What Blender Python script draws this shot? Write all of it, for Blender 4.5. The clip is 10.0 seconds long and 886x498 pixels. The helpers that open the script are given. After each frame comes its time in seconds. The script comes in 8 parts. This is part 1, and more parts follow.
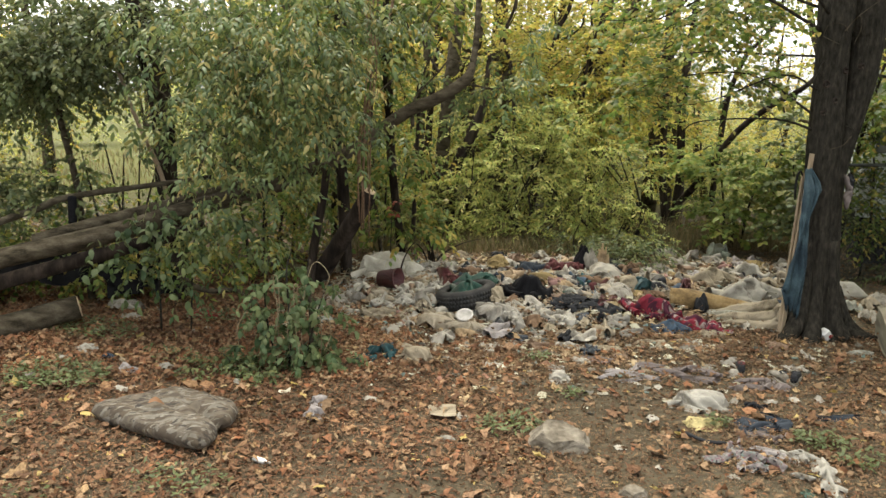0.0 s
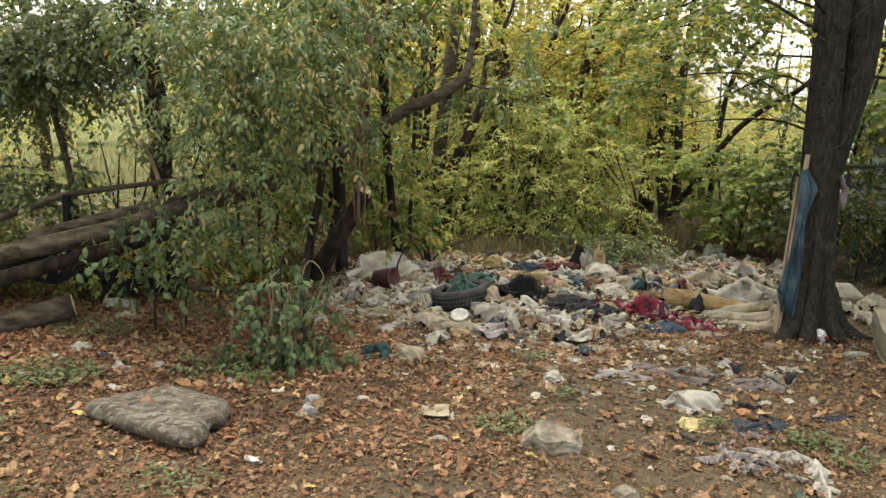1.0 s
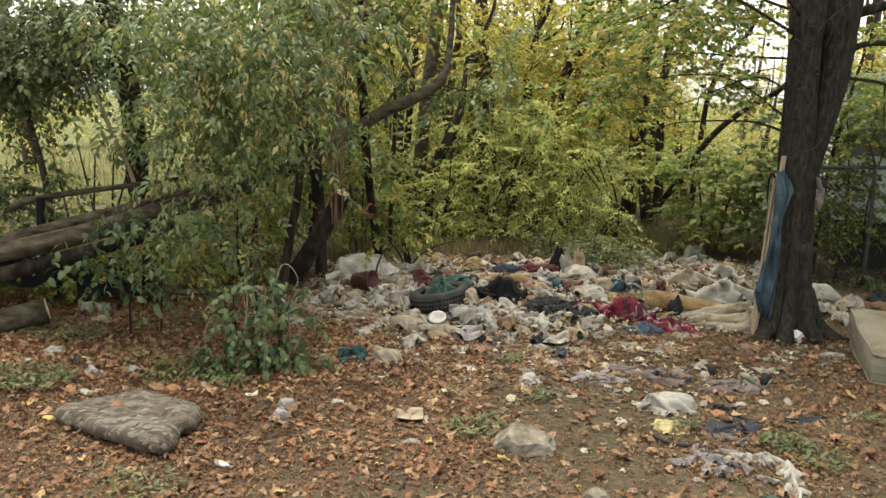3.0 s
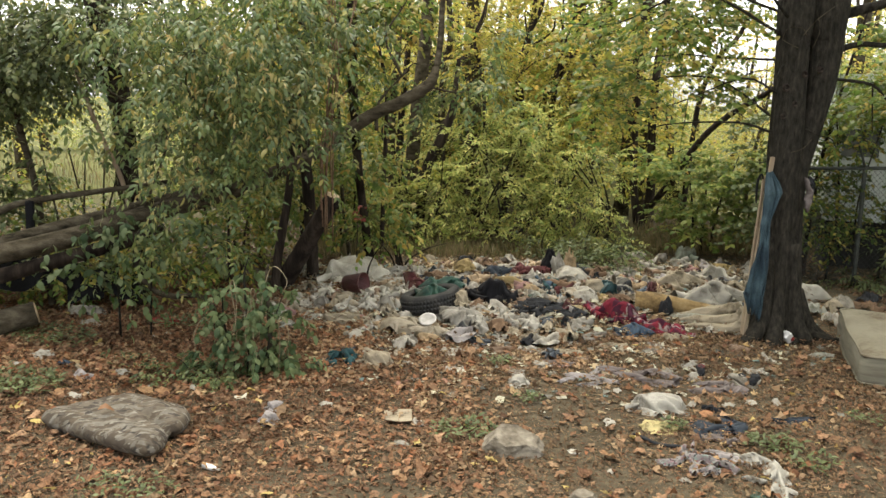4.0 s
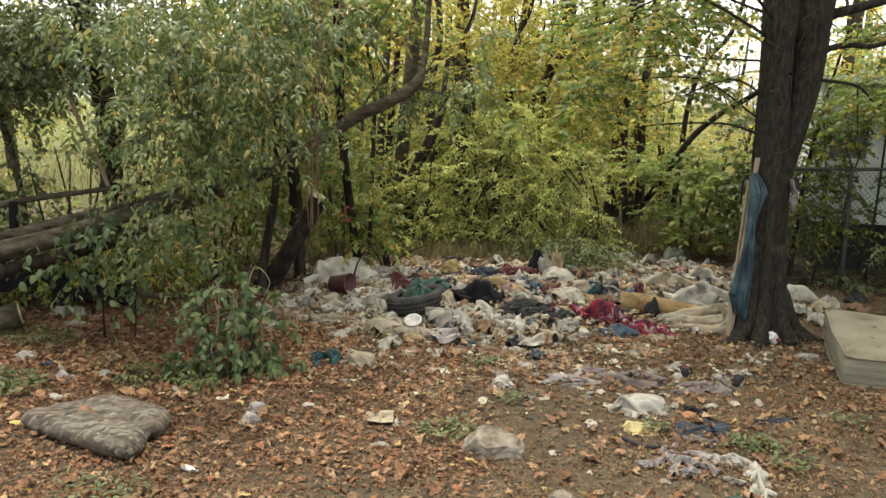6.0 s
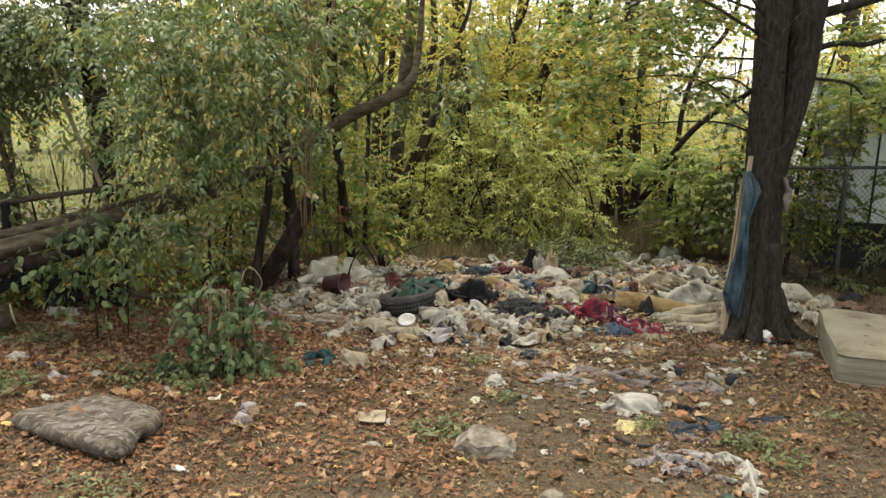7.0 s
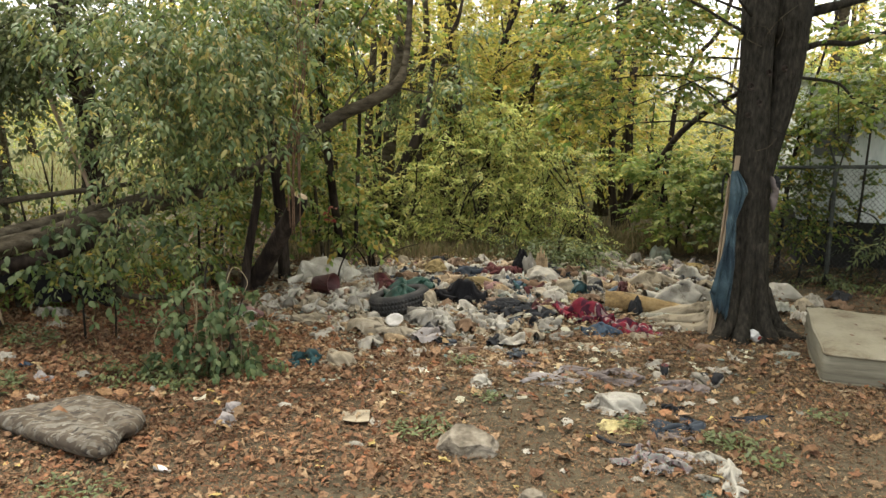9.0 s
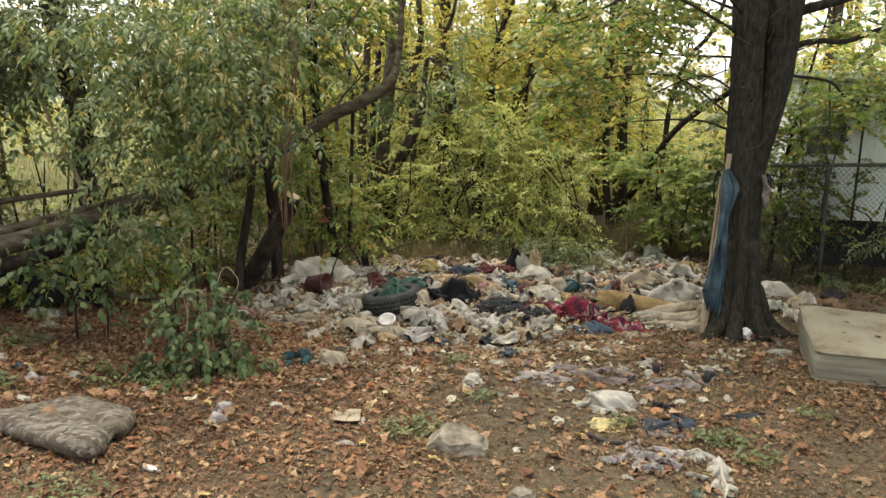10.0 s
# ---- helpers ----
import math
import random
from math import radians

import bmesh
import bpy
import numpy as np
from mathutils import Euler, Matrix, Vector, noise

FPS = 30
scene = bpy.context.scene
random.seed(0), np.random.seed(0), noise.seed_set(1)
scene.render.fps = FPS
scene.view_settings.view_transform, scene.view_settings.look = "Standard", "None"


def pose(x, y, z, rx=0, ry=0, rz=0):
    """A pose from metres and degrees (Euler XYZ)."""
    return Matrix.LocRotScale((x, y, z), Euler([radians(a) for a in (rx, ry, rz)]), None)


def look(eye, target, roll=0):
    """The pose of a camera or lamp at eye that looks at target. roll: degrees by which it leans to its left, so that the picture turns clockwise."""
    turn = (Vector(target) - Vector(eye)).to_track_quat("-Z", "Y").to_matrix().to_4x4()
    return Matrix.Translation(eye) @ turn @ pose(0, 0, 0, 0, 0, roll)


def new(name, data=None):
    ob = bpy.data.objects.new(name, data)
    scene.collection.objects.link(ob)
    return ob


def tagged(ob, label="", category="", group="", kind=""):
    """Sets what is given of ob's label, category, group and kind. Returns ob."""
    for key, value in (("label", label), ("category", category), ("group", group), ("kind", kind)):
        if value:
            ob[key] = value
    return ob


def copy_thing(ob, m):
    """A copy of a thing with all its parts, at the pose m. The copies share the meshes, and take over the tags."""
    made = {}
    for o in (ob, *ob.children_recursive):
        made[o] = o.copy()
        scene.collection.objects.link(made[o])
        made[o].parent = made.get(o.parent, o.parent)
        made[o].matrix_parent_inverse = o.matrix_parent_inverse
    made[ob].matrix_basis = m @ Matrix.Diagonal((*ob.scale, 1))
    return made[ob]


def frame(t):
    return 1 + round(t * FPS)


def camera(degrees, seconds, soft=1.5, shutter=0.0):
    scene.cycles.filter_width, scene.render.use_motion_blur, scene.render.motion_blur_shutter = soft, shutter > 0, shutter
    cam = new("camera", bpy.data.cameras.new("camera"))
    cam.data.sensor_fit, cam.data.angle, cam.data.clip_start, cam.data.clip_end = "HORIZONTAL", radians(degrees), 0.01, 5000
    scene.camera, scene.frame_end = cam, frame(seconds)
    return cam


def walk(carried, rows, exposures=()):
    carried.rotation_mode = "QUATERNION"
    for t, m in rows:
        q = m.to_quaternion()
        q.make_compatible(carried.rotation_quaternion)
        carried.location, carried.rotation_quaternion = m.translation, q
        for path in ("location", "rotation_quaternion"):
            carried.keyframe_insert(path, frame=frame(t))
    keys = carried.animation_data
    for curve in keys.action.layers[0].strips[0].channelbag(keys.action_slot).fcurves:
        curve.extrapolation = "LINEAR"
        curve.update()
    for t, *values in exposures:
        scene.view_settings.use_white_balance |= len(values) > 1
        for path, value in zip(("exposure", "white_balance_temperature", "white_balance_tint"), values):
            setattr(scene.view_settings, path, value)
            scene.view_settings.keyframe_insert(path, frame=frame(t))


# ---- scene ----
cam = camera(56.0, 10.0, soft=1.5)
PATH = [
    (0, (-0.049, 0.043, 2.43), (-0.044, 1.995, 1.997), 0.9),
    (0.5, (-0.025, 0.047, 2.427), (-0.021, 2.0, 1.994), 1.0),
    (1, (-0.004, 0.054, 2.425), (0.001, 2.007, 1.992), 1.1),
    (1.5, (0.019, 0.066, 2.426), (0.028, 2.019, 1.993), 1.2),
    (2, (0.055, 0.073, 2.425), (0.067, 2.025, 1.992), 1.2),
    (2.5, (0.085, 0.079, 2.426), (0.106, 2.031, 1.995), 1.2),
    (4, (0.175, 0.068, 2.423), (0.211, 2.023, 2.001), 0.9),
    (4.5, (0.2, 0.068, 2.424), (0.238, 2.023, 2.004), 1.0),
    (5, (0.224, 0.07, 2.425), (0.265, 2.025, 2.006), 1.0),
    (5.5, (0.254, 0.072, 2.425), (0.296, 2.027, 2.005), 1.0),
    (7, (0.336, 0.084, 2.413), (0.381, 2.039, 1.994), 0.8),
    (7.5, (0.367, 0.085, 2.415), (0.409, 2.04, 1.995), 0.7),
    (8, (0.4, 0.079, 2.411), (0.439, 2.034, 1.993), 0.7),
    (8.5, (0.433, 0.078, 2.41), (0.473, 2.033, 1.992), 0.7),
    (9, (0.457, 0.073, 2.411), (0.5, 2.029, 1.993), 0.7),
    (9.5, (0.487, 0.069, 2.406), (0.531, 2.025, 1.99), 0.6),
    (10, (0.517, 0.068, 2.402), (0.563, 2.024, 1.985), 0.5),
]
walk(cam, [(t, look(eye, target, roll)) for t, eye, target, roll in PATH])

# ---- light ----
world = bpy.data.worlds.new("sky")
scene.world = world
world.use_nodes = True
wn, wl = world.node_tree.nodes, world.node_tree.links
sky = wn.new("ShaderNodeTexSky")
sky.sky_type, sky.sun_disc = "NISHITA", False
sky.sun_elevation, sky.sun_rotation = radians(72), radians(-25)
sky.air_density, sky.dust_density = 1.0, 1.5
haze = wn.new("ShaderNodeHueSaturation")
haze.inputs["Saturation"].default_value = 0.08
wl.new(sky.outputs[0], haze.inputs["Color"])
wl.new(haze.outputs[0], wn["Background"].inputs["Color"])
wn["Background"].inputs["Strength"].default_value = 0.15
sun = new("sun", bpy.data.lights.new("sun", "SUN"))
sun.data.energy, sun.data.angle, sun.data.color = 2.0, radians(70), (1.0, 0.9, 0.71)
sun.matrix_world = look((0, 0, 30), (3.8, -8.2, 1.2))
scene.view_settings.exposure = 2.0


# ---- materials ----
def shader(name):
    m = bpy.data.materials.new(name)
    m.use_nodes = True
    return m, m.node_tree.nodes, m.node_tree.links, m.node_tree.nodes["Principled BSDF"]


def ramp_node(n, cols, hard=False):
    r = n.new("ShaderNodeValToRGB")
    e = r.color_ramp.elements
    while len(e) < len(cols):
        e.new(0.5)
    for i, c in enumerate(cols):
        e[i].position = i / len(cols) if hard else i / max(1, len(cols) - 1)
        e[i].color = (*c, 1)
    r.color_ramp.interpolation = "CONSTANT" if hard else "LINEAR"
    return r


def surf(name, cols, scale=6.0, rough=0.8, bump=0.3, bscale=60.0, stretch=(1, 1, 1), metal=0.0, spec=0.3, lo=0.3, hi=0.7, coat=0.0, crease=0.0):
    """A surface of mixed tones at two scales, with fine relief."""
    m, n, l, p = shader(name)
    tc, mp = n.new("ShaderNodeTexCoord"), n.new("ShaderNodeMapping")
    mp.inputs["Scale"].default_value = stretch
    l.new(tc.outputs["Object"], mp.inputs["Vector"])
    a, b = n.new("ShaderNodeTexNoise"), n.new("ShaderNodeTexNoise")
    a.inputs["Scale"].default_value, a.inputs["Detail"].default_value = scale, 6
    b.inputs["Scale"].default_value, b.inputs["Detail"].default_value = bscale, 4
    info = n.new("ShaderNodeObjectInfo")
    for t in (a, b):
        l.new(mp.outputs[0], t.inputs["Vector"])
    mix = n.new("ShaderNodeMath")
    mix.operation = "MULTIPLY_ADD"
    mix.inputs[1].default_value = 0.3
    l.new(b.outputs["Fac"], mix.inputs[0])
    l.new(a.outputs["Fac"], mix.inputs[2])
    rng = n.new("ShaderNodeMapRange")
    rng.inputs["From Min"].default_value, rng.inputs["From Max"].default_value = lo + 0.15, hi + 0.15
    l.new(mix.outputs[0], rng.inputs["Value"])
    r = ramp_node(n, cols)
    l.new(rng.outputs[0], r.inputs[0])
    l.new(r.outputs[0], p.inputs["Base Color"])
    p.inputs["Roughness"].default_value, p.inputs["Metallic"].default_value = rough, metal
    p.inputs["Specular IOR Level"].default_value = spec
    p.inputs["Coat Weight"].default_value = coat
    if bump:
        bp = n.new("ShaderNodeBump")
        bp.inputs["Strength"].default_value, bp.inputs["Distance"].default_value = bump, 0.02
        l.new(mix.outputs[0], bp.inputs["Height"])
        l.new(bp.outputs[0], p.inputs["Normal"])
        if crease:
            f, s1, s2, b2 = n.new("ShaderNodeTexNoise"), n.new("ShaderNodeMath"), n.new("ShaderNodeMath"), n.new("ShaderNodeBump")
            f.inputs["Scale"].default_value, f.inputs["Detail"].default_value, f.inputs["Distortion"].default_value = crease, 1.5, 0.8
            cm = n.new("ShaderNodeMapping")
            cm.inputs["Scale"].default_value, cm.inputs["Rotation"].default_value = (0.6, 1.7, 1.0), (0, 0, 0.6)
            l.new(tc.outputs["Object"], cm.inputs["Vector"])
            l.new(cm.outputs[0], f.inputs["Vector"])
            s1.operation, s1.inputs[1].default_value = "SUBTRACT", 0.5
            s2.operation = "ABSOLUTE"
            l.new(f.outputs["Fac"], s1.inputs[0])
            l.new(s1.outputs[0], s2.inputs[0])
            b2.inputs["Strength"].default_value, b2.inputs["Distance"].default_value = 0.5, 0.04
            l.new(s2.outputs[0], b2.inputs["Height"])
            l.new(b2.outputs[0], bp.inputs["Normal"])
    return m


def foliage(name, cols, through_light=0.45, rough=0.45, hard=False, spec=0.35, mottle=0.0):
    """Leaves: one tone a leaf, light passes through them."""
    m, n, l, p = shader(name)
    geo = n.new("ShaderNodeNewGeometry")
    r = ramp_node(n, cols, hard)
    l.new(geo.outputs["Random Per Island"], r.inputs[0])
    tc, t = n.new("ShaderNodeTexCoord"), n.new("ShaderNodeTexNoise")
    t.inputs["Scale"].default_value = 1.3
    l.new(tc.outputs["Object"], t.inputs["Vector"])
    hsv = n.new("ShaderNodeHueSaturation")
    v = n.new("ShaderNodeMapRange")
    v.inputs["From Min"].default_value, v.inputs["From Max"].default_value = 0.3, 0.7
    v.inputs["To Min"].default_value, v.inputs["To Max"].default_value = 0.7, 1.3
    l.new(t.outputs["Fac"], v.inputs["Value"])
    l.new(v.outputs[0], hsv.inputs["Value"])
    if mottle:
        spots, sv, mul = n.new("ShaderNodeTexNoise"), n.new("ShaderNodeMapRange"), n.new("ShaderNodeMath")
        spots.inputs["Scale"].default_value, spots.inputs["Detail"].default_value = 55, 3
        l.new(tc.outputs["Object"], spots.inputs["Vector"])
        sv.inputs["From Min"].default_value, sv.inputs["From Max"].default_value = 0.35, 0.65
        sv.inputs["To Min"].default_value, sv.inputs["To Max"].default_value = 1 - mottle, 1 + mottle
        l.new(spots.outputs["Fac"], sv.inputs["Value"])
        mul.operation = "MULTIPLY"
        l.new(v.outputs[0], mul.inputs[0])
        l.new(sv.outputs[0], mul.inputs[1])
        l.new(mul.outputs[0], hsv.inputs["Value"])
    l.new(r.outputs[0], hsv.inputs["Color"])
    l.new(hsv.outputs[0], p.inputs["Base Color"])
    p.inputs["Roughness"].default_value, p.inputs["Specular IOR Level"].default_value = rough, spec
    if through_light:
        tr, mx = n.new("ShaderNodeBsdfTranslucent"), n.new("ShaderNodeMixShader")
        l.new(hsv.outputs[0], tr.inputs["Color"])
        mx.inputs[0].default_value = through_light
        l.new(p.outputs[0], mx.inputs[1])
        l.new(tr.outputs[0], mx.inputs[2])
        l.new(mx.outputs[0], n["Material Output"].inputs["Surface"])
    return m


def ground_material():
    m, n, l, p = shader("earth_and_grass")
    tc = n.new("ShaderNodeTexCoord")
    a, b, c = (n.new("ShaderNodeTexNoise") for _ in range(3))
    for t, s in ((a, 0.9), (b, 14.0), (c, 120.0)):
        t.inputs["Scale"].default_value, t.inputs["Detail"].default_value = s, 8
        l.new(tc.outputs["Object"], t.inputs["Vector"])
    soil = ramp_node(n, [(0.033, 0.0265, 0.0165), (0.062, 0.051, 0.0325), (0.096, 0.081, 0.053)])
    add = n.new("ShaderNodeMath")
    add.operation = "MULTIPLY_ADD"
    add.inputs[1].default_value = 0.5
    l.new(b.outputs["Fac"], add.inputs[0])
    half = n.new("ShaderNodeMath")
    half.operation = "MULTIPLY"
    half.inputs[1].default_value = 0.5
    l.new(a.outputs["Fac"], half.inputs[0])
    l.new(half.outputs[0], add.inputs[2])
    rng = n.new("ShaderNodeMapRange")
    rng.inputs["From Min"].default_value, rng.inputs["From Max"].default_value = 0.33, 0.67
    l.new(add.outputs[0], rng.inputs["Value"])
    l.new(rng.outputs[0], soil.inputs[0])
    lawn = ramp_node(n, [(0.0399, 0.0495, 0.0112), (0.0699, 0.073, 0.0191), (0.0998, 0.0942, 0.0292)])
    l.new(a.outputs["Fac"], lawn.inputs[0])
    sep = n.new("ShaderNodeSeparateXYZ")
    l.new(tc.outputs["Object"], sep.inputs[0])
    edge = n.new("ShaderNodeMath")
    edge.operation = "MULTIPLY_ADD"
    edge.inputs[1].default_value = 4.0
    l.new(a.outputs["Fac"], edge.inputs[0])
    l.new(sep.outputs["Y"], edge.inputs[2])
    far = n.new("ShaderNodeMapRange")
    far.inputs["From Min"].default_value, far.inputs["From Max"].default_value = 14.5, 17.5
    l.new(edge.outputs[0], far.inputs["Value"])
    mix = n.new("ShaderNodeMix")
    mix.data_type = "RGBA"
    l.new(far.outputs[0], mix.inputs["Factor"])
    l.new(soil.outputs[0], mix.inputs["A"])
    l.new(lawn.outputs[0], mix.inputs["B"])
    l.new(mix.outputs["Result"], p.inputs["Base Color"])
    p.inputs["Roughness"].default_value, p.inputs["Specular IOR Level"].default_value = 0.95, 0.15
    bp = n.new("ShaderNodeBump")
    bp.inputs["Strength"].default_value, bp.inputs["Distance"].default_value = 0.6, 0.015
    hgt = n.new("ShaderNodeMath")
    l.new(b.outputs["Fac"], hgt.inputs[0])
    l.new(c.outputs["Fac"], hgt.inputs[1])
    l.new(hgt.outputs[0], bp.inputs["Height"])
    l.new(bp.outputs[0], p.inputs["Normal"])
    return m


M = {}
M["ground"] = ground_material()
M["bark"] = surf("grey_brown_bark", [(0.0118, 0.011, 0.009), (0.0205, 0.0188, 0.0148), (0.0302, 0.0271, 0.0214), (0.0443, 0.0396, 0.0308)], 34, 0.95, 1.0, 150, (1, 1, 0.33), spec=0.06)
M["bark_dark"] = surf("dark_bark", [(0.01, 0.008, 0.007), (0.026, 0.02, 0.016), (0.055, 0.044, 0.035)], 12, 0.95, 0.8, 50, (1, 1, 0.2), spec=0.1)
M["bark_pale"] = surf("weathered_bark", [(0.0166, 0.0139, 0.009), (0.0403, 0.0336, 0.0222), (0.0622, 0.0528, 0.036), (0.0889, 0.0768, 0.054)], 11, 0.95, 1.0, 70, (0.7, 1.5, 1.5), spec=0.08)
M["wood"] = surf("pale_cut_wood", [(0.28, 0.2, 0.12), (0.42, 0.32, 0.2), (0.5, 0.4, 0.27)], 10, 0.8, 0.3, 80, (1, 1, 0.1))
M["leaf_dark"] = foliage("broad_green_leaf", [(0.0486, 0.0833, 0.0292), (0.0702, 0.1098, 0.0378), (0.0972, 0.1372, 0.0464), (0.1296, 0.1646, 0.0533), (0.1836, 0.196, 0.0585), (0.1026, 0.1421, 0.0499), (0.0778, 0.1176, 0.043), (0.3024, 0.2548, 0.0731)], 0.45, 0.42, spec=0.45)
M["leaf_tan"] = foliage("hanging_dry_leaf", [(0.3, 0.26, 0.1), (0.42, 0.37, 0.16), (0.3, 0.21, 0.08), (0.38, 0.36, 0.14)], 0.5, 0.6)
M["leaf_shrub"] = foliage("dull_green_leaf", [(0.0556, 0.0811, 0.032), (0.0843, 0.1098, 0.0422), (0.1121, 0.1384, 0.0499), (0.1569, 0.1623, 0.0576)], 0.4)
M["leaf_bush"] = foliage("cool_green_leaf", [(0.045, 0.08, 0.034), (0.075, 0.115, 0.047), (0.11, 0.15, 0.062), (0.16, 0.19, 0.085), (0.1, 0.14, 0.06)], 0.42, 0.5, spec=0.3)
M["leaf_mid"] = foliage("green_leaf", [(0.0685, 0.11, 0.0245), (0.1076, 0.17, 0.0343), (0.1566, 0.21, 0.0441), (0.2544, 0.26, 0.0588), (0.3523, 0.25, 0.0588)], 0.5)
M["leaf_fine"] = foliage("narrow_green_leaf", [(0.215, 0.2757, 0.0766), (0.303, 0.3612, 0.1064), (0.391, 0.4373, 0.1405), (0.4888, 0.4943, 0.1702), (0.5865, 0.5038, 0.1616)], 0.58)
M["leaf_gold"] = foliage("yellowing_leaf", [(0.1972, 0.2438, 0.0491), (0.3132, 0.3251, 0.0655), (0.4292, 0.3948, 0.0764), (0.5104, 0.4412, 0.0873), (0.4409, 0.2787, 0.0764)], 0.6)
M["leaf_maple"] = foliage("bright_maple_leaf", [(0.0938, 0.1484, 0.0375), (0.1564, 0.2226, 0.0535), (0.219, 0.2721, 0.0694), (0.3128, 0.2968, 0.0748)], 0.62)
M["litter"] = foliage("dry_fallen_leaf", [(0.06, 0.034, 0.021), (0.1, 0.052, 0.03), (0.135, 0.068, 0.036), (0.19, 0.128, 0.075), (0.12, 0.062, 0.034), (0.15, 0.09, 0.05), (0.105, 0.06, 0.035), (0.085, 0.048, 0.028), (0.145, 0.082, 0.044), (0.11, 0.055, 0.03), (0.165, 0.112, 0.066), (0.075, 0.045, 0.028), (0.18, 0.108, 0.058)], 0.12, 0.75, spec=0.12, mottle=0.25)
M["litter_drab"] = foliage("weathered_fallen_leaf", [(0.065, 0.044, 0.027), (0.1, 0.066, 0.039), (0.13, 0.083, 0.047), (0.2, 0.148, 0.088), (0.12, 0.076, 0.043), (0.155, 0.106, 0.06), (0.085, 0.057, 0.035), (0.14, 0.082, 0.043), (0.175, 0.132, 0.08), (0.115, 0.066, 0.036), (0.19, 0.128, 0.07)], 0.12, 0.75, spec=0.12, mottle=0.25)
M["litter_fresh"] = foliage("fresh_fallen_leaf", [(0.15, 0.068, 0.034), (0.19, 0.09, 0.044), (0.21, 0.115, 0.058), (0.23, 0.155, 0.09), (0.26, 0.185, 0.108), (0.165, 0.075, 0.037), (0.2, 0.085, 0.04)], 0.15, 0.7, spec=0.15, mottle=0.25)
M["litter_tan"] = foliage("large_tan_leaf", [(0.18, 0.1, 0.055), (0.23, 0.145, 0.085), (0.14, 0.068, 0.036), (0.26, 0.172, 0.1), (0.115, 0.058, 0.034), (0.2, 0.115, 0.06), (0.29, 0.21, 0.11), (0.17, 0.082, 0.042)], 0.15, 0.75, spec=0.15, mottle=0.35)
M["leaf_red"] = foliage("red_creeper_leaf", [(0.2, 0.035, 0.025), (0.26, 0.07, 0.035)], 0.4)
M["litter_yellow"] = foliage("yellow_fallen_leaf", [(0.3, 0.22, 0.065), (0.36, 0.28, 0.095), (0.28, 0.18, 0.07)], 0.2, 0.6)
M["litter_orange"] = foliage("orange_fallen_leaf", [(0.1425, 0.0638, 0.0255), (0.165, 0.085, 0.0357)], 0.15, 0.6)
M["weed"] = foliage("low_weed_leaf", [(0.06, 0.085, 0.03), (0.1, 0.125, 0.045), (0.135, 0.16, 0.068)], 0.35)
M["vine"] = surf("brown_vine_bark", [(0.07, 0.04, 0.022), (0.14, 0.085, 0.05), (0.2, 0.135, 0.085)], 20, 0.9, 0.3)
M["straw_stem"] = surf("dry_stalk", [(0.16, 0.13, 0.08), (0.28, 0.23, 0.14)], 20, 0.9, 0.2)
M["straw"] = foliage("dry_grass_blade", [(0.15, 0.12, 0.055), (0.22, 0.17, 0.085), (0.12, 0.095, 0.045), (0.09, 0.1, 0.032), (0.17, 0.125, 0.065)], 0.4)
M["scrap"] = foliage("torn_scraps", [(0.342, 0.34, 0.255), (0.266, 0.25, 0.178), (0.152, 0.1, 0.051), (0.399, 0.4, 0.315), (0.209, 0.19, 0.136), (0.266, 0.2, 0.111), (0.048, 0.047, 0.038), (0.342, 0.33, 0.238), (0.19, 0.12, 0.06), (0.142, 0.09, 0.047), (0.314, 0.3, 0.23), (0.237, 0.17, 0.093), (0.123, 0.12, 0.098), (0.095, 0.14, 0.128), (0.285, 0.22, 0.128), (0.19, 0.1, 0.068)], 0.1, 0.8, hard=True)


def cloth(name, c, rough=0.9, coat=0.0, spec=0.2, var=0.45, scale=7.0, bump=0.2, crease=8.0):
    """Fabric, film or paper of one soiled colour."""
    lo = tuple(0.35 * v + w for v, w in zip(c, (0.03, 0.021, 0.012)))
    if max(c) < 0.05:
        lo = tuple(v * 0.6 for v in c)
    hi = tuple(min(0.9, v * (1 + var * 0.3)) for v in c)
    return surf(name, [lo, tuple(v * 0.9 for v in c), c, hi], scale, rough, bump, 90, spec=spec, coat=coat, crease=crease, lo=0.34, hi=0.72)


PALETTE = {
    "bone": (0.29, 0.276, 0.232), "white": (0.285, 0.267, 0.222), "cream": (0.23, 0.197, 0.14), "grey": (0.2, 0.188, 0.158), "tan": (0.3, 0.22, 0.13), "mustard": (0.22, 0.165, 0.075),
    "black": (0.018, 0.019, 0.021), "navy": (0.03, 0.037, 0.046), "denim": (0.05, 0.075, 0.105), "blue": (0.06, 0.11, 0.16), "teal": (0.023, 0.056, 0.06),
    "green": (0.013, 0.05, 0.035), "maroon": (0.075, 0.024, 0.024), "red": (0.24, 0.04, 0.035), "pink": (0.22, 0.13, 0.115), "lemon": (0.36, 0.31, 0.15),
    "mauve": (0.135, 0.115, 0.107), "sage": (0.23, 0.235, 0.195), "brown": (0.14, 0.09, 0.055), "lilac": (0.23, 0.212, 0.202), "ash": (0.25, 0.24, 0.205), "olive": (0.125, 0.14, 0.112)}
C = {k: cloth(k + "_soiled_cloth", v) for k, v in PALETTE.items()}
F = {k: cloth(k + "_plastic_film", v, 0.5, 0.0, 0.3, 0.3, 5.0, 0.12, 7.0) for k, v in PALETTE.items()}


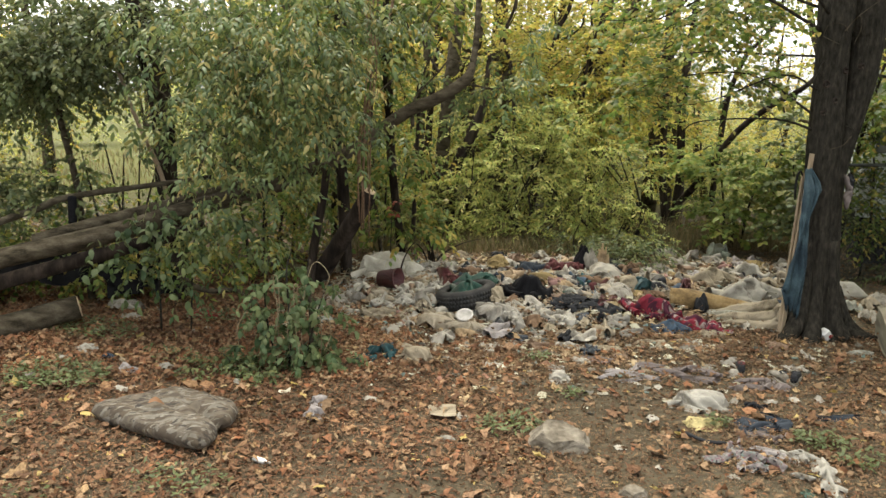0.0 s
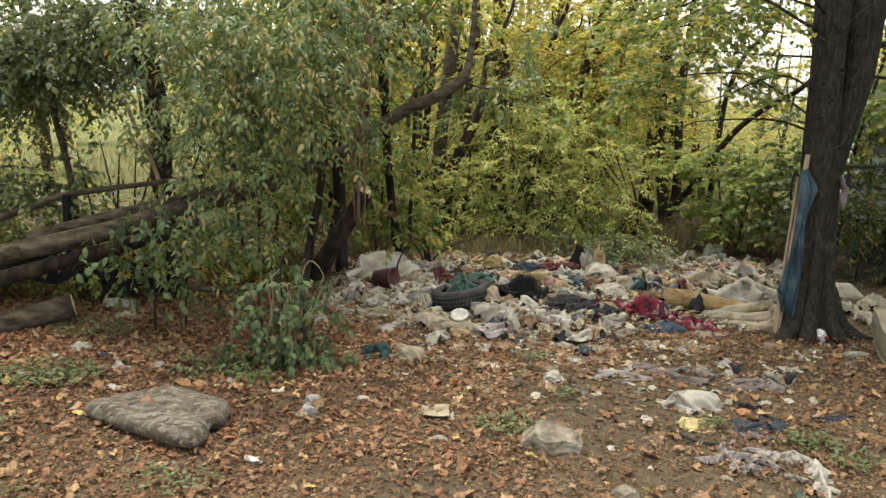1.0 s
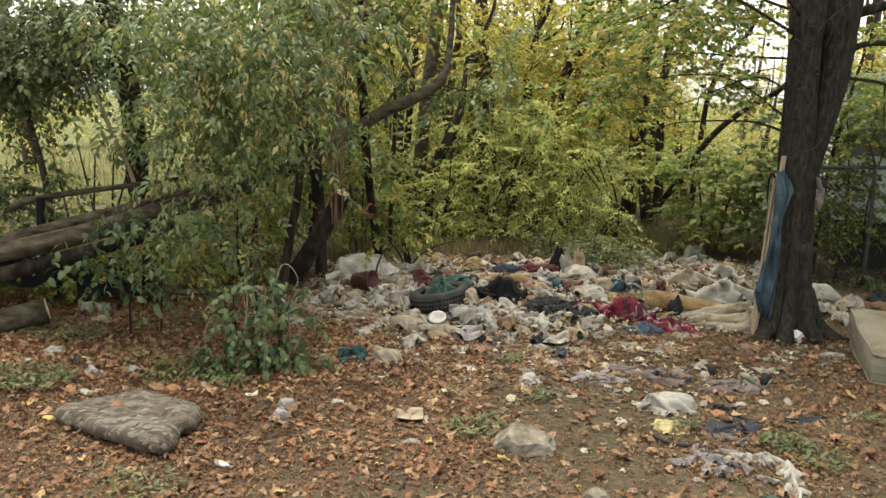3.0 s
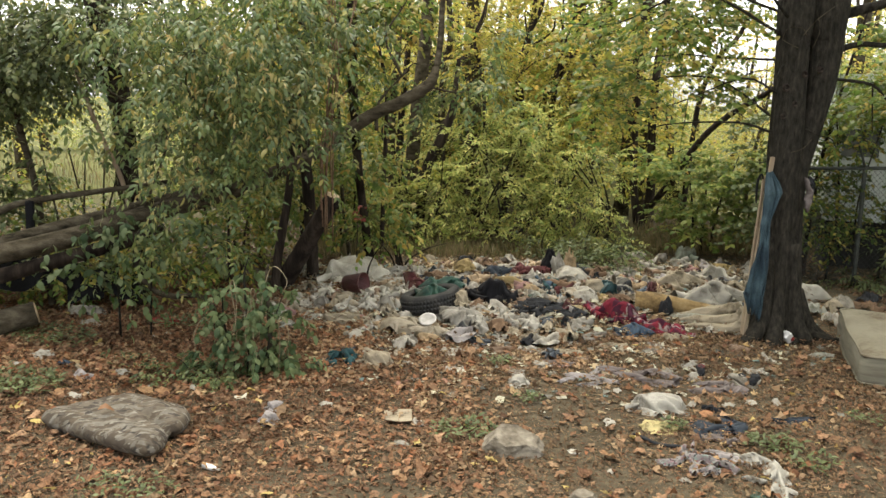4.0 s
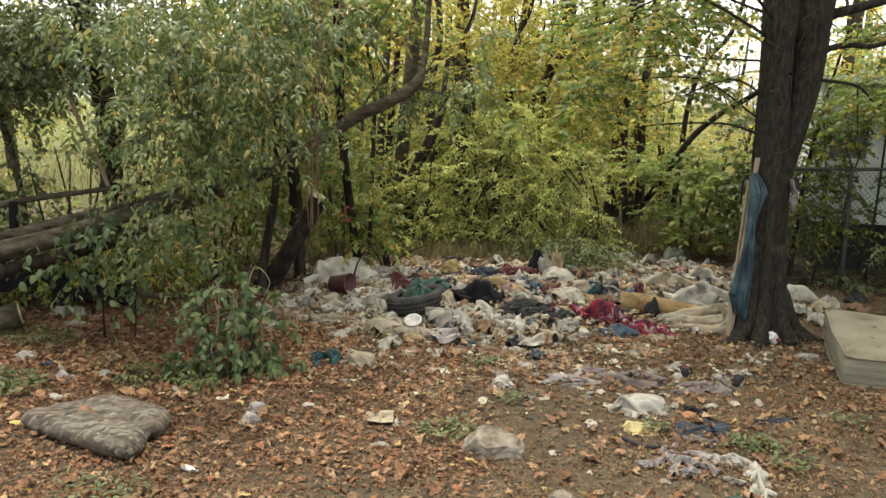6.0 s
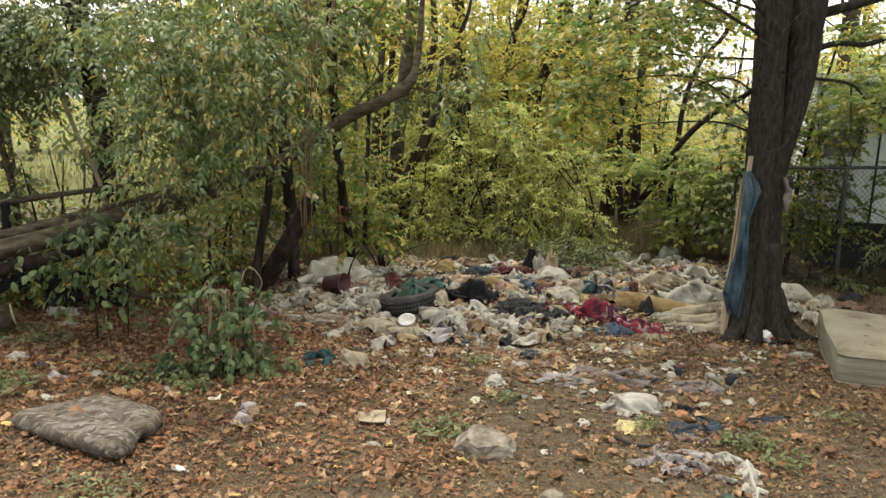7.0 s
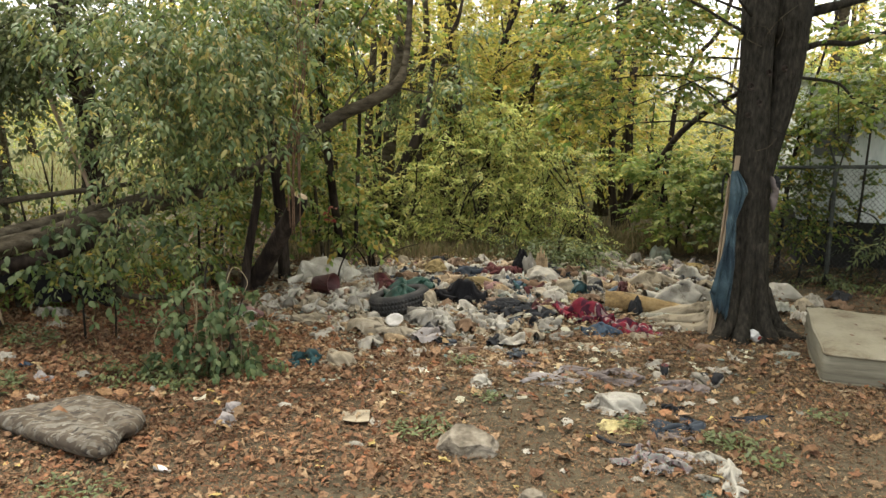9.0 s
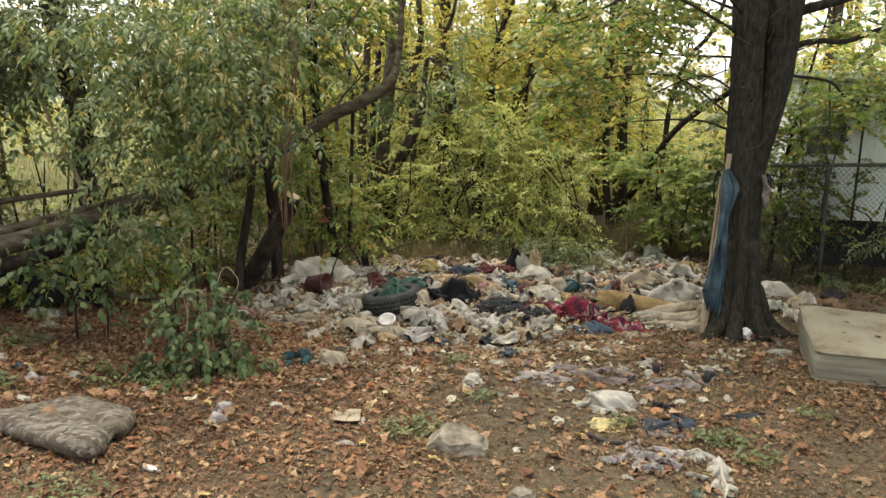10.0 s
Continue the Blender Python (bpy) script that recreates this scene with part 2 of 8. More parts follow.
def patches(name, ground_tone, layers, stretch=(1, 1, 1)):
    """Printed fabric: a ground tone with sharp-edged patches laid over one another (tone, scale, threshold)."""
    m, n, l, p = shader(name)
    tc, mp = n.new("ShaderNodeTexCoord"), n.new("ShaderNodeMapping")
    mp.inputs["Scale"].default_value = stretch
    l.new(tc.outputs["Object"], mp.inputs["Vector"])
    last = None
    for i, (tone, scale, cut) in enumerate(layers):
        t, sh = n.new("ShaderNodeTexNoise"), n.new("ShaderNodeVectorMath")
        sh.inputs[1].default_value = (7.3 * i, 3.1 * i, 1.7 * i)
        l.new(mp.outputs[0], sh.inputs[0])
        l.new(sh.outputs[0], t.inputs["Vector"])
        t.inputs["Scale"].default_value, t.inputs["Detail"].default_value, t.inputs["Distortion"].default_value = scale, 2.5, 0.5
        e = n.new("ShaderNodeMapRange")
        e.inputs["From Min"].default_value, e.inputs["From Max"].default_value = cut, cut + 0.02
        l.new(t.outputs["Fac"], e.inputs["Value"])
        mx = n.new("ShaderNodeMix")
        mx.data_type = "RGBA"
        l.new(e.outputs[0], mx.inputs["Factor"])
        if last is None:
            mx.inputs["A"].default_value = (*ground_tone, 1)
        else:
            l.new(last, mx.inputs["A"])
        mx.inputs["B"].default_value = (*tone, 1)
        last = mx.outputs["Result"]
    d = n.new("ShaderNodeTexNoise")
    d.inputs["Scale"].default_value, d.inputs["Detail"].default_value = 25, 6
    l.new(tc.outputs["Object"], d.inputs["Vector"])
    hsv, v = n.new("ShaderNodeHueSaturation"), n.new("ShaderNodeMapRange")
    v.inputs["From Min"].default_value, v.inputs["From Max"].default_value = 0.3, 0.7
    v.inputs["To Min"].default_value, v.inputs["To Max"].default_value = 0.75, 1.15
    l.new(d.outputs["Fac"], v.inputs["Value"])
    l.new(v.outputs[0], hsv.inputs["Value"])
    l.new(last, hsv.inputs["Color"])
    l.new(hsv.outputs[0], p.inputs["Base Color"])
    bp = n.new("ShaderNodeBump")
    bp.inputs["Strength"].default_value, bp.inputs["Distance"].default_value = 0.3, 0.01
    l.new(d.outputs["Fac"], bp.inputs["Height"])
    l.new(bp.outputs[0], p.inputs["Normal"])
    p.inputs["Roughness"].default_value, p.inputs["Specular IOR Level"].default_value = 0.9, 0.2
    return m


M["camo"] = patches("camouflage_fabric", (0.092, 0.078, 0.06), [((0.056, 0.045, 0.033), 6.5, 0.5), ((0.12, 0.11, 0.09), 7.0, 0.54), ((0.075, 0.059, 0.041), 9.5, 0.56), ((0.15, 0.14, 0.117), 11.0, 0.61), ((0.036, 0.031, 0.026), 9.0, 0.61)], (1, 3.2, 1.5))
M["plaid"] = patches("red_and_white_fabric", (0.13, 0.014, 0.023), [((0.045, 0.011, 0.021), 5.0, 0.5), ((0.24, 0.2, 0.185), 4.2, 0.555), ((0.15, 0.018, 0.03), 8.0, 0.58)], (0.7, 4.0, 1))
M["floral"] = patches("grey_floral_fabric", (0.18, 0.166, 0.156), [((0.17, 0.145, 0.142), 20.0, 0.53), ((0.15, 0.18, 0.16), 26.0, 0.6), ((0.17, 0.1, 0.11), 30.0, 0.6), ((0.04, 0.038, 0.04), 28.0, 0.62)], (1, 2.0, 1))
M["blue_sheet"] = surf("dusty_blue_fabric", [(0.009, 0.0172, 0.0256), (0.018, 0.0351, 0.0464), (0.03, 0.0546, 0.0656), (0.0562, 0.0874, 0.104)], 4, 0.9, 0.4, 60)
M["rubber"] = surf("worn_tyre_rubber", [(0.009, 0.009, 0.009), (0.015, 0.015, 0.0145), (0.033, 0.031, 0.028)], 8, 0.75, 0.3, 60)
M["stone"] = surf("grey_limestone", [(0.0552, 0.0459, 0.0327), (0.1288, 0.1116, 0.0843), (0.2116, 0.189, 0.1505)], 9, 0.95, 1.0, 30)
M["mattress"] = surf("stained_mattress_ticking", [(0.0653, 0.0491, 0.0287), (0.1306, 0.1169, 0.0809), (0.1632, 0.1504, 0.1098)], 3.0, 0.9, 0.2, 30, lo=0.25, hi=0.6)
M["mattress_side"] = surf("grey_quilted_border", [(0.0801, 0.0725, 0.051), (0.1413, 0.1314, 0.0961), (0.1885, 0.1785, 0.1346)], 5, 0.85, 0.4, 25, (0.3, 0.3, 3))
M["foam"] = surf("yellowed_foam", [(0.09, 0.058, 0.024), (0.19, 0.13, 0.056), (0.25, 0.185, 0.095)], 5, 0.95, 0.6, 40, crease=8.0)
M["steel"] = surf("dull_galvanised_steel", [(0.022, 0.026, 0.023), (0.042, 0.047, 0.042), (0.07, 0.075, 0.068)], 12, 0.7, 0.1, 60, metal=0.3)
M["siding"] = surf("pale_painted_siding", [(0.3581, 0.3959, 0.3712), (0.5089, 0.5466, 0.5197), (0.6409, 0.6786, 0.6496)], 1.6, 0.6, 0.1, 30, (1, 1, 0.3))
# Near-black tone that paints the shade below the mobile home.
M["crawl_shade"] = surf("painted_underside_shade", [(0.012, 0.012, 0.012), (0.03, 0.028, 0.026)], 4, 0.9, 0.2)
M["pitch"] = surf("black_sheeting", [(0.004, 0.004, 0.0045), (0.008, 0.008, 0.009), (0.014, 0.014, 0.015)], 6, 0.8, 0.3, 40, spec=0.12, crease=6.0)
M["glass"] = surf("dim_window_glass", [(0.06, 0.07, 0.075), (0.12, 0.13, 0.13)], 2, 0.12, 0.0, spec=0.6)
M["plate"] = surf("dull_white_enamel", [(0.2, 0.19, 0.17), (0.34, 0.33, 0.31)], 12, 0.4, 0.05)
M["sack"] = surf("white_woven_sacking", [(0.25, 0.23, 0.18), (0.4, 0.38, 0.31), (0.48, 0.46, 0.39)], 6, 0.6, 0.2, 90, crease=7.0)
M["jug"] = surf("white_jug_plastic", [(0.42, 0.42, 0.4), (0.55, 0.55, 0.53)], 8, 0.45, 0.05)
M["board"] = surf("pale_timber_board", [(0.1558, 0.1092, 0.0688), (0.2493, 0.1932, 0.129), (0.3116, 0.252, 0.172)], 6, 0.8, 0.3, 60, (1, 1, 0.08))


# ---- builders ----


def sstep(a, b, v):
    t = np.clip((v - a) / (b - a), 0, 1)
    return t * t * (3 - 2 * t)


def gz(x, y):
    """Height of the ground: level in front, rising a little to the heap, falling away beyond the wood."""
    x, y = np.asarray(x, float), np.asarray(y, float)
    z = 0.12 * sstep(6.8, 10.0, y) + 0.12 * np.exp(-((x - 0.9) / 1.6) ** 2 - ((y - 8.9) / 0.9) ** 2)
    z = z - 0.036 * np.maximum(0, y - 15)
    z = z + 0.1 * np.exp(-((x + 3.6) / 0.9) ** 2 - ((y - 7.2) / 0.9) ** 2)
    near = np.exp(-((y - 6) / 8) ** 2)
    z = z + near * (0.012 * np.sin(2.1 * x + 1.3 * y) + 0.01 * np.sin(-1.4 * x + 3.1 * y + 1) + 0.006 * np.sin(6 * x + 2 * y) * np.sin(5.0 * y - x))
    return z


def grow(name, verts, faces, mat, smooth=True):
    """A mesh from arrays: faces is an array, or a list of arrays, of one corner count each."""
    if isinstance(faces, np.ndarray):
        faces = [faces]
    faces = [f for f in faces if len(f)]
    me = bpy.data.meshes.new(name)
    verts = np.asarray(verts, np.float32)
    me.vertices.add(len(verts))
    me.vertices.foreach_set("co", verts.ravel())
    loops = np.concatenate([f.ravel() for f in faces]).astype(np.int32)
    counts = np.concatenate([np.full(len(f), f.shape[1]) for f in faces]).astype(np.int32)
    me.loops.add(len(loops))
    me.loops.foreach_set("vertex_index", loops)
    me.polygons.add(len(counts))
    me.polygons.foreach_set("loop_start", np.concatenate([[0], np.cumsum(counts)[:-1]]).astype(np.int32))
    me.update(calc_edges=True)
    me.validate()
    if smooth:
        me.polygons.foreach_set("use_smooth", np.ones(len(me.polygons), bool))
    me.materials.append(mat)
    return me


def part(name, data, parent, label="", m=None):
    """One mesh under its thing or part. data: a mesh, or a bmesh with its material as (bm, material)."""
    if isinstance(data, tuple):
        bm, mat = data
        data = bpy.data.meshes.new(name)
        bm.to_mesh(data)
        bm.free()
        data.materials.append(mat)
    ob = new(name, data)
    ob.parent = parent
    if m is not None:
        ob.matrix_basis = m
    return tagged(ob, label)


def base(name, x, y, z, label, category, group="", kind="", rz=0):
    ob = new(name)
    ob.empty_display_size = 0.1
    ob.matrix_basis = pose(x, y, z, 0, 0, rz)
    return tagged(ob, label, category, group, kind)


def solid(name, mesh, x, y, z, label, category, group="", kind="", m=None):
    ob = new(name, mesh)
    ob.matrix_basis = m if m is not None else pose(x, y, z)
    return tagged(ob, label, category, group, kind)


def curve_points(pts, n):
    """A smooth line through pts (any number of columns), n points to a span."""
    p = np.asarray(pts, float)
    if len(p) == 2 or n < 2:
        t = np.linspace(0, 1, max(2, n * (len(p) - 1) + 1))
        return np.array([np.interp(t * (len(p) - 1), range(len(p)), p[:, k]) for k in range(p.shape[1])]).T
    q = np.vstack([2 * p[0] - p[1], p, 2 * p[-1] - p[-2]])
    out = []
    for i in range(1, len(q) - 2):
        for t in np.linspace(0, 1, n, endpoint=False):
            a, b, c, d = q[i - 1:i + 3]
            out.append(0.5 * (2 * b + (c - a) * t + (2 * a - 5 * b + 4 * c - d) * t * t + (3 * b - a - 3 * c + d) * t ** 3))
    return np.array(out + [p[-1]])


def tube_arrays(pts, sides=10, n=5, rough=0.06, lobes=0.0, seed=0, cap=True, ridges=0.0):
    """A bent, tapering, uneven tube through rows of x, y, z, radius."""
    q = curve_points(pts, n)
    p, r = q[:, :3], np.maximum(q[:, 3], 0.002)
    d = np.gradient(p, axis=0)
    d /= np.linalg.norm(d, axis=1)[:, None] + 1e-9
    ref = np.where(np.abs(d[:, 2:3]) < 0.9, np.array([[0, 0, 1.0]]), np.array([[1.0, 0, 0]]))
    if np.abs(d[:, 2]).mean() > 0.6:
        ref = np.tile([[1.0, 0, 0]], (len(p), 1))
    u = np.cross(d, ref)
    u /= np.linalg.norm(u, axis=1)[:, None] + 1e-9
    v = np.cross(d, u)
    a = np.linspace(0, 2 * np.pi, sides, endpoint=False)
    g = np.random.default_rng(seed)
    ph = g.uniform(0, 6.28, 6)
    s = np.arange(len(p))[:, None]
    wob = 1 + rough * (np.sin(3 * a + ph[0] + 0.35 * s) + 0.7 * np.sin(5 * a + ph[1] - 0.5 * s) + 0.6 * np.sin(8 * a + ph[2] + 0.12 * s)) + rough * 0.8 * g.uniform(-1, 1, (len(p), sides))
    if lobes:
        low = np.clip(1 - s / (len(p) * 0.35), 0, 1) ** 1.5
        wob = wob + lobes * low * np.cos(5 * a + ph[3])
    if ridges:
        ln = np.concatenate([[0], np.cumsum(np.linalg.norm(np.diff(p, axis=0), axis=1))])
        for i in range(len(p)):
            for j in range(sides):
                q3 = (math.cos(a[j]) * 4.5 + seed, math.sin(a[j]) * 4.5, ln[i] * 1.6)
                wob[i, j] += ridges * ((1 - 2.6 * abs(noise.noise(q3))) * 0.7 + 0.5 * noise.noise((q3[0] * 2, q3[1] * 2, q3[2] * 3)))
    ring = p[:, None] + (u[:, None] * np.cos(a)[None, :, None] + v[:, None] * np.sin(a)[None, :, None]) * (r[:, None] * wob)[..., None]
    V = ring.reshape(-1, 3)
    i, j = np.meshgrid(np.arange(len(p) - 1), np.arange(sides), indexing="ij")
    k = (j + 1) % sides
    Q = np.stack([i * sides + j, i * sides + k, (i + 1) * sides + k, (i + 1) * sides + j], -1).reshape(-1, 4)
    T = np.zeros((0, 3), int)
    if cap:
        V = np.vstack([V, p[:1], p[-1:]])
        e = len(V)
        j = np.arange(sides)
        k = (j + 1) % sides
        o = (len(p) - 1) * sides
        T = np.vstack([np.stack([np.full(sides, e - 2), k, j], 1), np.stack([np.full(sides, e - 1), o + j, o + k], 1)])
    return V, Q, T


def merged(name, chunks, mat, smooth=True):
    V, Qs, Ts, o = [], [], [], 0
    for v, q, t in chunks:
        V.append(v), Qs.append(q + o), Ts.append(t + o)
        o += len(v)
    return grow(name, np.vstack(V), [np.vstack(Qs), np.vstack(Ts)], mat, smooth)


def tube(name, pts, mat, **kw):
    return merged(name, [tube_arrays(pts, **kw)], mat)


def unit(v):
    return v / (np.linalg.norm(v, axis=-1, keepdims=True) + 1e-9)


def leaf_arrays(P, D, N, L, W, g, fold=0.25, full=True):
    """Leaves at P, pointing along D, facing N: folded along the rib, with a drooping tip."""
    D = unit(D)
    S = unit(np.cross(D, N))
    N = np.cross(S, D)
    L, W = L[:, None], W[:, None] * 0.5
    if full:
        rows = [P]
        for t, w, lift in ((0.18, 0.72, 0.5), (0.48, 1.0, 1.0), (0.78, 0.62, 0.5)):
            c = P + D * L * t - N * L * (0.3 * t * t - 0.1 * t)
            rows += [c + S * W * w + N * W * fold * lift, c - S * W * w + N * W * fold * lift]
        rows.append(P + D * L - N * L * 0.22)
        f = np.array([[0, 1, 2], [1, 3, 4], [1, 4, 2], [3, 5, 6], [3, 6, 4], [5, 7, 6]])
    else:
        rows = [P, P + D * L * 0.45 + S * W + N * W * fold, P + D * L * 0.45 - S * W + N * W * fold, P + D * L - N * L * 0.12]
        f = np.array([[0, 1, 2], [1, 3, 2]])
    V = np.stack(rows, 1)
    k = V.shape[1]
    T = (f[None] + (np.arange(len(P)) * k)[:, None, None]).reshape(-1, 3)
    return V.reshape(-1, 3), T


def in_blobs(blobs, g, shell=0.55):
    """Points in ellipsoids given as rows of centre, radii, count."""
    out, mid = [], []
    for cx, cy, cz, rx, ry, rz, k in blobs:
        d = unit(g.normal(size=(int(k), 3)))
        r = g.uniform(shell ** 3, 1, int(k)) ** (1 / 3)
        out.append(np.array([cx, cy, cz]) + d * r[:, None] * np.array([rx, ry, rz]))
        mid.append(np.tile([cx, cy, cz], (int(k), 1)))
    return np.vstack(out), np.vstack(mid)


def sprays(P, mid, g, per=14, span=0.45, droop=0.25, L=0.1, W=0.05, full=True, flat=0.5, hang=0.3):
    """Leafy twigs that start at P and point away from mid: leaf vertices, triangles, and the twigs as thin tubes."""
    k = len(P)
    d = unit(unit(P - mid) + g.normal(size=(k, 3)) * 0.7)
    d[:, 2] *= 1 - flat
    d = unit(d)
    ln = span * g.uniform(0.6, 1.3, k)
    s = (np.arange(per) + g.uniform(0, 1, (k, per))) / per
    pos = P[:, None] + d[:, None] * (ln[:, None] * s)[..., None]
    pos[..., 2] -= droop * ln[:, None] * s ** 2
    side = unit(np.cross(d, [0, 0, 1.0]))
    sign = np.where(np.arange(per) % 2, 1.0, -1.0)[None, :, None]
    D = d[:, None] * 0.6 + side[:, None] * sign * g.uniform(0.4, 1.2, (k, per, 1)) + g.normal(size=(k, per, 3)) * 0.3
    D[..., 2] -= hang * g.uniform(0.2, 1.6, (k, per))
    N = np.array([0, 0, 1.0]) + g.normal(size=(k, per, 3)) * 0.45
    size = g.uniform(0.6, 1.25, k * per)
    V, T = leaf_arrays(pos.reshape(-1, 3), D.reshape(-1, 3), N.reshape(-1, 3), L * size, W * size * g.uniform(0.8, 1.2, k * per), g, full=full)
    a, b = P, P + d * ln[:, None]
    b = b - np.array([0, 0, 1]) * (droop * ln)[:, None]
    w = 0.004
    tw = np.stack([a + [w, 0, 0], a + [-w, w, 0], a + [0, -w, w], b], 1).reshape(-1, 3)
    tt = (np.array([[0, 1, 3], [1, 2, 3], [2, 0, 3]])[None] + (np.arange(k) * 4)[:, None, None]).reshape(-1, 3)
    return V, T, tw, tt


def pinnate(P, mid, g, per=5, span=0.35, droop=0.4, L=0.08, W=0.036, flat=0.4, hang=0.8):
    """Twigs that carry drooping compound leaves: per stalks a twig, each with two pairs of leaflets and one at the tip."""
    k = len(P)
    d = unit(unit(P - mid) + g.normal(size=(k, 3)) * 0.8)
    d[:, 2] *= 1 - flat
    d = unit(d)
    ln = span * g.uniform(0.6, 1.3, k)
    s = (np.arange(per) + g.uniform(0, 1, (k, per))) / per
    pos = P[:, None] + d[:, None] * (ln[:, None] * s)[..., None]
    pos[..., 2] -= droop * ln[:, None] * s ** 2
    side = unit(np.cross(d, [0, 0, 1.0]))
    sign = np.where(np.arange(per) % 2, 1.0, -1.0)[None, :, None]
    R = d[:, None] * 0.5 + side[:, None] * sign * g.uniform(0.4, 1.0, (k, per, 1)) + g.normal(size=(k, per, 3)) * 0.25
    R[..., 2] -= hang * g.uniform(0.3, 1.3, (k, per))
    R, A = unit(R).reshape(-1, 3), pos.reshape(-1, 3)
    n = len(A)
    up = np.array([0, 0, 1.0]) + g.normal(size=(n, 3)) * 0.35
    S = unit(np.cross(R, up))
    N = unit(np.cross(S, R))
    rl = (1.9 * L * g.uniform(0.75, 1.2, n))[:, None]
    size = g.uniform(0.7, 1.2, n)
    PP, DD, NN, LL = [], [], [], []
    for t, q in ((0.35, 1), (0.38, -1), (0.7, 1), (0.73, -1), (1.0, 0)):
        PP.append(A + R * rl * t - [0, 0, 0.04] * np.array([[t * t]]))
        DD.append(R * (1.0 if q == 0 else 0.55) + S * q * 0.8 - [0, 0, 0.35] + g.normal(size=(n, 3)) * 0.15)
        NN.append(N + g.normal(size=(n, 3)) * 0.25)
        LL.append(L * size * g.uniform(0.85, 1.1, n) * (1.12 if q == 0 else 1.0))
    LL = np.concatenate(LL)
    V, T = leaf_arrays(np.vstack(PP), np.vstack(DD), np.vstack(NN), LL, LL * W / L * g.uniform(0.85, 1.2, len(LL)), g)
    a, b = P, P + d * ln[:, None] - np.array([0, 0, 1]) * (droop * ln)[:, None]
    a, b = np.vstack([a, A]), np.vstack([b, A + R * rl - [0, 0, 0.04]])
    w = np.where(np.arange(len(a)) < k, 0.004, 0.0016)[:, None]
    tw = np.stack([a + w * [1, 0, 0], a + w * [-1, 1, 0], a + w * [0, -1, 1], b], 1).reshape(-1, 3)
    tt = (np.array([[0, 1, 3], [1, 2, 3], [2, 0, 3]])[None] + (np.arange(len(a)) * 4)[:, None, None]).reshape(-1, 3)
    return V, T, tw, tt


def limb_to(a, b, r, g, wander=0.12):
    a, b = np.array(a, float), np.array(b, float)
    ln = np.linalg.norm(b - a)
    pts = [[*(a + (b - a) * t + (g.normal(size=3) * wander * ln * (1 if 0 < t < 1 else 0)) + np.array([0, 0, 0.12 * ln * math.sin(math.pi * t)])), r * (1 - 0.8 * t)] for t in (0, 0.35, 0.7, 1)]
    return pts


def plant(name, label, category, trunks, blobs, leaf, bark, seed, L=0.1, W=0.05, per=14, span=0.45, droop=0.25, full=True, flat=0.5, hang=0.3, shell=0.4,
          limbs=(), sides=10, rough=0.06, lobes=0.0, group="", ridges=0.0, steps=5, compound=False):
    """A tree or bush: trunks and limbs of bark, twigs, and a crown of single leaves."""
    g = np.random.default_rng(seed)
    x, y, z = trunks[0][0][:3] if trunks else blobs[0][:3]
    o = np.array([x, y, float(gz(x, y))])
    ob = base(name, *o, label, category, group)
    for t in trunks:
        c = np.array(t, float)
        c[:, :3] -= o
        part("trunk", tube("trunk", c, bark, sides=sides, n=steps, rough=rough, lobes=lobes, seed=int(g.integers(1e3)), ridges=ridges), ob)
    for t in limbs:
        c = np.array(t, float)
        c[:, :3] -= o
        part("limb", tube("limb", c, bark, sides=7, n=4, rough=rough, seed=int(g.integers(1e6))), ob)
    if blobs:
        P, mid = in_blobs(blobs, g, shell)
        V, T, tw, tt = pinnate(P - o, mid - o, g, per, span, droop, L, W, flat, hang) if compound else sprays(P - o, mid - o, g, per, span, droop, L, W, full, flat, hang)
        part("crown", grow("crown", V, T, leaf, smooth=False), ob)
        tagged(part("brushwood", grow("brushwood", tw, tt, bark, smooth=False), ob), kind="stuff")
    return ob


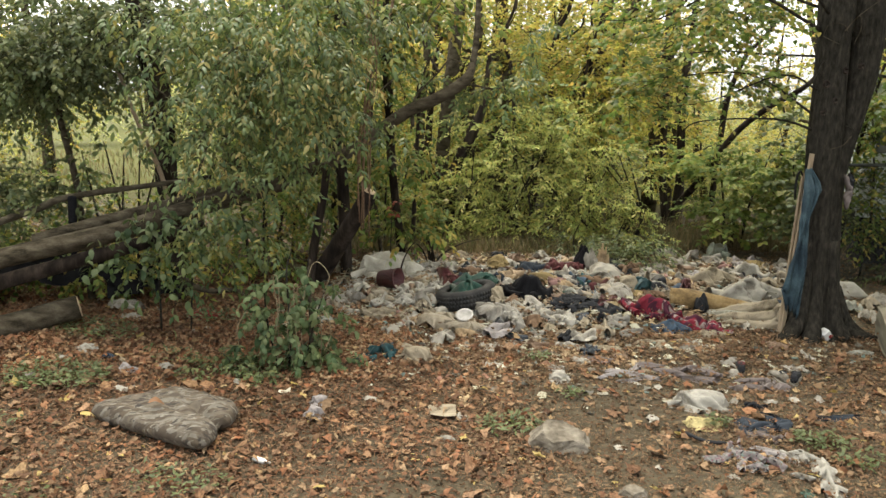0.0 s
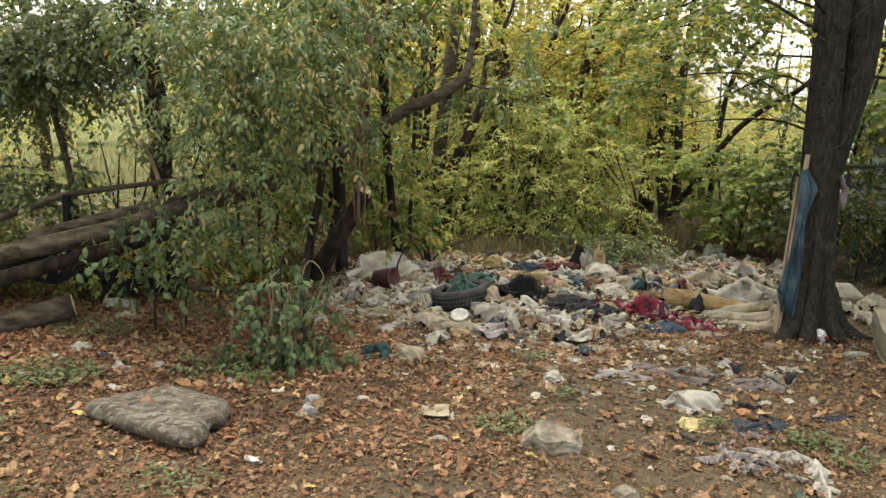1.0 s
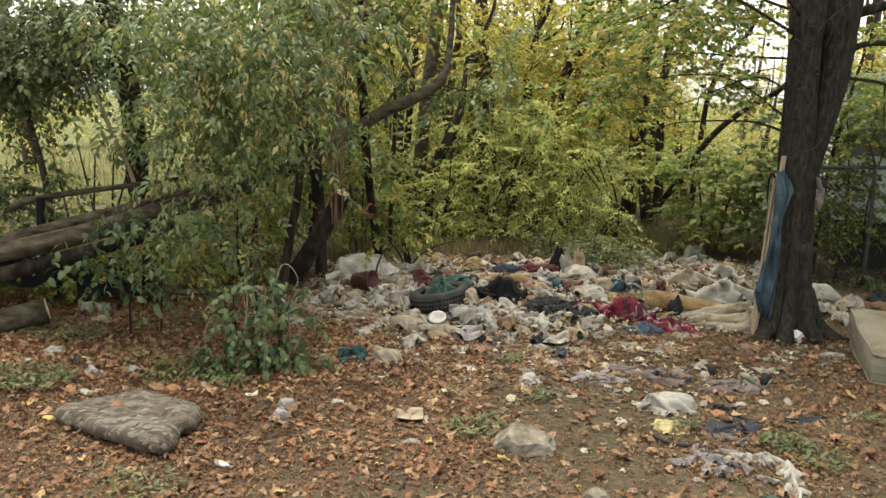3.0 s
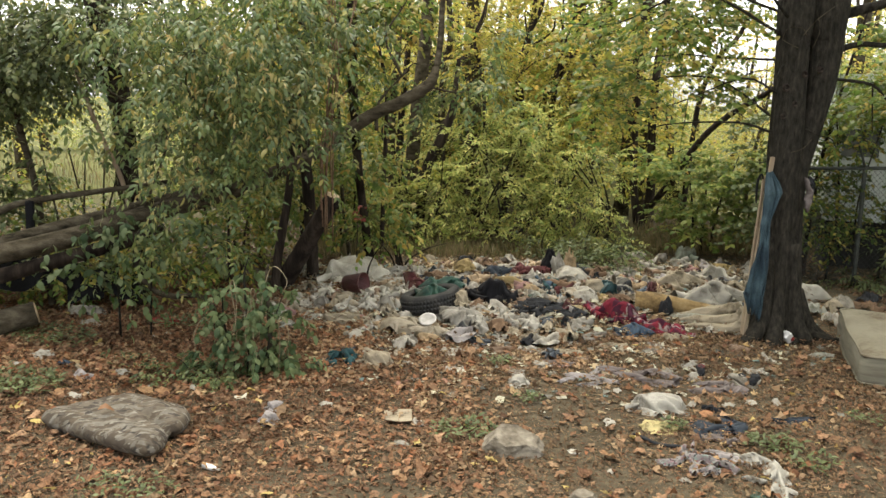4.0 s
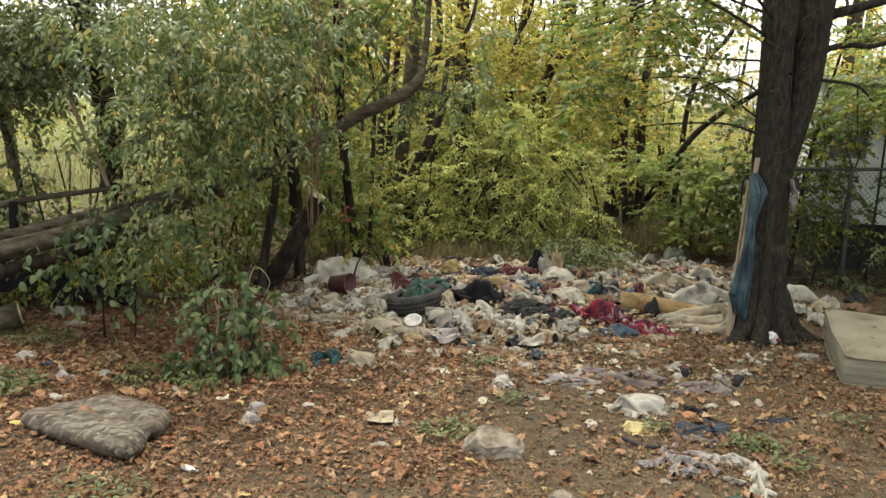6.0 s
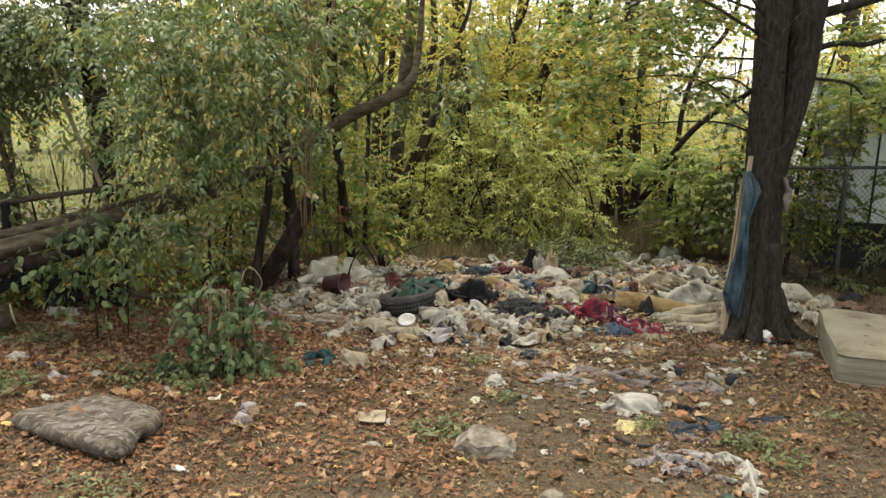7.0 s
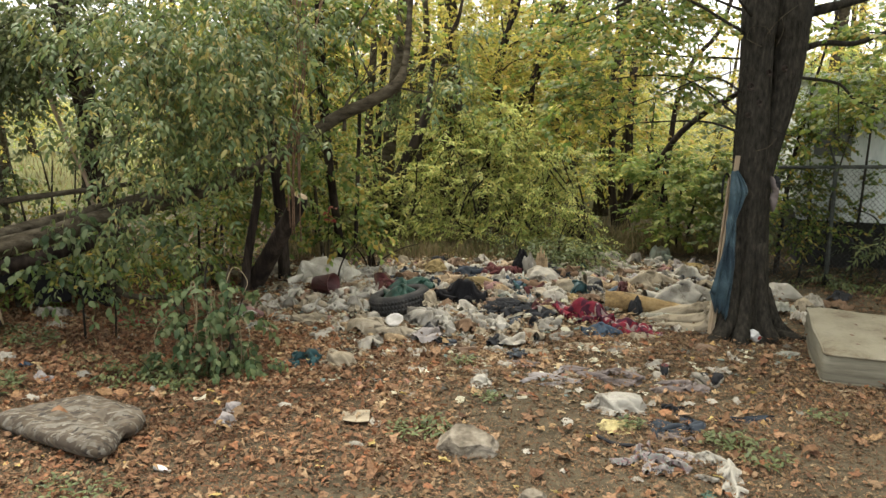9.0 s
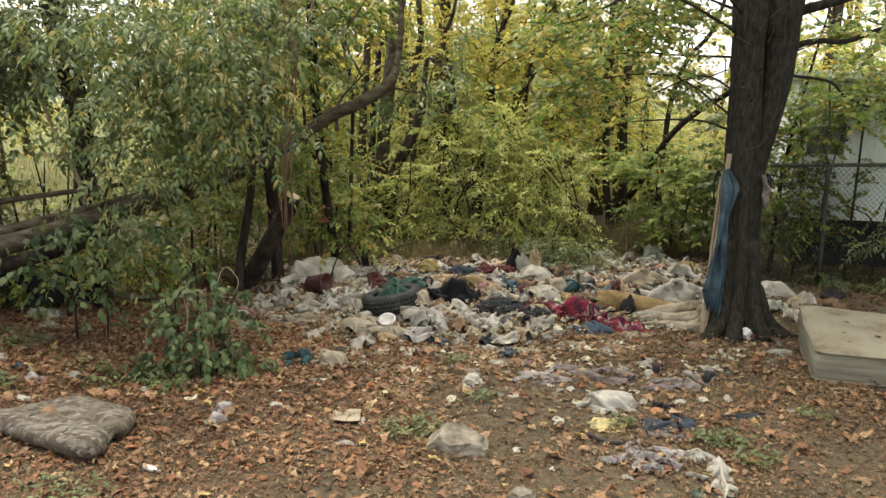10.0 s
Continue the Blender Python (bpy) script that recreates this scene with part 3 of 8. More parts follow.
def heap_arrays(w, l, h, g, seg=44, rings=14, ridge=0.8, folds=5, profile="mound", ragged=0.25, lumps=1.0):
    """A crumpled sheet or bundle: an uneven outline, creases and long folds, closed at the rim."""
    a = np.linspace(0, 2 * np.pi, seg, endpoint=False)
    ph = g.uniform(0, 6.28, 8)
    R = 1 + ragged * (0.5 * np.sin(2 * a + ph[0]) + 0.4 * np.sin(3 * a + ph[1]) + 0.35 * np.sin(5 * a + ph[2]) + 0.3 * g.uniform(-1, 1, seg))
    r = np.linspace(0, 1, rings + 1)[1:]
    X = (r[:, None] * R * np.cos(a)) * w / 2
    Y = (r[:, None] * R * np.sin(a)) * l / 2
    if profile == "mound":
        H = np.clip(1 - (r * 0.98) ** 2.6, 0, 1) ** 0.8
    elif profile == "flat":
        H = np.clip(1 - r ** 6, 0, 1)
    else:
        H = np.clip(1 - r, 0, 1) ** 0.8
    s = max(w, l)
    t = g.uniform(0, 6.28)
    ct, st = math.cos(t), math.sin(t)
    off = g.uniform(0, 90, 3)
    Z = np.zeros_like(X)
    shift = np.zeros((*X.shape, 2))
    for i in range(rings):
        for j in range(seg):
            u, v = (X[i, j] * ct + Y[i, j] * st) / s, (Y[i, j] * ct - X[i, j] * st) / s
            wob = noise.noise_vector((u * 2.3 + off[0], v * 2.3 + off[1], off[2]))
            lump = noise.noise((u * 2.2 + off[1], v * 2.2 + off[2], off[0]))
            along = 1 - 2.3 * abs(noise.noise((u * 1.7 + 0.6 * wob[2] + off[0], v * folds * 1.1 + 0.9 * wob[0] + off[1], 4.0)))
            cross = 1 - 2.3 * abs(noise.noise((v * 1.9 + 0.6 * wob[1] + off[2], u * folds * 0.7 + 0.9 * wob[2] + off[0], 9.0)))
            Z[i, j] = h * H[i] * (0.5 + lumps * 0.4 * lump + ridge * (0.42 * max(along, -0.5) + 0.24 * max(cross, -0.4)))
            shift[i, j] = (0.07 * s * wob[0] * r[i], 0.07 * s * wob[1] * r[i])
    X, Y = X + shift[..., 0], Y + shift[..., 1]
    Z = np.clip(Z, 0.005, 1.3 * h + 0.005)
    Z[-1] = -0.012
    V = np.vstack([np.stack([X, Y, Z], -1).reshape(-1, 3), [[0, 0, float(Z[0].mean())]]])
    i, j = np.meshgrid(np.arange(rings - 1), np.arange(seg), indexing="ij")
    k = (j + 1) % seg
    Q = np.stack([i * seg + j, (i + 1) * seg + j, (i + 1) * seg + k, i * seg + k], -1).reshape(-1, 4)
    j = np.arange(seg)
    T = np.stack([np.full(seg, len(V) - 1), j, (j + 1) % seg], 1)
    B = np.stack([np.full(seg, len(V)), (rings - 1) * seg + (j + 1) % seg, (rings - 1) * seg + j], 1)
    V = np.vstack([V, [[0, 0, -0.012]]])
    return V, Q, np.vstack([T, B])


def draped(seed, n=22, squeeze=(0.7, 0.7), bumps=3, size=0.2, steps=90, ragged=0.25):
    """A sheet let fall, too tightly bunched, over a few lumps: it buckles into natural folds. Unit footprint, resting on z = 0."""
    g = np.random.default_rng(seed)
    u = np.linspace(-0.5, 0.5, n)
    X, Y = np.meshgrid(u, u)
    off = g.uniform(0, 50, 2)
    rest = np.stack([X, Y], -1)
    for i in range(n):
        for j in range(n):
            w = noise.noise_vector((X[i, j] * 2.5 + off[0], Y[i, j] * 2.5 + off[1], seed))
            e = max(abs(X[i, j]), abs(Y[i, j])) * 2
            round_off = 1 - 0.22 * (4 * X[i, j] * Y[i, j]) ** 2
            rest[i, j] = np.array([X[i, j], Y[i, j]]) * round_off + ragged * e * np.array(w[:2]) * 0.5
    P = np.concatenate([rest * np.array(squeeze), np.zeros((n, n, 1))], -1)
    a = g.uniform(0, 6.28)
    f = g.uniform(9, 15)
    along, across = X * math.cos(a) + Y * math.sin(a), Y * math.cos(a) - X * math.sin(a)
    P[..., 2] = 0.1 + 0.03 * np.sin(f * across + 3 * np.sin(4 * along + off[0])) + 0.02 * np.sin(0.7 * f * along + 2.5 * np.sin(5 * across + off[1])) + 0.012 * g.normal(size=(n, n))
    lumps = [(g.uniform(-0.28, 0.28) * squeeze[0], g.uniform(-0.28, 0.28) * squeeze[1], size * g.uniform(0.5, 1.0)) for _ in range(bumps)] or [(0.0, 0.0, size), (0.12, 0.06, size * 0.8), (-0.13, 0.02, size * 0.75)]
    Vel = np.zeros_like(P)
    ev = lambda m, q, c: np.array([i for i in range(m - q) if (i // q) % 2 == c])
    links = []
    for q in (1, 2):
        for c in (0, 1):
            k = ev(n, q, c)
            links.append((np.s_[:, k], np.s_[:, k + q], 1.0 if q == 1 else 0.55))
            links.append((np.s_[k, :], np.s_[k + q, :], 1.0 if q == 1 else 0.55))
    for c in (0, 1):
        k, a = ev(n, 1, c), np.arange(n - 1)
        links.append((np.ix_(k, a), np.ix_(k + 1, a + 1), 0.5))
        links.append((np.ix_(k, a + 1), np.ix_(k + 1, a), 0.5))
    rl = [np.linalg.norm(rest[b] - rest[a], axis=-1) for a, b, _ in links]
    for step in range(steps):
        Vel[..., 2] -= 0.0008
        Vel *= 0.93
        old = P.copy()
        P = P + Vel
        for _ in range(4):
            for (a, b, k), r in zip(links, rl):
                A, B = P[a], P[b]
                d = B - A
                ln = np.linalg.norm(d, axis=-1) + 1e-9
                c = d * (0.5 * k * (1 - r / ln))[..., None]
                P[a] = A + c
                P[b] = B - c
        for x, y, r in lumps:
            d = P - np.array([x, y, r * 0.25])
            ln = np.linalg.norm(d, axis=-1)
            hit = ln < r
            P[hit] += d[hit] * ((r - ln[hit]) / (ln[hit] + 1e-9))[:, None]
        P[..., :2] = old[..., :2] + 0.6 * (P[..., :2] - old[..., :2])
        low = P[..., 2] < 0.004
        P[low, 2] = 0.004
        P[low, :2] = old[low, :2] + 0.25 * (P[low, :2] - old[low, :2])
        Vel = P - old
    P[..., :2] -= P[..., :2].mean((0, 1))
    ext = np.ptp(P.reshape(-1, 3), axis=0)
    P = P / np.array([ext[0], ext[1], math.sqrt(ext[0] * ext[1])])
    i, j = np.meshgrid(np.arange(n - 1), np.arange(n - 1), indexing="ij")
    Q = np.stack([i * n + j, i * n + j + 1, (i + 1) * n + j + 1, (i + 1) * n + j], -1).reshape(-1, 4)
    return P.reshape(-1, 3), Q


CLOTHS = {
    "flat": [draped(900 + k, 18, (0.72, 0.62), 1, 0.08, 60) for k in range(7)],
    "crumpled": [draped(920 + k, 20, (0.5, 0.52), 3, 0.14, 50) for k in range(9)],
    "strip": [draped(940 + k, 18, (0.85, 0.4), 2, 0.08, 60) for k in range(5)],
    "bag": [draped(960 + k, 36, (0.5, 0.5), 5, 0.2, 80) for k in range(5)],
    "dome": [draped(1000 + k, 36, (0.6, 0.58), 0, 0.17, 80, 0.4) for k in range(4)],
    "blanket": [draped(980 + k, 36, (0.6, 0.52), 4, 0.12, 80) for k in range(3)]}


def ridged(x, y, z):
    return 1 - 2.4 * min(0.6, abs(noise.noise((x, y, z))))


def sheet_arrays(w, l, h, g, n=24, ridge=0.8, folds=4, ragged=0.25, dome=0.5):
    """A crumpled sheet of cloth, film or paper: torn outline, sharp folds, hollows that touch the ground."""
    m = max(8, int(n * min(1.0, max(0.5, l / w))))
    off = g.uniform(0, 90, 3)
    t = g.uniform(0, 6.28)
    ct, st = math.cos(t), math.sin(t)
    cut = g.uniform(0.72, 1.0, 4)
    V = np.zeros((m, n, 3))
    asp = l / w
    for i in range(m):
        for j in range(n):
            u, v = 2 * j / (n - 1) - 1, 2 * i / (m - 1) - 1
            q = max(abs(u), abs(v)) / max(1e-6, math.hypot(u, v)) * 0.45 + 0.6
            c = cut[0] * (1 - u) * (1 - v) + cut[1] * (1 + u) * (1 - v) + cut[2] * (1 + u) * (1 + v) + cut[3] * (1 - u) * (1 + v)
            a, b = u * q * c / 4, v * q * c / 4 * asp
            wob = noise.noise_vector((a * 2.2 + off[0], b * 2.2 + off[1], off[2]))
            fine = noise.noise_vector((a * 7 + off[1], b * 7 + off[0], off[2]))
            e = max(abs(u), abs(v)) ** 3
            x = a + 0.28 * wob[0] * (0.4 + ragged * 1.5 * e) + 0.1 * fine[0] * (0.3 + ragged * e)
            y = b + 0.28 * wob[1] * (0.4 + ragged * 1.5 * e) + 0.1 * fine[1] * (0.3 + ragged * e)
            p, s = a * ct + b * st, b * ct - a * st
            z1 = ridged(p * 0.9 + 0.5 * wob[2] + off[0], s * folds * 0.62 + 0.4 * wob[0] + off[1], 3.0)
            z2 = ridged(s * 1.6 + 0.3 * fine[0] + off[2], p * folds * 0.9 + 0.4 * wob[1] + off[0], 7.0)
            z3 = ridged(a * folds * 1.5 + 0.5 * fine[2] + off[1], b * folds * 1.5 + off[2], 11.0)
            k = max(0.0, 1 - (u * u + v * v) * 0.62)
            V[i, j] = (x, y, dome * k ** 0.7 * (0.8 + 0.5 * wob[2]) + ridge * (0.46 * z1 + 0.24 * z2 + 0.13 * z3) * (0.25 + 0.75 * k))
    V[..., 0] *= w * 0.52
    V[..., 1] *= w * 0.52
    V[..., 2] = np.maximum(h * (V[..., 2] + 0.1), 0.004)
    i, j = np.meshgrid(np.arange(m - 1), np.arange(n - 1), indexing="ij")
    Q = np.stack([i * n + j, i * n + j + 1, (i + 1) * n + j + 1, (i + 1) * n + j], -1).reshape(-1, 4)
    return V.reshape(-1, 3), Q, np.zeros((0, 3), int)


def heap(name, label, category, x, y, w, l, h, mat, seed, rz=0, lift=0.0, group="", smooth=True, tilt=(0, 0), **kw):
    """A crumpled thing that lies on the ground and follows it."""
    g = np.random.default_rng(seed)
    drape = kw.pop("drape", "")
    if drape:
        V, Q = CLOTHS[drape][seed % len(CLOTHS[drape])]
        m = math.sqrt(w * l)
        k = min(1.7, max(0.5, h / (m * np.percentile(V[:, 2], 96))))
        V, T = V * [w, l, m * k], np.zeros((0, 3), int)
    elif kw.get("profile", "mound") == "mound" and not kw.pop("full", False):
        if l > w:
            w, l, rz = l, w, rz + 90
        V, Q, T = sheet_arrays(w, l, h, g, kw.get("seg", 30), kw.get("ridge", 0.8), kw.get("folds", 4), kw.get("ragged", 0.25), kw.get("dome", 0.5))
    else:
        kw.pop("dome", 0)
        V, Q, T = heap_arrays(w, l, h, g, **kw)
    c, s = math.cos(radians(rz)), math.sin(radians(rz))
    V = np.stack([V[:, 0] * c - V[:, 1] * s, V[:, 0] * s + V[:, 1] * c, V[:, 2]], 1)
    z0 = float(gz(x, y))
    V[:, 2] += gz(V[:, 0] + x, V[:, 1] + y) - z0
    return solid(name, grow(name, V, [Q, T], mat, smooth), x, y, z0 + lift, label, category, group, m=pose(x, y, z0 + lift, *tilt))


def tangle(name, label, category, x, y, mat, seed, count, spread, length, width, h=0.05):
    """A garment trodden into twisted strips and folds."""
    g = np.random.default_rng(seed)
    z0 = float(gz(x, y))
    ob = base(name, x, y, z0, label, category)
    for k in range(count):
        V, Q = CLOTHS["strip" if k % 2 else "flat"][int(g.integers(5))]
        V = V * [length * g.uniform(0.8, 1.3), width * g.uniform(1.0, 1.9), 0.6 * h / np.percentile(V[:, 2], 96)]
        a = g.normal(-0.3, 0.7)
        c, s = math.cos(a), math.sin(a)
        dx, dy = g.uniform(-1, 1) * spread[0], g.uniform(-1, 1) * spread[1]
        V = np.stack([V[:, 0] * c - V[:, 1] * s + dx, V[:, 0] * s + V[:, 1] * c + dy, V[:, 2] + 0.004 * k], 1)
        V[:, 2] += gz(V[:, 0] + x, V[:, 1] + y) - z0
        part("fold", grow("fold", V, Q, mat), ob)
    return ob


def garment(name, label, category, folds, mat, seed):
    """A trodden garment: each fold (x, y, length, width, height, turn, kind) lies where it was dropped."""
    g = np.random.default_rng(seed)
    x0, y0 = folds[0][:2]
    z0 = float(gz(x0, y0))
    ob = base(name, x0, y0, z0, label, category)
    for k, (x, y, ln, w, h, a, kind) in enumerate(folds):
        V, Q = CLOTHS[kind][int(g.integers(len(CLOTHS[kind])))]
        V = V * [ln, w, h / np.percentile(V[:, 2], 96)]
        c, s = math.cos(radians(a)), math.sin(radians(a))
        V = np.stack([V[:, 0] * c - V[:, 1] * s + x - x0, V[:, 0] * s + V[:, 1] * c + y - y0, V[:, 2] + 0.003 * k], 1)
        V[:, 2] += gz(V[:, 0] + x0, V[:, 1] + y0) - z0
        part("fold", grow("fold", V, Q, mat), ob)
    return ob


def box_bm(w, l, h, bevel=0.0, m=None):
    bm = bmesh.new()
    bmesh.ops.create_cube(bm, size=1.0, matrix=Matrix.Diagonal((w, l, h, 1)))
    if bevel:
        bmesh.ops.bevel(bm, geom=bm.edges[:], offset=bevel, segments=2, affect="EDGES", profile=0.6)
    if m is not None:
        bmesh.ops.transform(bm, matrix=m, verts=bm.verts)
    return bm


def lathe(profile, sides=24):
    """Rows of radius and height turned round z."""
    p = np.array(profile, float)
    a = np.linspace(0, 2 * np.pi, sides, endpoint=False)
    V = np.stack([p[:, :1] * np.cos(a), p[:, :1] * np.sin(a), np.repeat(p[:, 1:2], sides, 1)], -1).reshape(-1, 3)
    i, j = np.meshgrid(np.arange(len(p) - 1), np.arange(sides), indexing="ij")
    k = (j + 1) % sides
    Q = np.stack([i * sides + j, i * sides + k, (i + 1) * sides + k, (i + 1) * sides + j], -1).reshape(-1, 4)
    return V, Q


# ---- ground ----
def ground():
    """One sheet, fine where the clearing lies, coarse out to the horizon."""
    def axis(a, b, fine, lo, hi):
        mid = np.arange(a, b + fine / 2, fine)
        out = [b]
        while out[-1] < hi:
            out.append(out[-1] + max(fine, (out[-1] - b) * 0.45 + fine))
        inn = [a]
        while inn[-1] > lo:
            inn.append(inn[-1] - max(fine, (a - inn[-1]) * 0.45 + fine))
        return np.array(inn[:0:-1] + list(mid) + out[1:])
    xs, ys = axis(-5, 6.5, 0.09, -600, 600), axis(2, 13, 0.09, -300, 900)
    X, Y = np.meshgrid(xs, ys)
    V = np.stack([X, Y, gz(X, Y)], -1).reshape(-1, 3)
    nx = len(xs)
    i, j = np.meshgrid(np.arange(len(ys) - 1), np.arange(nx - 1), indexing="ij")
    Q = np.stack([i * nx + j, i * nx + j + 1, (i + 1) * nx + j + 1, (i + 1) * nx + j], -1).reshape(-1, 4)
    solid("ground", grow("ground", V, Q, M["ground"]), 0, 0, 0, "bare brown trodden earth passing into grass beyond the trees", "ground", kind="structure")


ground()


def bare(x, y):
    """How bare of leaves the trodden earth is: 0 to 1."""
    b = 0.8 * np.exp(-((x - 1.45) / 0.75) ** 2 - ((y - 5.7) / 0.75) ** 2) + 0.6 * np.exp(-((x - 0.2) / 0.9) ** 2 - ((y - 4.5) / 0.35) ** 2)
    b = b + 0.45 * np.exp(-((x - 2.9) / 0.5) ** 2 - ((y - 4.4) / 0.4) ** 2) + 0.5 * np.exp(-((x - 3.1) / 0.5) ** 2 - ((y - 6.6) / 0.6) ** 2)
    b = b + 0.25 * np.exp(-((x - 0.8) / 1.6) ** 2 - ((y - 4.3) / 0.8) ** 2) + 0.34 * sstep(0.3, 2.2, x) * sstep(7.2, 5.6, y) + 0.35 * np.sin(1.9 * x + 0.7) * np.sin(2.3 * y + x) * sstep(-1.0, 1.0, x)
    return np.clip(b, 0, 0.74)


def fallen_leaves(name, count, x0, x1, y0, y1, size, seed, full=True, mat="litter", top=0.0, thin=1.0):
    g = np.random.default_rng(seed)
    x, y = g.uniform(x0, x1, count), y0 + (y1 - y0) * g.uniform(0, 1, count)
    keep = g.uniform(0, 1, count) > thin * bare(x, y)
    x, y = x[keep], y[keep]
    k = len(x)
    a = g.uniform(0, 2 * np.pi, k)
    D = np.stack([np.cos(a), np.sin(a), g.normal(0, 0.2, k)], 1)
    N = np.array([0, 0, 1.0]) + g.normal(0, 0.55, (k, 3))
    L = size * np.exp(np.clip(g.normal(-0.1, 0.42, k), -1.2, 0.5))
    P = np.stack([x, y, gz(x, y) + 0.005 + 0.026 * g.uniform(0, 1, k) ** 2 + top * g.uniform(0, 1, k)], 1)
    V, T = leaf_arrays(P, D, N, L, L * g.uniform(0.1, 0.6, k), g, fold=0.6, full=full)
    V = V + g.normal(0, 0.09, V.shape) * np.repeat(L, len(V) // k)[:, None]
    V[:, 2] = np.maximum(V[:, 2], gz(V[:, 0], V[:, 1]) + 0.002)
    solid(name, grow(name, V, T, M[mat], smooth=False), 0, 0, 0, "dry brown, orange and yellow fallen leaves scattered over the earth", "leaf litter", kind="stuff")


fallen_leaves("leaf_litter", 23000, -4.6, 0.6, 2.8, 7.4, 0.04, 3)
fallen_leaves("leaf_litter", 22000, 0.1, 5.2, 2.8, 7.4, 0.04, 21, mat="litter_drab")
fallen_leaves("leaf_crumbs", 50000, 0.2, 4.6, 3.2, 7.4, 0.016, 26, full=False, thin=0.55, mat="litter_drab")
fallen_leaves("leaf_crumbs", 120000, -3.8, 4.6, 3.0, 7.6, 0.018, 6, full=False)
fallen_leaves("leaf_litter", 52000, -8.0, 8.0, -5.0, 3.2, 0.055, 7, full=False)
fallen_leaves("leaf_litter", 16000, -10.0, -4.0, 2.5, 12.0, 0.055, 9, full=False)
fallen_leaves("leaf_litter", 12000, 4.8, 10.0, 2.5, 9.5, 0.055, 10, full=False)
fallen_leaves("leaf_litter", 14000, -6.0, -0.8, 6.8, 12.0, 0.034, 4)
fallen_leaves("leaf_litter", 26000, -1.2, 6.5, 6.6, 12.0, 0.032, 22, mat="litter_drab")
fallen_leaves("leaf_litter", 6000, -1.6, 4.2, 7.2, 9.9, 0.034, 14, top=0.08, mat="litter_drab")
fallen_leaves("fresh_fallen_leaves", 5200, -4.6, 0.6, 3.2, 8.2, 0.05, 15, mat="litter_fresh", top=0.015)
fallen_leaves("fresh_fallen_leaves", 1000, 0.4, 5.0, 3.2, 7.6, 0.045, 16, mat="litter_fresh", top=0.01)
fallen_leaves("leaf_litter", 16000, -4.8, -0.4, 6.6, 9.2, 0.04, 20)
# Fresh leaves; extra bright ones put missing light under the crowns into colour.
fallen_leaves("fresh_fallen_leaves", 13000, -4.6, -0.3, 6.1, 8.9, 0.042, 19, mat="litter_fresh", top=0.02)
fallen_leaves("fresh_fallen_leaves", 5000, -4.2, -0.4, 6.6, 8.6, 0.05, 23, mat="litter_tan", top=0.02)
fallen_leaves("yellow_fallen_leaves", 420, -3.5, 4.5, 3.2, 8.0, 0.046, 8, mat="litter_yellow")


def lobed_leaves(name, count, seed, mat, size, spread=0.3, thin=1.0):
    """Large dry leaves with five pointed lobes, rolled and cupped, lying at all angles."""
    g = np.random.default_rng(seed)
    x, y = g.uniform(-4.0, 4.6, count), g.uniform(3.1, 7.6, count)
    keep = g.uniform(0, 1, count) > thin * bare(x, y)
    x, y = x[keep], y[keep]
    k, q = len(x), 14
    r = np.array([0.4, 0.66, 0.8, 0.68, 0.9, 0.76, 0.84, 1.05, 0.84, 0.76, 0.9, 0.68, 0.8, 0.66])
    a = np.linspace(0, 2 * np.pi, q, endpoint=False)
    s = size * np.exp(np.clip(g.normal(0, spread, k), -0.8, 0.75))[:, None]
    R = r[None] * g.uniform(0.75, 1.15, (k, q)) * s
    turn = g.uniform(0, 6.28, (k, 1))
    slim = g.uniform(0.55, 0.95, (k, 1))
    lx, ly = R * np.cos(a)[None], R * np.sin(a)[None] * slim
    lx = np.concatenate([np.zeros((k, 1)), 0.52 * lx, lx], 1)
    ly = np.concatenate([np.zeros((k, 1)), 0.52 * ly, ly], 1)
    roll = np.abs(g.normal(0, 0.75, (k, 1))) * g.choice([-1, 1, 1], (k, 1))
    axis = g.normal(0, 0.5, (k, 1))
    side = ly * np.cos(axis) - lx * np.sin(axis)
    bend = g.normal(0, 0.35, (k, 1))
    lz = roll * side ** 2 / s + bend * (lx * np.cos(axis) + ly * np.sin(axis)) ** 2 / s + g.normal(0, 0.2, (k, 1)) * lx + g.normal(0, 0.2, (k, 1)) * ly + 0.12 * np.abs(ly) + g.normal(0, 0.05, lx.shape) * s
    lz = lz - lz.min(1, keepdims=True) + 0.004
    V = np.stack([x[:, None] + lx * np.cos(turn) - ly * np.sin(turn), y[:, None] + lx * np.sin(turn) + ly * np.cos(turn), lz], -1)
    V[..., 2] += gz(V[..., 0], V[..., 1]) + 0.006
    f = [[0, i + 1, (i + 1) % q + 1] for i in range(q)]
    for i in range(q):
        j = (i + 1) % q
        f += [[i + 1, i + 1 + q, j + 1 + q], [i + 1, j + 1 + q, j + 1]]
    T = (np.array(f)[None] + (np.arange(k) * (2 * q + 1))[:, None, None]).reshape(-1, 3)
    solid(name, grow(name, V.reshape(-1, 3), T, M[mat]), 0, 0, 0, "large lobed dry leaves lying on the leaf litter", "leaf litter", kind="stuff")


lobed_leaves("large_fallen_leaves", 2600, 5, "litter", 0.03)
lobed_leaves("large_fallen_leaves", 500, 25, "litter_fresh", 0.036)
lobed_leaves("large_fallen_leaves", 1050, 27, "litter_tan", 0.039, 0.38, 0.6)
lobed_leaves("large_yellow_leaves", 70, 28, "litter_yellow", 0.04, 0.3, 0.4)


fallen_leaves("leaf_litter", 420, 1.4, 2.9, 4.6, 6.7, 0.05, 17, top=0.05)


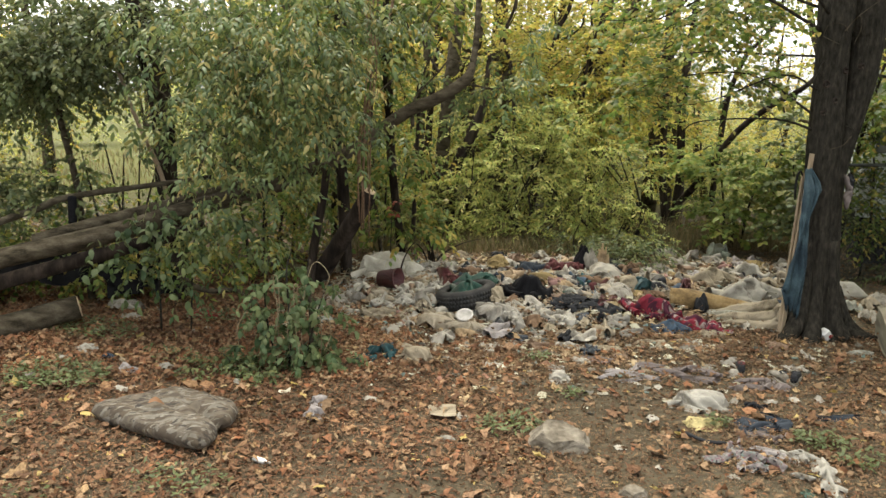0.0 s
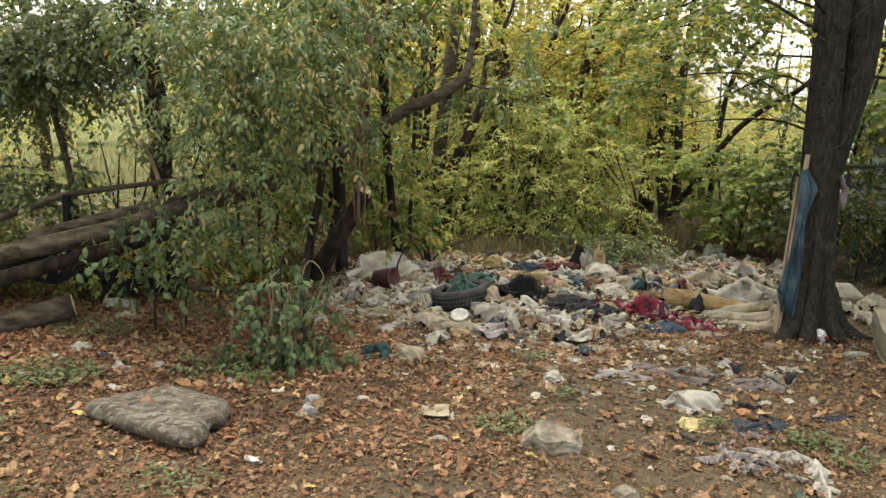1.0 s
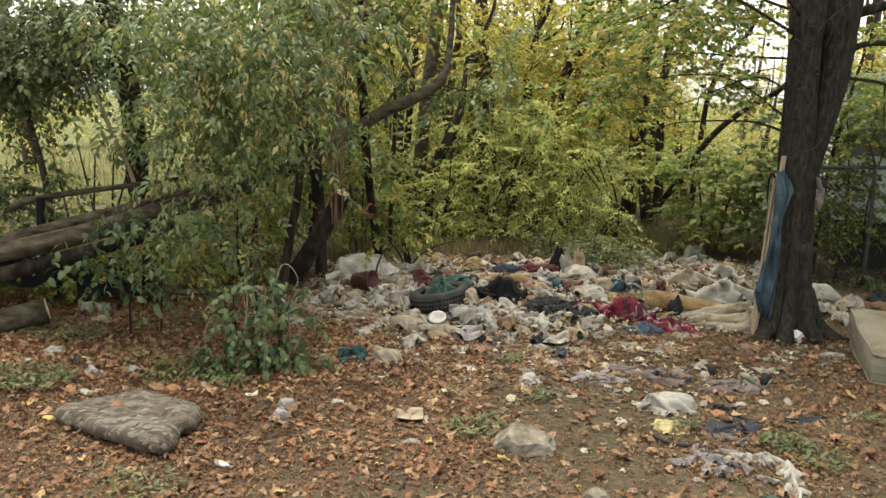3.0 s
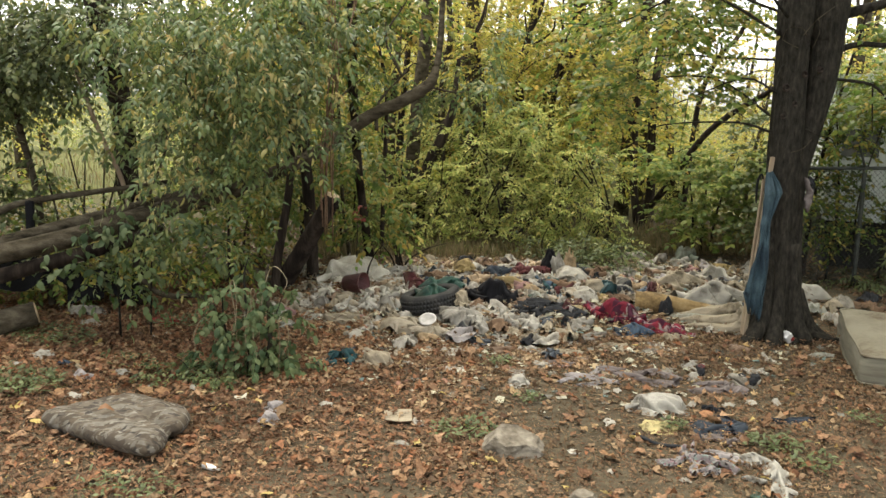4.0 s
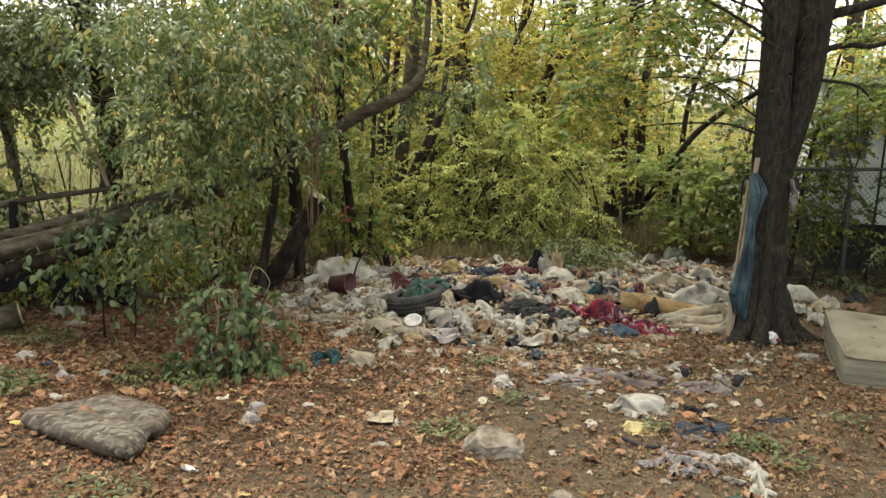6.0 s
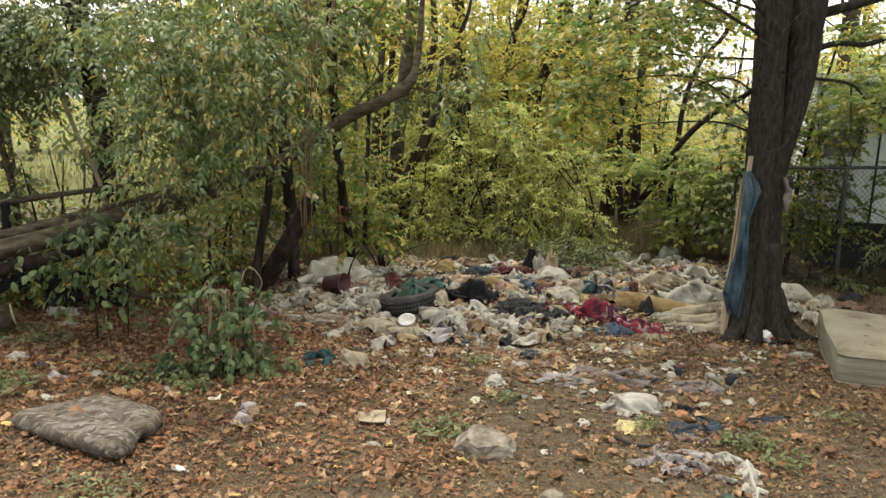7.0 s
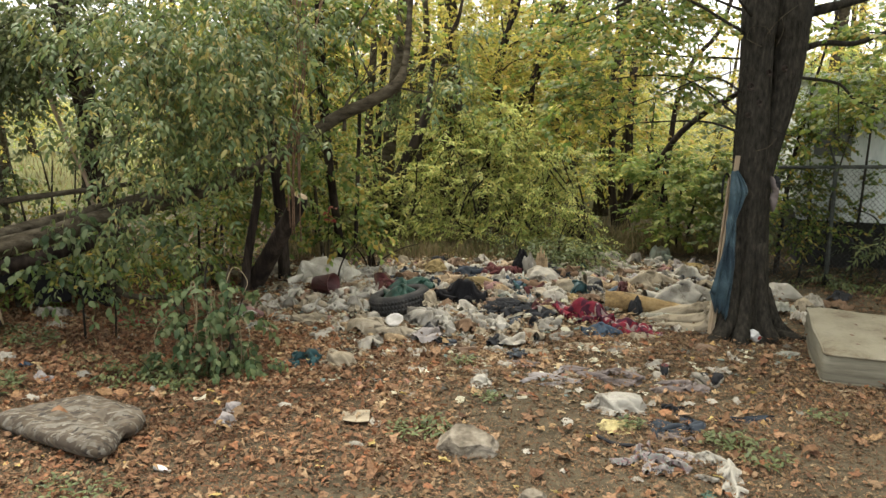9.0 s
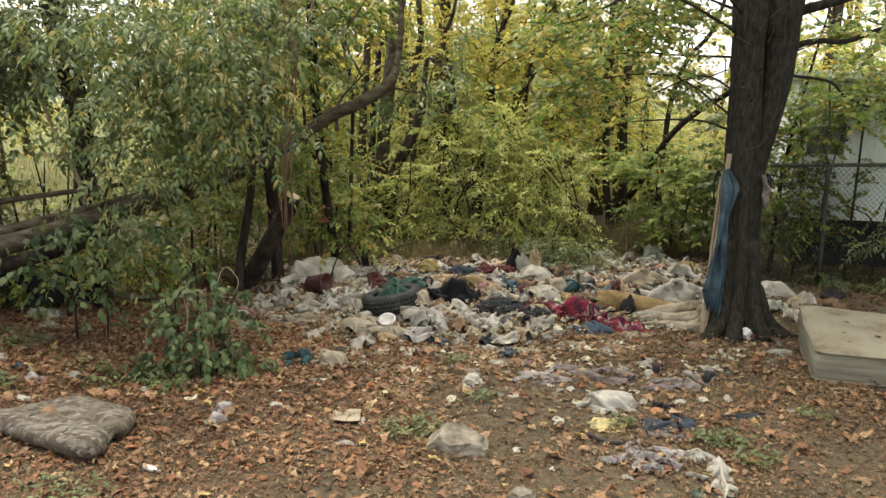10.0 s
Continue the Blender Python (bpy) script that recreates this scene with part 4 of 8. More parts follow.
def dry_straws():
    """Thin dead stalks and leaf ribs that lie criss-cross in the litter."""
    g = np.random.default_rng(18)
    n = 24000
    x, y = g.uniform(-4.2, 4.8, n), 3.1 + 5.4 * g.uniform(0, 1, n)
    keep = g.uniform(0, 1, n) > 0.75 * bare(x, y)
    x, y = x[keep], y[keep]
    k = len(x)
    a = g.uniform(0, 6.28, k)
    D = np.stack([np.cos(a), np.sin(a), g.normal(0.05, 0.1, k)], 1)
    V, T = leaf_arrays(np.stack([x, y, gz(x, y) + 0.012 + 0.012 * g.uniform(0, 1, k)], 1), D, np.array([0, 0, 1.0]) + g.normal(0, 0.3, (k, 3)), 0.07 * np.exp(g.normal(0, 0.5, k)), np.full(k, 0.006), g, full=False)
    V[:, 2] = np.maximum(V[:, 2], gz(V[:, 0], V[:, 1]) + 0.003)
    solid("dry_straws", grow("dry_straws", V, T, M["litter"], smooth=False), 0, 0, 0, "thin dead stalks lying criss-cross in the leaf litter", "stalks", kind="stuff")


dry_straws()


# ---- the twin-stemmed tree ----
def main_tree():
    g = np.random.default_rng(21)
    A = [(3.48, 7.65, -0.08, 0.36), (3.48, 7.65, 0.06, 0.27), (3.465, 7.65, 0.3, 0.205), (3.45, 7.65, 0.75, 0.172), (3.44, 7.65, 1.2, 0.158), (3.43, 7.65, 1.6, 0.15), (3.42, 7.65, 2.0, 0.147), (3.41, 7.65, 2.35, 0.138), (3.4, 7.65, 2.7, 0.14), (3.395, 7.65, 3.05, 0.15), (3.38, 7.75, 4.6, 0.12), (3.3, 7.85, 6.6, 0.06)]
    B = [(3.58, 7.6, -0.06, 0.17), (3.57, 7.6, 0.2, 0.125), (3.55, 7.6, 0.75, 0.1), (3.545, 7.62, 1.2, 0.085), (3.56, 7.65, 1.55, 0.092), (3.635, 7.67, 1.95, 0.108), (3.69, 7.68, 2.32, 0.13), (3.71, 7.69, 2.7, 0.15), (3.72, 7.7, 3.05, 0.165), (4.05, 7.85, 4.6, 0.1), (4.3, 8.0, 6.6, 0.05)]
    limbs = [[(3.55, 7.62, 0.16, 0.07), (3.75, 7.5, 0.05, 0.055), (4.0, 7.38, 0.0, 0.04), (4.3, 7.25, -0.03, 0.025)]]
    limbs.append([(3.78, 7.68, 2.58, 0.036), (3.88, 7.7, 2.66, 0.03), (4.05, 7.7, 2.7, 0.026), (4.32, 7.72, 2.7, 0.024), (4.65, 7.75, 2.82, 0.02), (5.0, 7.8, 2.95, 0.012)])
    limbs.append([(3.75, 7.7, 2.42, 0.018), (3.92, 7.85, 2.39, 0.016), (4.29, 7.9, 2.34, 0.014), (4.47, 7.9, 2.19, 0.012), (4.85, 7.92, 2.06, 0.008)])
    limbs.append([(4.29, 7.9, 2.34, 0.009), (4.3, 7.88, 2.15, 0.007), (4.33, 7.88, 1.9, 0.005)])
    for a, b, r in (((3.84, 7.7, 2.95), (5.2, 7.6, 3.3), 0.05),
                    ((3.3, 7.6, 2.02), (1.75, 8.6, 2.05), 0.012), ((3.3, 7.6, 2.25), (2.0, 8.2, 2.05), 0.011), ((3.3, 7.6, 2.75), (1.4, 8.0, 2.85), 0.016), ((3.3, 7.65, 2.55), (1.9, 8.4, 2.5), 0.012), ((3.3, 7.65, 2.95), (2.1, 8.9, 2.75), 0.014),
                    ((3.3, 7.55, 2.9), (1.9, 7.0, 3.15), 0.014)) + ( ((3.3, 7.6, 1.9), (2.3, 8.3, 1.82), 0.014), ((3.4, 7.6, 3.6), (2.2, 6.6, 4.6), 0.05), ((4.0, 7.9, 4.4), (5.2, 7.2, 5.4), 0.05),
                    ((3.4, 7.6, 2.5), (3.05, 7.35, 2.3), 0.008), ((3.55, 7.55, 1.95), (3.75, 7.35, 1.78), 0.007), ((3.3, 7.7, 3.3), (2.4, 9.2, 4.4), 0.05), ((4.0, 7.9, 4.0), (5.0, 9.0, 5.0), 0.05)):
        limbs.append(limb_to(a, b, r, g, 0.07))
    blobs = [(2.3, 8.3, 2.9, 0.8, 0.8, 0.3, 110), (2.9, 8.8, 3.05, 0.45, 0.5, 0.25, 55), (2.5, 8.3, 2.3, 0.7, 0.5, 0.25, 55), (4.85, 7.9, 2.8, 0.5, 0.6, 0.25, 60), (5.1, 8.4, 2.35, 0.5, 0.4, 0.25, 45), (4.75, 7.9, 2.15, 0.4, 0.3, 0.2, 30), (1.7, 8.6, 2.1, 0.5, 0.5, 0.3, 26)]
    # Upper crown out of view; its dense blobs are added to shade the clearing.
    blobs += [(2.4, 7.4, 3.9, 1.4, 1.4, 0.7, 45), (4.7, 7.6, 4.8, 1.5, 1.4, 1.0, 60), (3.4, 8.4, 5.8, 1.8, 1.7, 1.2, 40), (3.2, 6.0, 6.3, 2.2, 2.4, 0.9, 300), (5.0, 5.2, 5.8, 1.6, 1.8, 0.8, 260), (3.4, 8.8, 6.3, 1.7, 1.3, 0.5, 240), (1.7, 7.7, 6.4, 1.5, 1.2, 0.4, 150)]
    for rib in ([(3.34, 7.56, 0.95, 0.04), (3.32, 7.5, 0.5, 0.07), (3.27, 7.44, 0.2, 0.085), (3.17, 7.38, 0.03, 0.08), (3.02, 7.32, -0.03, 0.05)], [(3.44, 7.53, 1.05, 0.04), (3.42, 7.47, 0.5, 0.06), (3.4, 7.42, 0.2, 0.08), (3.36, 7.34, 0.02, 0.09), (3.3, 7.24, -0.06, 0.06)],
                [(3.54, 7.52, 0.9, 0.045), (3.56, 7.47, 0.45, 0.06), (3.6, 7.42, 0.15, 0.08), (3.68, 7.34, 0.0, 0.07)], [(3.66, 7.6, 0.45, 0.05), (3.74, 7.57, 0.15, 0.08), (3.86, 7.52, 0.02, 0.07), (4.0, 7.48, -0.03, 0.05)]):
        limbs.append(rib)
    ob = plant("tree", "large twin-stemmed tree with ridged dark brown bark and flared roots", "tree", [A, B], blobs, M["leaf_mid"], M["bark"], 22,
               L=0.065, W=0.046, per=18, span=0.5, flat=0.65, limbs=limbs, sides=84, rough=0.006, lobes=0.2, shell=0.2, ridges=0.04, steps=14)
    o = ob.matrix_basis.translation
    for k, (x, y, z, r) in enumerate(((3.475, 7.515, 2.43, 0.022), (3.33, 7.53, 2.31, 0.026), (3.41, 7.51, 2.17, 0.02), (3.33, 7.53, 2.06, 0.018), (3.63, 7.55, 2.47, 0.02), (3.36, 7.51, 1.42, 0.02))):
        V, Q = lathe([(r * 1.5, -0.02), (r * 1.35, 0.008), (r, 0.016), (r * 0.7, 0.008), (r * 0.55, -0.006), (0.001, -0.012)], 14)
        V[:, 0] *= 0.8
        part("knot", grow("knot", V, Q, M["bark_dark"]), ob, "dark bark knot", m=Matrix.Translation(Vector((x, y, z)) - o) @ pose(0, 0, 0, 90, 0, -14 + 9 * k))
    for pts in (((3.26, 7.55, 2.72), (3.25, 7.46, 2.8), (3.31, 7.44, 2.824), (3.39, 7.45, 2.81), (3.45, 7.5, 2.76)), ((3.26, 7.54, 2.72), (3.29, 7.47, 2.686), (3.36, 7.44, 2.649)), ((3.42, 7.5, 2.76), (3.5, 7.46, 2.88), (3.64, 7.44, 3.0)), ((3.53, 7.5, 2.93), (3.545, 7.47, 2.79), (3.5, 7.48, 2.65)), ((3.4, 7.47, 1.745), (3.5, 7.46, 1.78), (3.59, 7.5, 1.86))):
        part("twig", tube("twig", [(*(Vector(p) - o), 0.0035) for p in pts], M["bark_pale"], sides=5, n=5, rough=0.03), ob, "thin pale dead twig")
    return ob


main_tree()


def hanging_cloth():
    """The long torn blue sheet that hangs down the trunk."""
    g = np.random.default_rng(5)
    rows, cols = 44, 25
    V = []
    for i in range(rows):
        t = i / (rows - 1)
        top, bot = np.array([3.23, 7.44, 1.57]), np.array([3.14, 7.36, 0.3])
        c = top + (bot - top) * t
        steps = [0, 0.08, 0.16, 0.27, 0.354, 0.5, 0.63, 0.75, 0.85, 0.913, 1]
        c[0] = np.interp(t, steps, [3.226, 3.25, 3.27, 3.24, 3.214, 3.205, 3.193, 3.18, 3.16, 3.147, 3.15])
        w = np.interp(t, steps, [0.03, 0.112, 0.158, 0.138, 0.128, 0.115, 0.112, 0.14, 0.185, 0.21, 0.17])
        for j in range(cols):
            s = j / (cols - 1) - 0.5
            fold = 0.016 * math.sin(11 * s + 4 * t) + 0.009 * math.sin(23 * s - 9 * t + 1) + 0.01 * math.sin(14 * t + 5 * s) + 0.006 * math.sin(37 * t - 13 * s)
            V.append((c[0] + s * w + 0.012 * math.sin(9 * t + 4 * s), c[1] + fold - 0.03 * math.sin(3.14 * t) + 0.1 * max(0, s) * (1 - t), c[2] + 0.05 * s * math.sin(6 * t) + (g.uniform(-0.06, 0.03) if i == rows - 1 else 0) - 0.1 * s * (t > 0.9)))
    i, j = np.meshgrid(np.arange(rows - 1), np.arange(cols - 1), indexing="ij")
    Q = np.stack([i * cols + j, i * cols + j + 1, (i + 1) * cols + j + 1, (i + 1) * cols + j], -1).reshape(-1, 4)
    ob = solid("hanging_cloth", grow("hanging_cloth", np.array(V), Q, M["blue_sheet"]), 0, 0, 0, "torn dusty blue cloth hanging in folds down the tree trunk", "cloth")
    m = ob.modifiers.new("thickness", "SOLIDIFY")
    m.thickness = 0.006


hanging_cloth()


def plank(name, a, b, w, th, mat, label, category="plank"):
    a, b = Vector(a), Vector(b)
    ln = (b - a).length
    bm = box_bm(w, th, ln, 0.004)
    for v in bm.verts:
        v.co += Vector((0.004 * math.sin(7 * v.co.z), 0, 0))
    me = bpy.data.meshes.new(name)
    bm.to_mesh(me)
    bm.free()
    me.materials.append(mat)
    return solid(name, me, 0, 0, 0, label, category, m=Matrix.Translation((a + b) / 2) @ (b - a).to_track_quat("Z", "X").to_matrix().to_4x4())


plank("timber_plank", (3.12, 7.42, 0.05), (3.255, 7.5, 1.7), 0.05, 0.02, M["board"], "pale narrow timber plank leaning on the tree trunk")
plank("timber_plank", (3.11, 7.46, 0.05), (3.22, 7.56, 1.52), 0.036, 0.02, M["board"], "pale short timber plank leaning beside the tree trunk")
strap_loop = tube("hanging_strap", [(3.2, 7.52, 1.5, 0.008), (3.17, 7.5, 1.54, 0.01), (3.145, 7.5, 1.49, 0.01), (3.14, 7.5, 1.38, 0.01), (3.15, 7.51, 1.28, 0.007)], M["pitch"], sides=6, n=5, rough=0.05)
solid("hanging_strap", strap_loop, 0, 0, 0, "black strap looped over the short plank beside the trunk", "strap")


def tied_rag():
    g = np.random.default_rng(9)
    V, Q, T = heap_arrays(0.07, 0.24, 0.05, g, ridge=1.2, ragged=0.5)
    solid("tied_rag", grow("tied_rag", V, [Q, T], C["mauve"]), 0, 0, 0, "small faded mauve rag snagged on the tree bark", "rag", m=pose(3.61, 7.5, 1.36, 80, 0, 15))
    V, Q, T = heap_arrays(0.07, 0.12, 0.05, g, ridge=0.9, ragged=0.5)
    solid("tied_rag", grow("tied_rag", V, [Q, T], C["black"]), 0, 0, 0, "small black scrap snagged on the tree bark", "rag", m=pose(3.63, 7.5, 1.45, 80, 0, 15))


tied_rag()

# ---- fallen and leaning trunks at the edge of the clearing ----
def leaning_tree():
    T1 = [(-4.9, 6.75, 0.42, 0.09), (-3.78, 6.9, 0.76, 0.084), (-2.79, 7.0, 1.0, 0.082), (-2.31, 7.3, 1.13, 0.08), (-1.62, 7.55, 1.32, 0.074), (-1.31, 7.8, 1.43, 0.066), (-0.96, 8.1, 1.59, 0.06), (-0.68, 8.35, 1.78, 0.058), (-0.41, 8.45, 1.96, 0.062), (-0.13, 8.45, 2.09, 0.06), (0.16, 8.4, 2.27, 0.055), (0.24, 8.5, 2.46, 0.034), (0.28, 8.6, 2.77, 0.03), (0.3, 8.7, 3.13, 0.026), (0.45, 9.0, 4.4, 0.018)]
    g = np.random.default_rng(31)
    limbs = [limb_to((-0.35, 8.4, 1.82), (-0.1, 8.45, 2.35), 0.02, g), limb_to((-0.1, 8.45, 2.35), (0.0, 8.5, 3.3), 0.014, g), limb_to((-0.1, 8.45, 2.35), (0.25, 8.5, 2.5), 0.01, g), limb_to((-0.6, 8.3, 1.7), (-0.45, 8.4, 2.5), 0.012, g),
             limb_to((-1.6, 7.6, 1.35), (-1.7, 7.0, 2.6), 0.018, g), limb_to((-1.2, 7.7, 1.5), (-0.9, 7.3, 2.8), 0.018, g), limb_to((-2.3, 7.3, 1.2), (-2.4, 6.9, 2.4), 0.014, g), limb_to((0.16, 8.4, 2.25), (1.0, 8.6, 2.35), 0.012, g)]
    blobs = [(-1.5, 7.15, 2.5, 0.7, 0.5, 0.4, 62), (-1.2, 7.45, 2.05, 0.55, 0.4, 0.28, 44), (-1.8, 7.0, 1.9, 0.42, 0.3, 0.3, 32), (-1.95, 6.95, 1.45, 0.32, 0.22, 0.2, 9), (-1.85, 7.0, 1.0, 0.2, 0.2, 0.2, 9), (-1.3, 7.4, 1.55, 0.35, 0.25, 0.14, 8)]
    # The last three blobs hang unseen overhead, added to shade the left foreground.
    blobs += [(-1.05, 7.5, 2.65, 0.35, 0.35, 0.4, 20), (-2.15, 7.1, 2.65, 0.55, 0.4, 0.35, 24), (-1.3, 7.3, 3.0, 0.8, 0.5, 0.3, 34), (-0.3, 8.5, 2.75, 0.45, 0.4, 0.3, 12), (0.5, 8.6, 2.3, 0.45, 0.3, 0.14, 10), (0.8, 8.8, 2.6, 0.4, 0.3, 0.2, 7), (0.2, 8.9, 6.0, 1.7, 1.2, 0.5, 40), (-1.8, 7.6, 4.6, 1.6, 1.0, 0.5, 16), (-3.2, 4.9, 5.6, 1.9, 1.8, 0.5, 150)]
    ob = plant("leaning_tree", "fallen grey-brown tree leaning across the clearing, thick with green leaves", "tree", [T1], blobs, M["leaf_dark"], M["bark_pale"], 32, L=0.07, W=0.025, per=8, span=0.46, droop=0.5, hang=0.8, flat=0.4, limbs=limbs, sides=20, rough=0.03, shell=0.1, compound=True, ridges=0.05, steps=10)
    dry = [(-1.5, 6.95, 2.3, 0.7, 0.3, 0.5, 40), (-1.85, 6.85, 1.5, 0.3, 0.2, 0.25, 14), (-1.0, 7.3, 2.3, 0.4, 0.3, 0.5, 24)]
    g = np.random.default_rng(33)
    P, mid = in_blobs(dry, g, 0.1)
    o = np.array(ob.matrix_basis.translation)
    V, T, tw, tt = sprays(P - o, mid - o, g, 8, 0.17, 0.9, 0.055, 0.02, True, 0.2, 1.6)
    part("dry_foliage", grow("dry_foliage", V, T, M["leaf_tan"], smooth=False), ob, "hanging clusters of pale dry leaves")["kind"] = "stuff"


leaning_tree()


def log(name, pts, mat, label, category="log", sides=14, end="wood"):
    o = np.array(pts[0][:3])
    c = np.array(pts, float)
    c[:, :3] -= o
    ob = base(name, *o, label, category)
    part("bark", tube("bark", c, mat, sides=sides * 2, n=10, rough=0.01, seed=len(name), ridges=0.06), ob)
    d = Vector(c[-1][:3] - c[-2][:3]).normalized()
    r = c[-1][3]
    V, Q = lathe([(0.001, 0.012), (r * 0.35, 0.011), (r * 0.36, 0.006), (r * 0.9, 0.008), (r * 0.93, -0.01)], 20)
    part("cut_end", grow("cut_end", V, Q, M[end]), ob, "pale sawn end" if end == "wood" else "", m=Matrix.Translation(c[-1][:3]) @ d.to_track_quat("Z", "X").to_matrix().to_4x4())
    return ob


# Dark bark here puts the shade below the leaning trunk into the log's colour.
log("fallen_log", [(-4.9, 6.95, 0.24, 0.072), (-3.9, 7.1, 0.51, 0.068), (-3.04, 7.25, 0.74, 0.062), (-2.2, 7.5, 0.96, 0.055)], M["bark_dark"], "grey fallen log wedged beneath the leaning trunk")
log("fallen_log", [(-3.6, 7.15, 0.88, 0.05), (-3.07, 7.25, 1.02, 0.055), (-2.31, 7.6, 1.2, 0.05), (-1.9, 7.8, 1.3, 0.045)], M["bark_pale"], "weathered brown broken log lying on the leaning trunk")
log("cut_log", [(-4.6, 6.42, 0.04, 0.112), (-3.92, 6.79, 0.14, 0.108), (-3.24, 7.12, 0.29, 0.1)], M["bark_pale"], "sawn round log with a pale cut end lying among leaves", sides=18)
heap("black_tarpaulin", "crumpled black plastic sheeting under the fallen trunks", "tarpaulin", -3.9, 7.95, 1.7, 0.4, 0.5, M["pitch"], 55, rz=10, ridge=1.0)
heap("black_tarpaulin", "crumpled black plastic sheeting behind the fallen trunks", "tarpaulin", -3.0, 8.1, 0.8, 0.3, 0.36, M["pitch"], 56, rz=12, ridge=1.0)
log("dead_branch", [(-4.4, 7.2, 0.85, 0.035), (-3.7, 7.4, 1.1, 0.032), (-3.36, 7.45, 1.22, 0.028), (-2.44, 7.8, 1.33, 0.022), (-2.2, 7.9, 1.36, 0.018)], M["bark_pale"], "long bare dead branch resting on the fallen trunks", "branch", 8)
log("pipe_stub", [(-3.37, 7.42, 0.98, 0.036), (-3.36, 7.43, 1.22, 0.038)], M["pitch"], "short black rubber pipe stub standing on the fallen log", "pipe", 12, "pitch")
log("dead_branch", [(-2.62, 8.0, 0.38, 0.03), (-2.5, 8.0, 0.26, 0.028), (-2.3, 7.95, 0.22, 0.026), (-2.05, 7.9, 0.24, 0.024), (-1.9, 7.85, 0.16, 0.022), (-1.85, 7.8, 0.04, 0.02)], M["bark_pale"], "curved brown dead branch lying behind the young bush", "branch", 8)
log("broken_stump", [(-1.5, 8.9, 0.0, 0.13), (-1.3, 8.7, 0.28, 0.1), (-0.98, 8.35, 0.8, 0.085), (-0.8, 8.16, 1.1, 0.082), (-0.76, 8.14, 1.2, 0.075)], M["bark_dark"], "leaning dark broken trunk with a splintered pale top", "stump")
log("dead_tree", [(-1.45, 8.65, 0.08, 0.05), (-1.38, 8.6, 0.55, 0.045), (-1.24, 8.55, 1.3, 0.04), (-1.2, 8.5, 2.2, 0.035)], M["bark_dark"], "slim dark dead tree standing beside the leaning stump", "tree")

plant("tree", "dark old trunk wrapped in leafy climbers", "tree",
      [[(-2.73, 8.3, 0.0, 0.1), (-2.7, 8.25, 0.4, 0.075), (-2.66, 8.15, 0.9, 0.085), (-2.71, 8.05, 1.3, 0.1), (-2.73, 8.05, 2.0, 0.1), (-2.88, 8.05, 2.97, 0.105), (-3.0, 8.1, 4.5, 0.09), (-3.1, 8.2, 6.5, 0.04)]],
      # Blobs at z 6.2 are unseen canopy added to darken what lies below.
      [(-3.5, 7.7, 2.5, 0.5, 0.35, 0.3, 170), (-4.0, 7.9, 2.35, 0.5, 0.4, 0.32, 185), (-2.9, 7.6, 2.75, 0.4, 0.3, 0.25, 80), (-3.6, 8.0, 3.1, 0.8, 0.5, 0.3, 85), (-2.4, 8.1, 2.8, 0.5, 0.4, 0.35, 60), (-2.05, 8.1, 2.1, 0.3, 0.3, 0.35, 50)] + [(-4.4, 7.6, 1.25, 0.35, 0.3, 0.25, 40), (-4.0, 7.7, 1.15, 0.45, 0.25, 0.15, 36), (-3.5, 7.9, 1.25, 0.4, 0.2, 0.1, 18), (-3.0, 8.2, 5.0, 1.6, 1.5, 1.1, 30), (-2.7, 7.4, 6.2, 1.6, 1.2, 0.4, 45), (-4.5, 7.7, 6.2, 1.4, 1.2, 0.4, 100), (-3.7, 8.3, 2.2, 0.4, 0.25, 0.18, 50), (-3.4, 8.4, 2.6, 0.4, 0.3, 0.2, 45), (-4.5, 8.9, 3.0, 0.7, 0.4, 0.45, 50), (-3.9, 9.0, 2.4, 0.8, 0.4, 0.3, 60), (-5.1, 9.5, 2.4, 0.6, 0.4, 0.5, 90), (-3.2, 9.3, 2.75, 0.7, 0.4, 0.4, 100), (-4.6, 8.6, 2.1, 0.35, 0.3, 0.35, 40), (-3.3, 8.0, 1.55, 0.5, 0.3, 0.15, 10)],
      M["leaf_shrub"], M["bark_dark"], 41, L=0.06, W=0.032, per=19, span=0.5, droop=0.45, hang=0.7, shell=0.1, sides=20, rough=0.05, ridges=0.05)
log("dead_branch", [(-2.62, 7.8, 1.12, 0.022), (-2.68, 7.8, 1.4, 0.021), (-2.82, 7.8, 1.75, 0.02), (-2.98, 7.85, 2.15, 0.018), (-3.15, 7.9, 2.7, 0.014)], M["board"], "pale stripped branch leaning against the old trunk", "branch", 8)
log("slim_trunk", [(-3.5, 8.0, 0.1, 0.034), (-3.55, 8.0, 1.1, 0.032), (-3.6, 8.0, 1.5, 0.03), (-3.68, 8.0, 2.0, 0.028), (-3.7, 8.1, 2.9, 0.02)], M["bark_pale"], "slim brown trunk standing among climbers", "tree", 8)


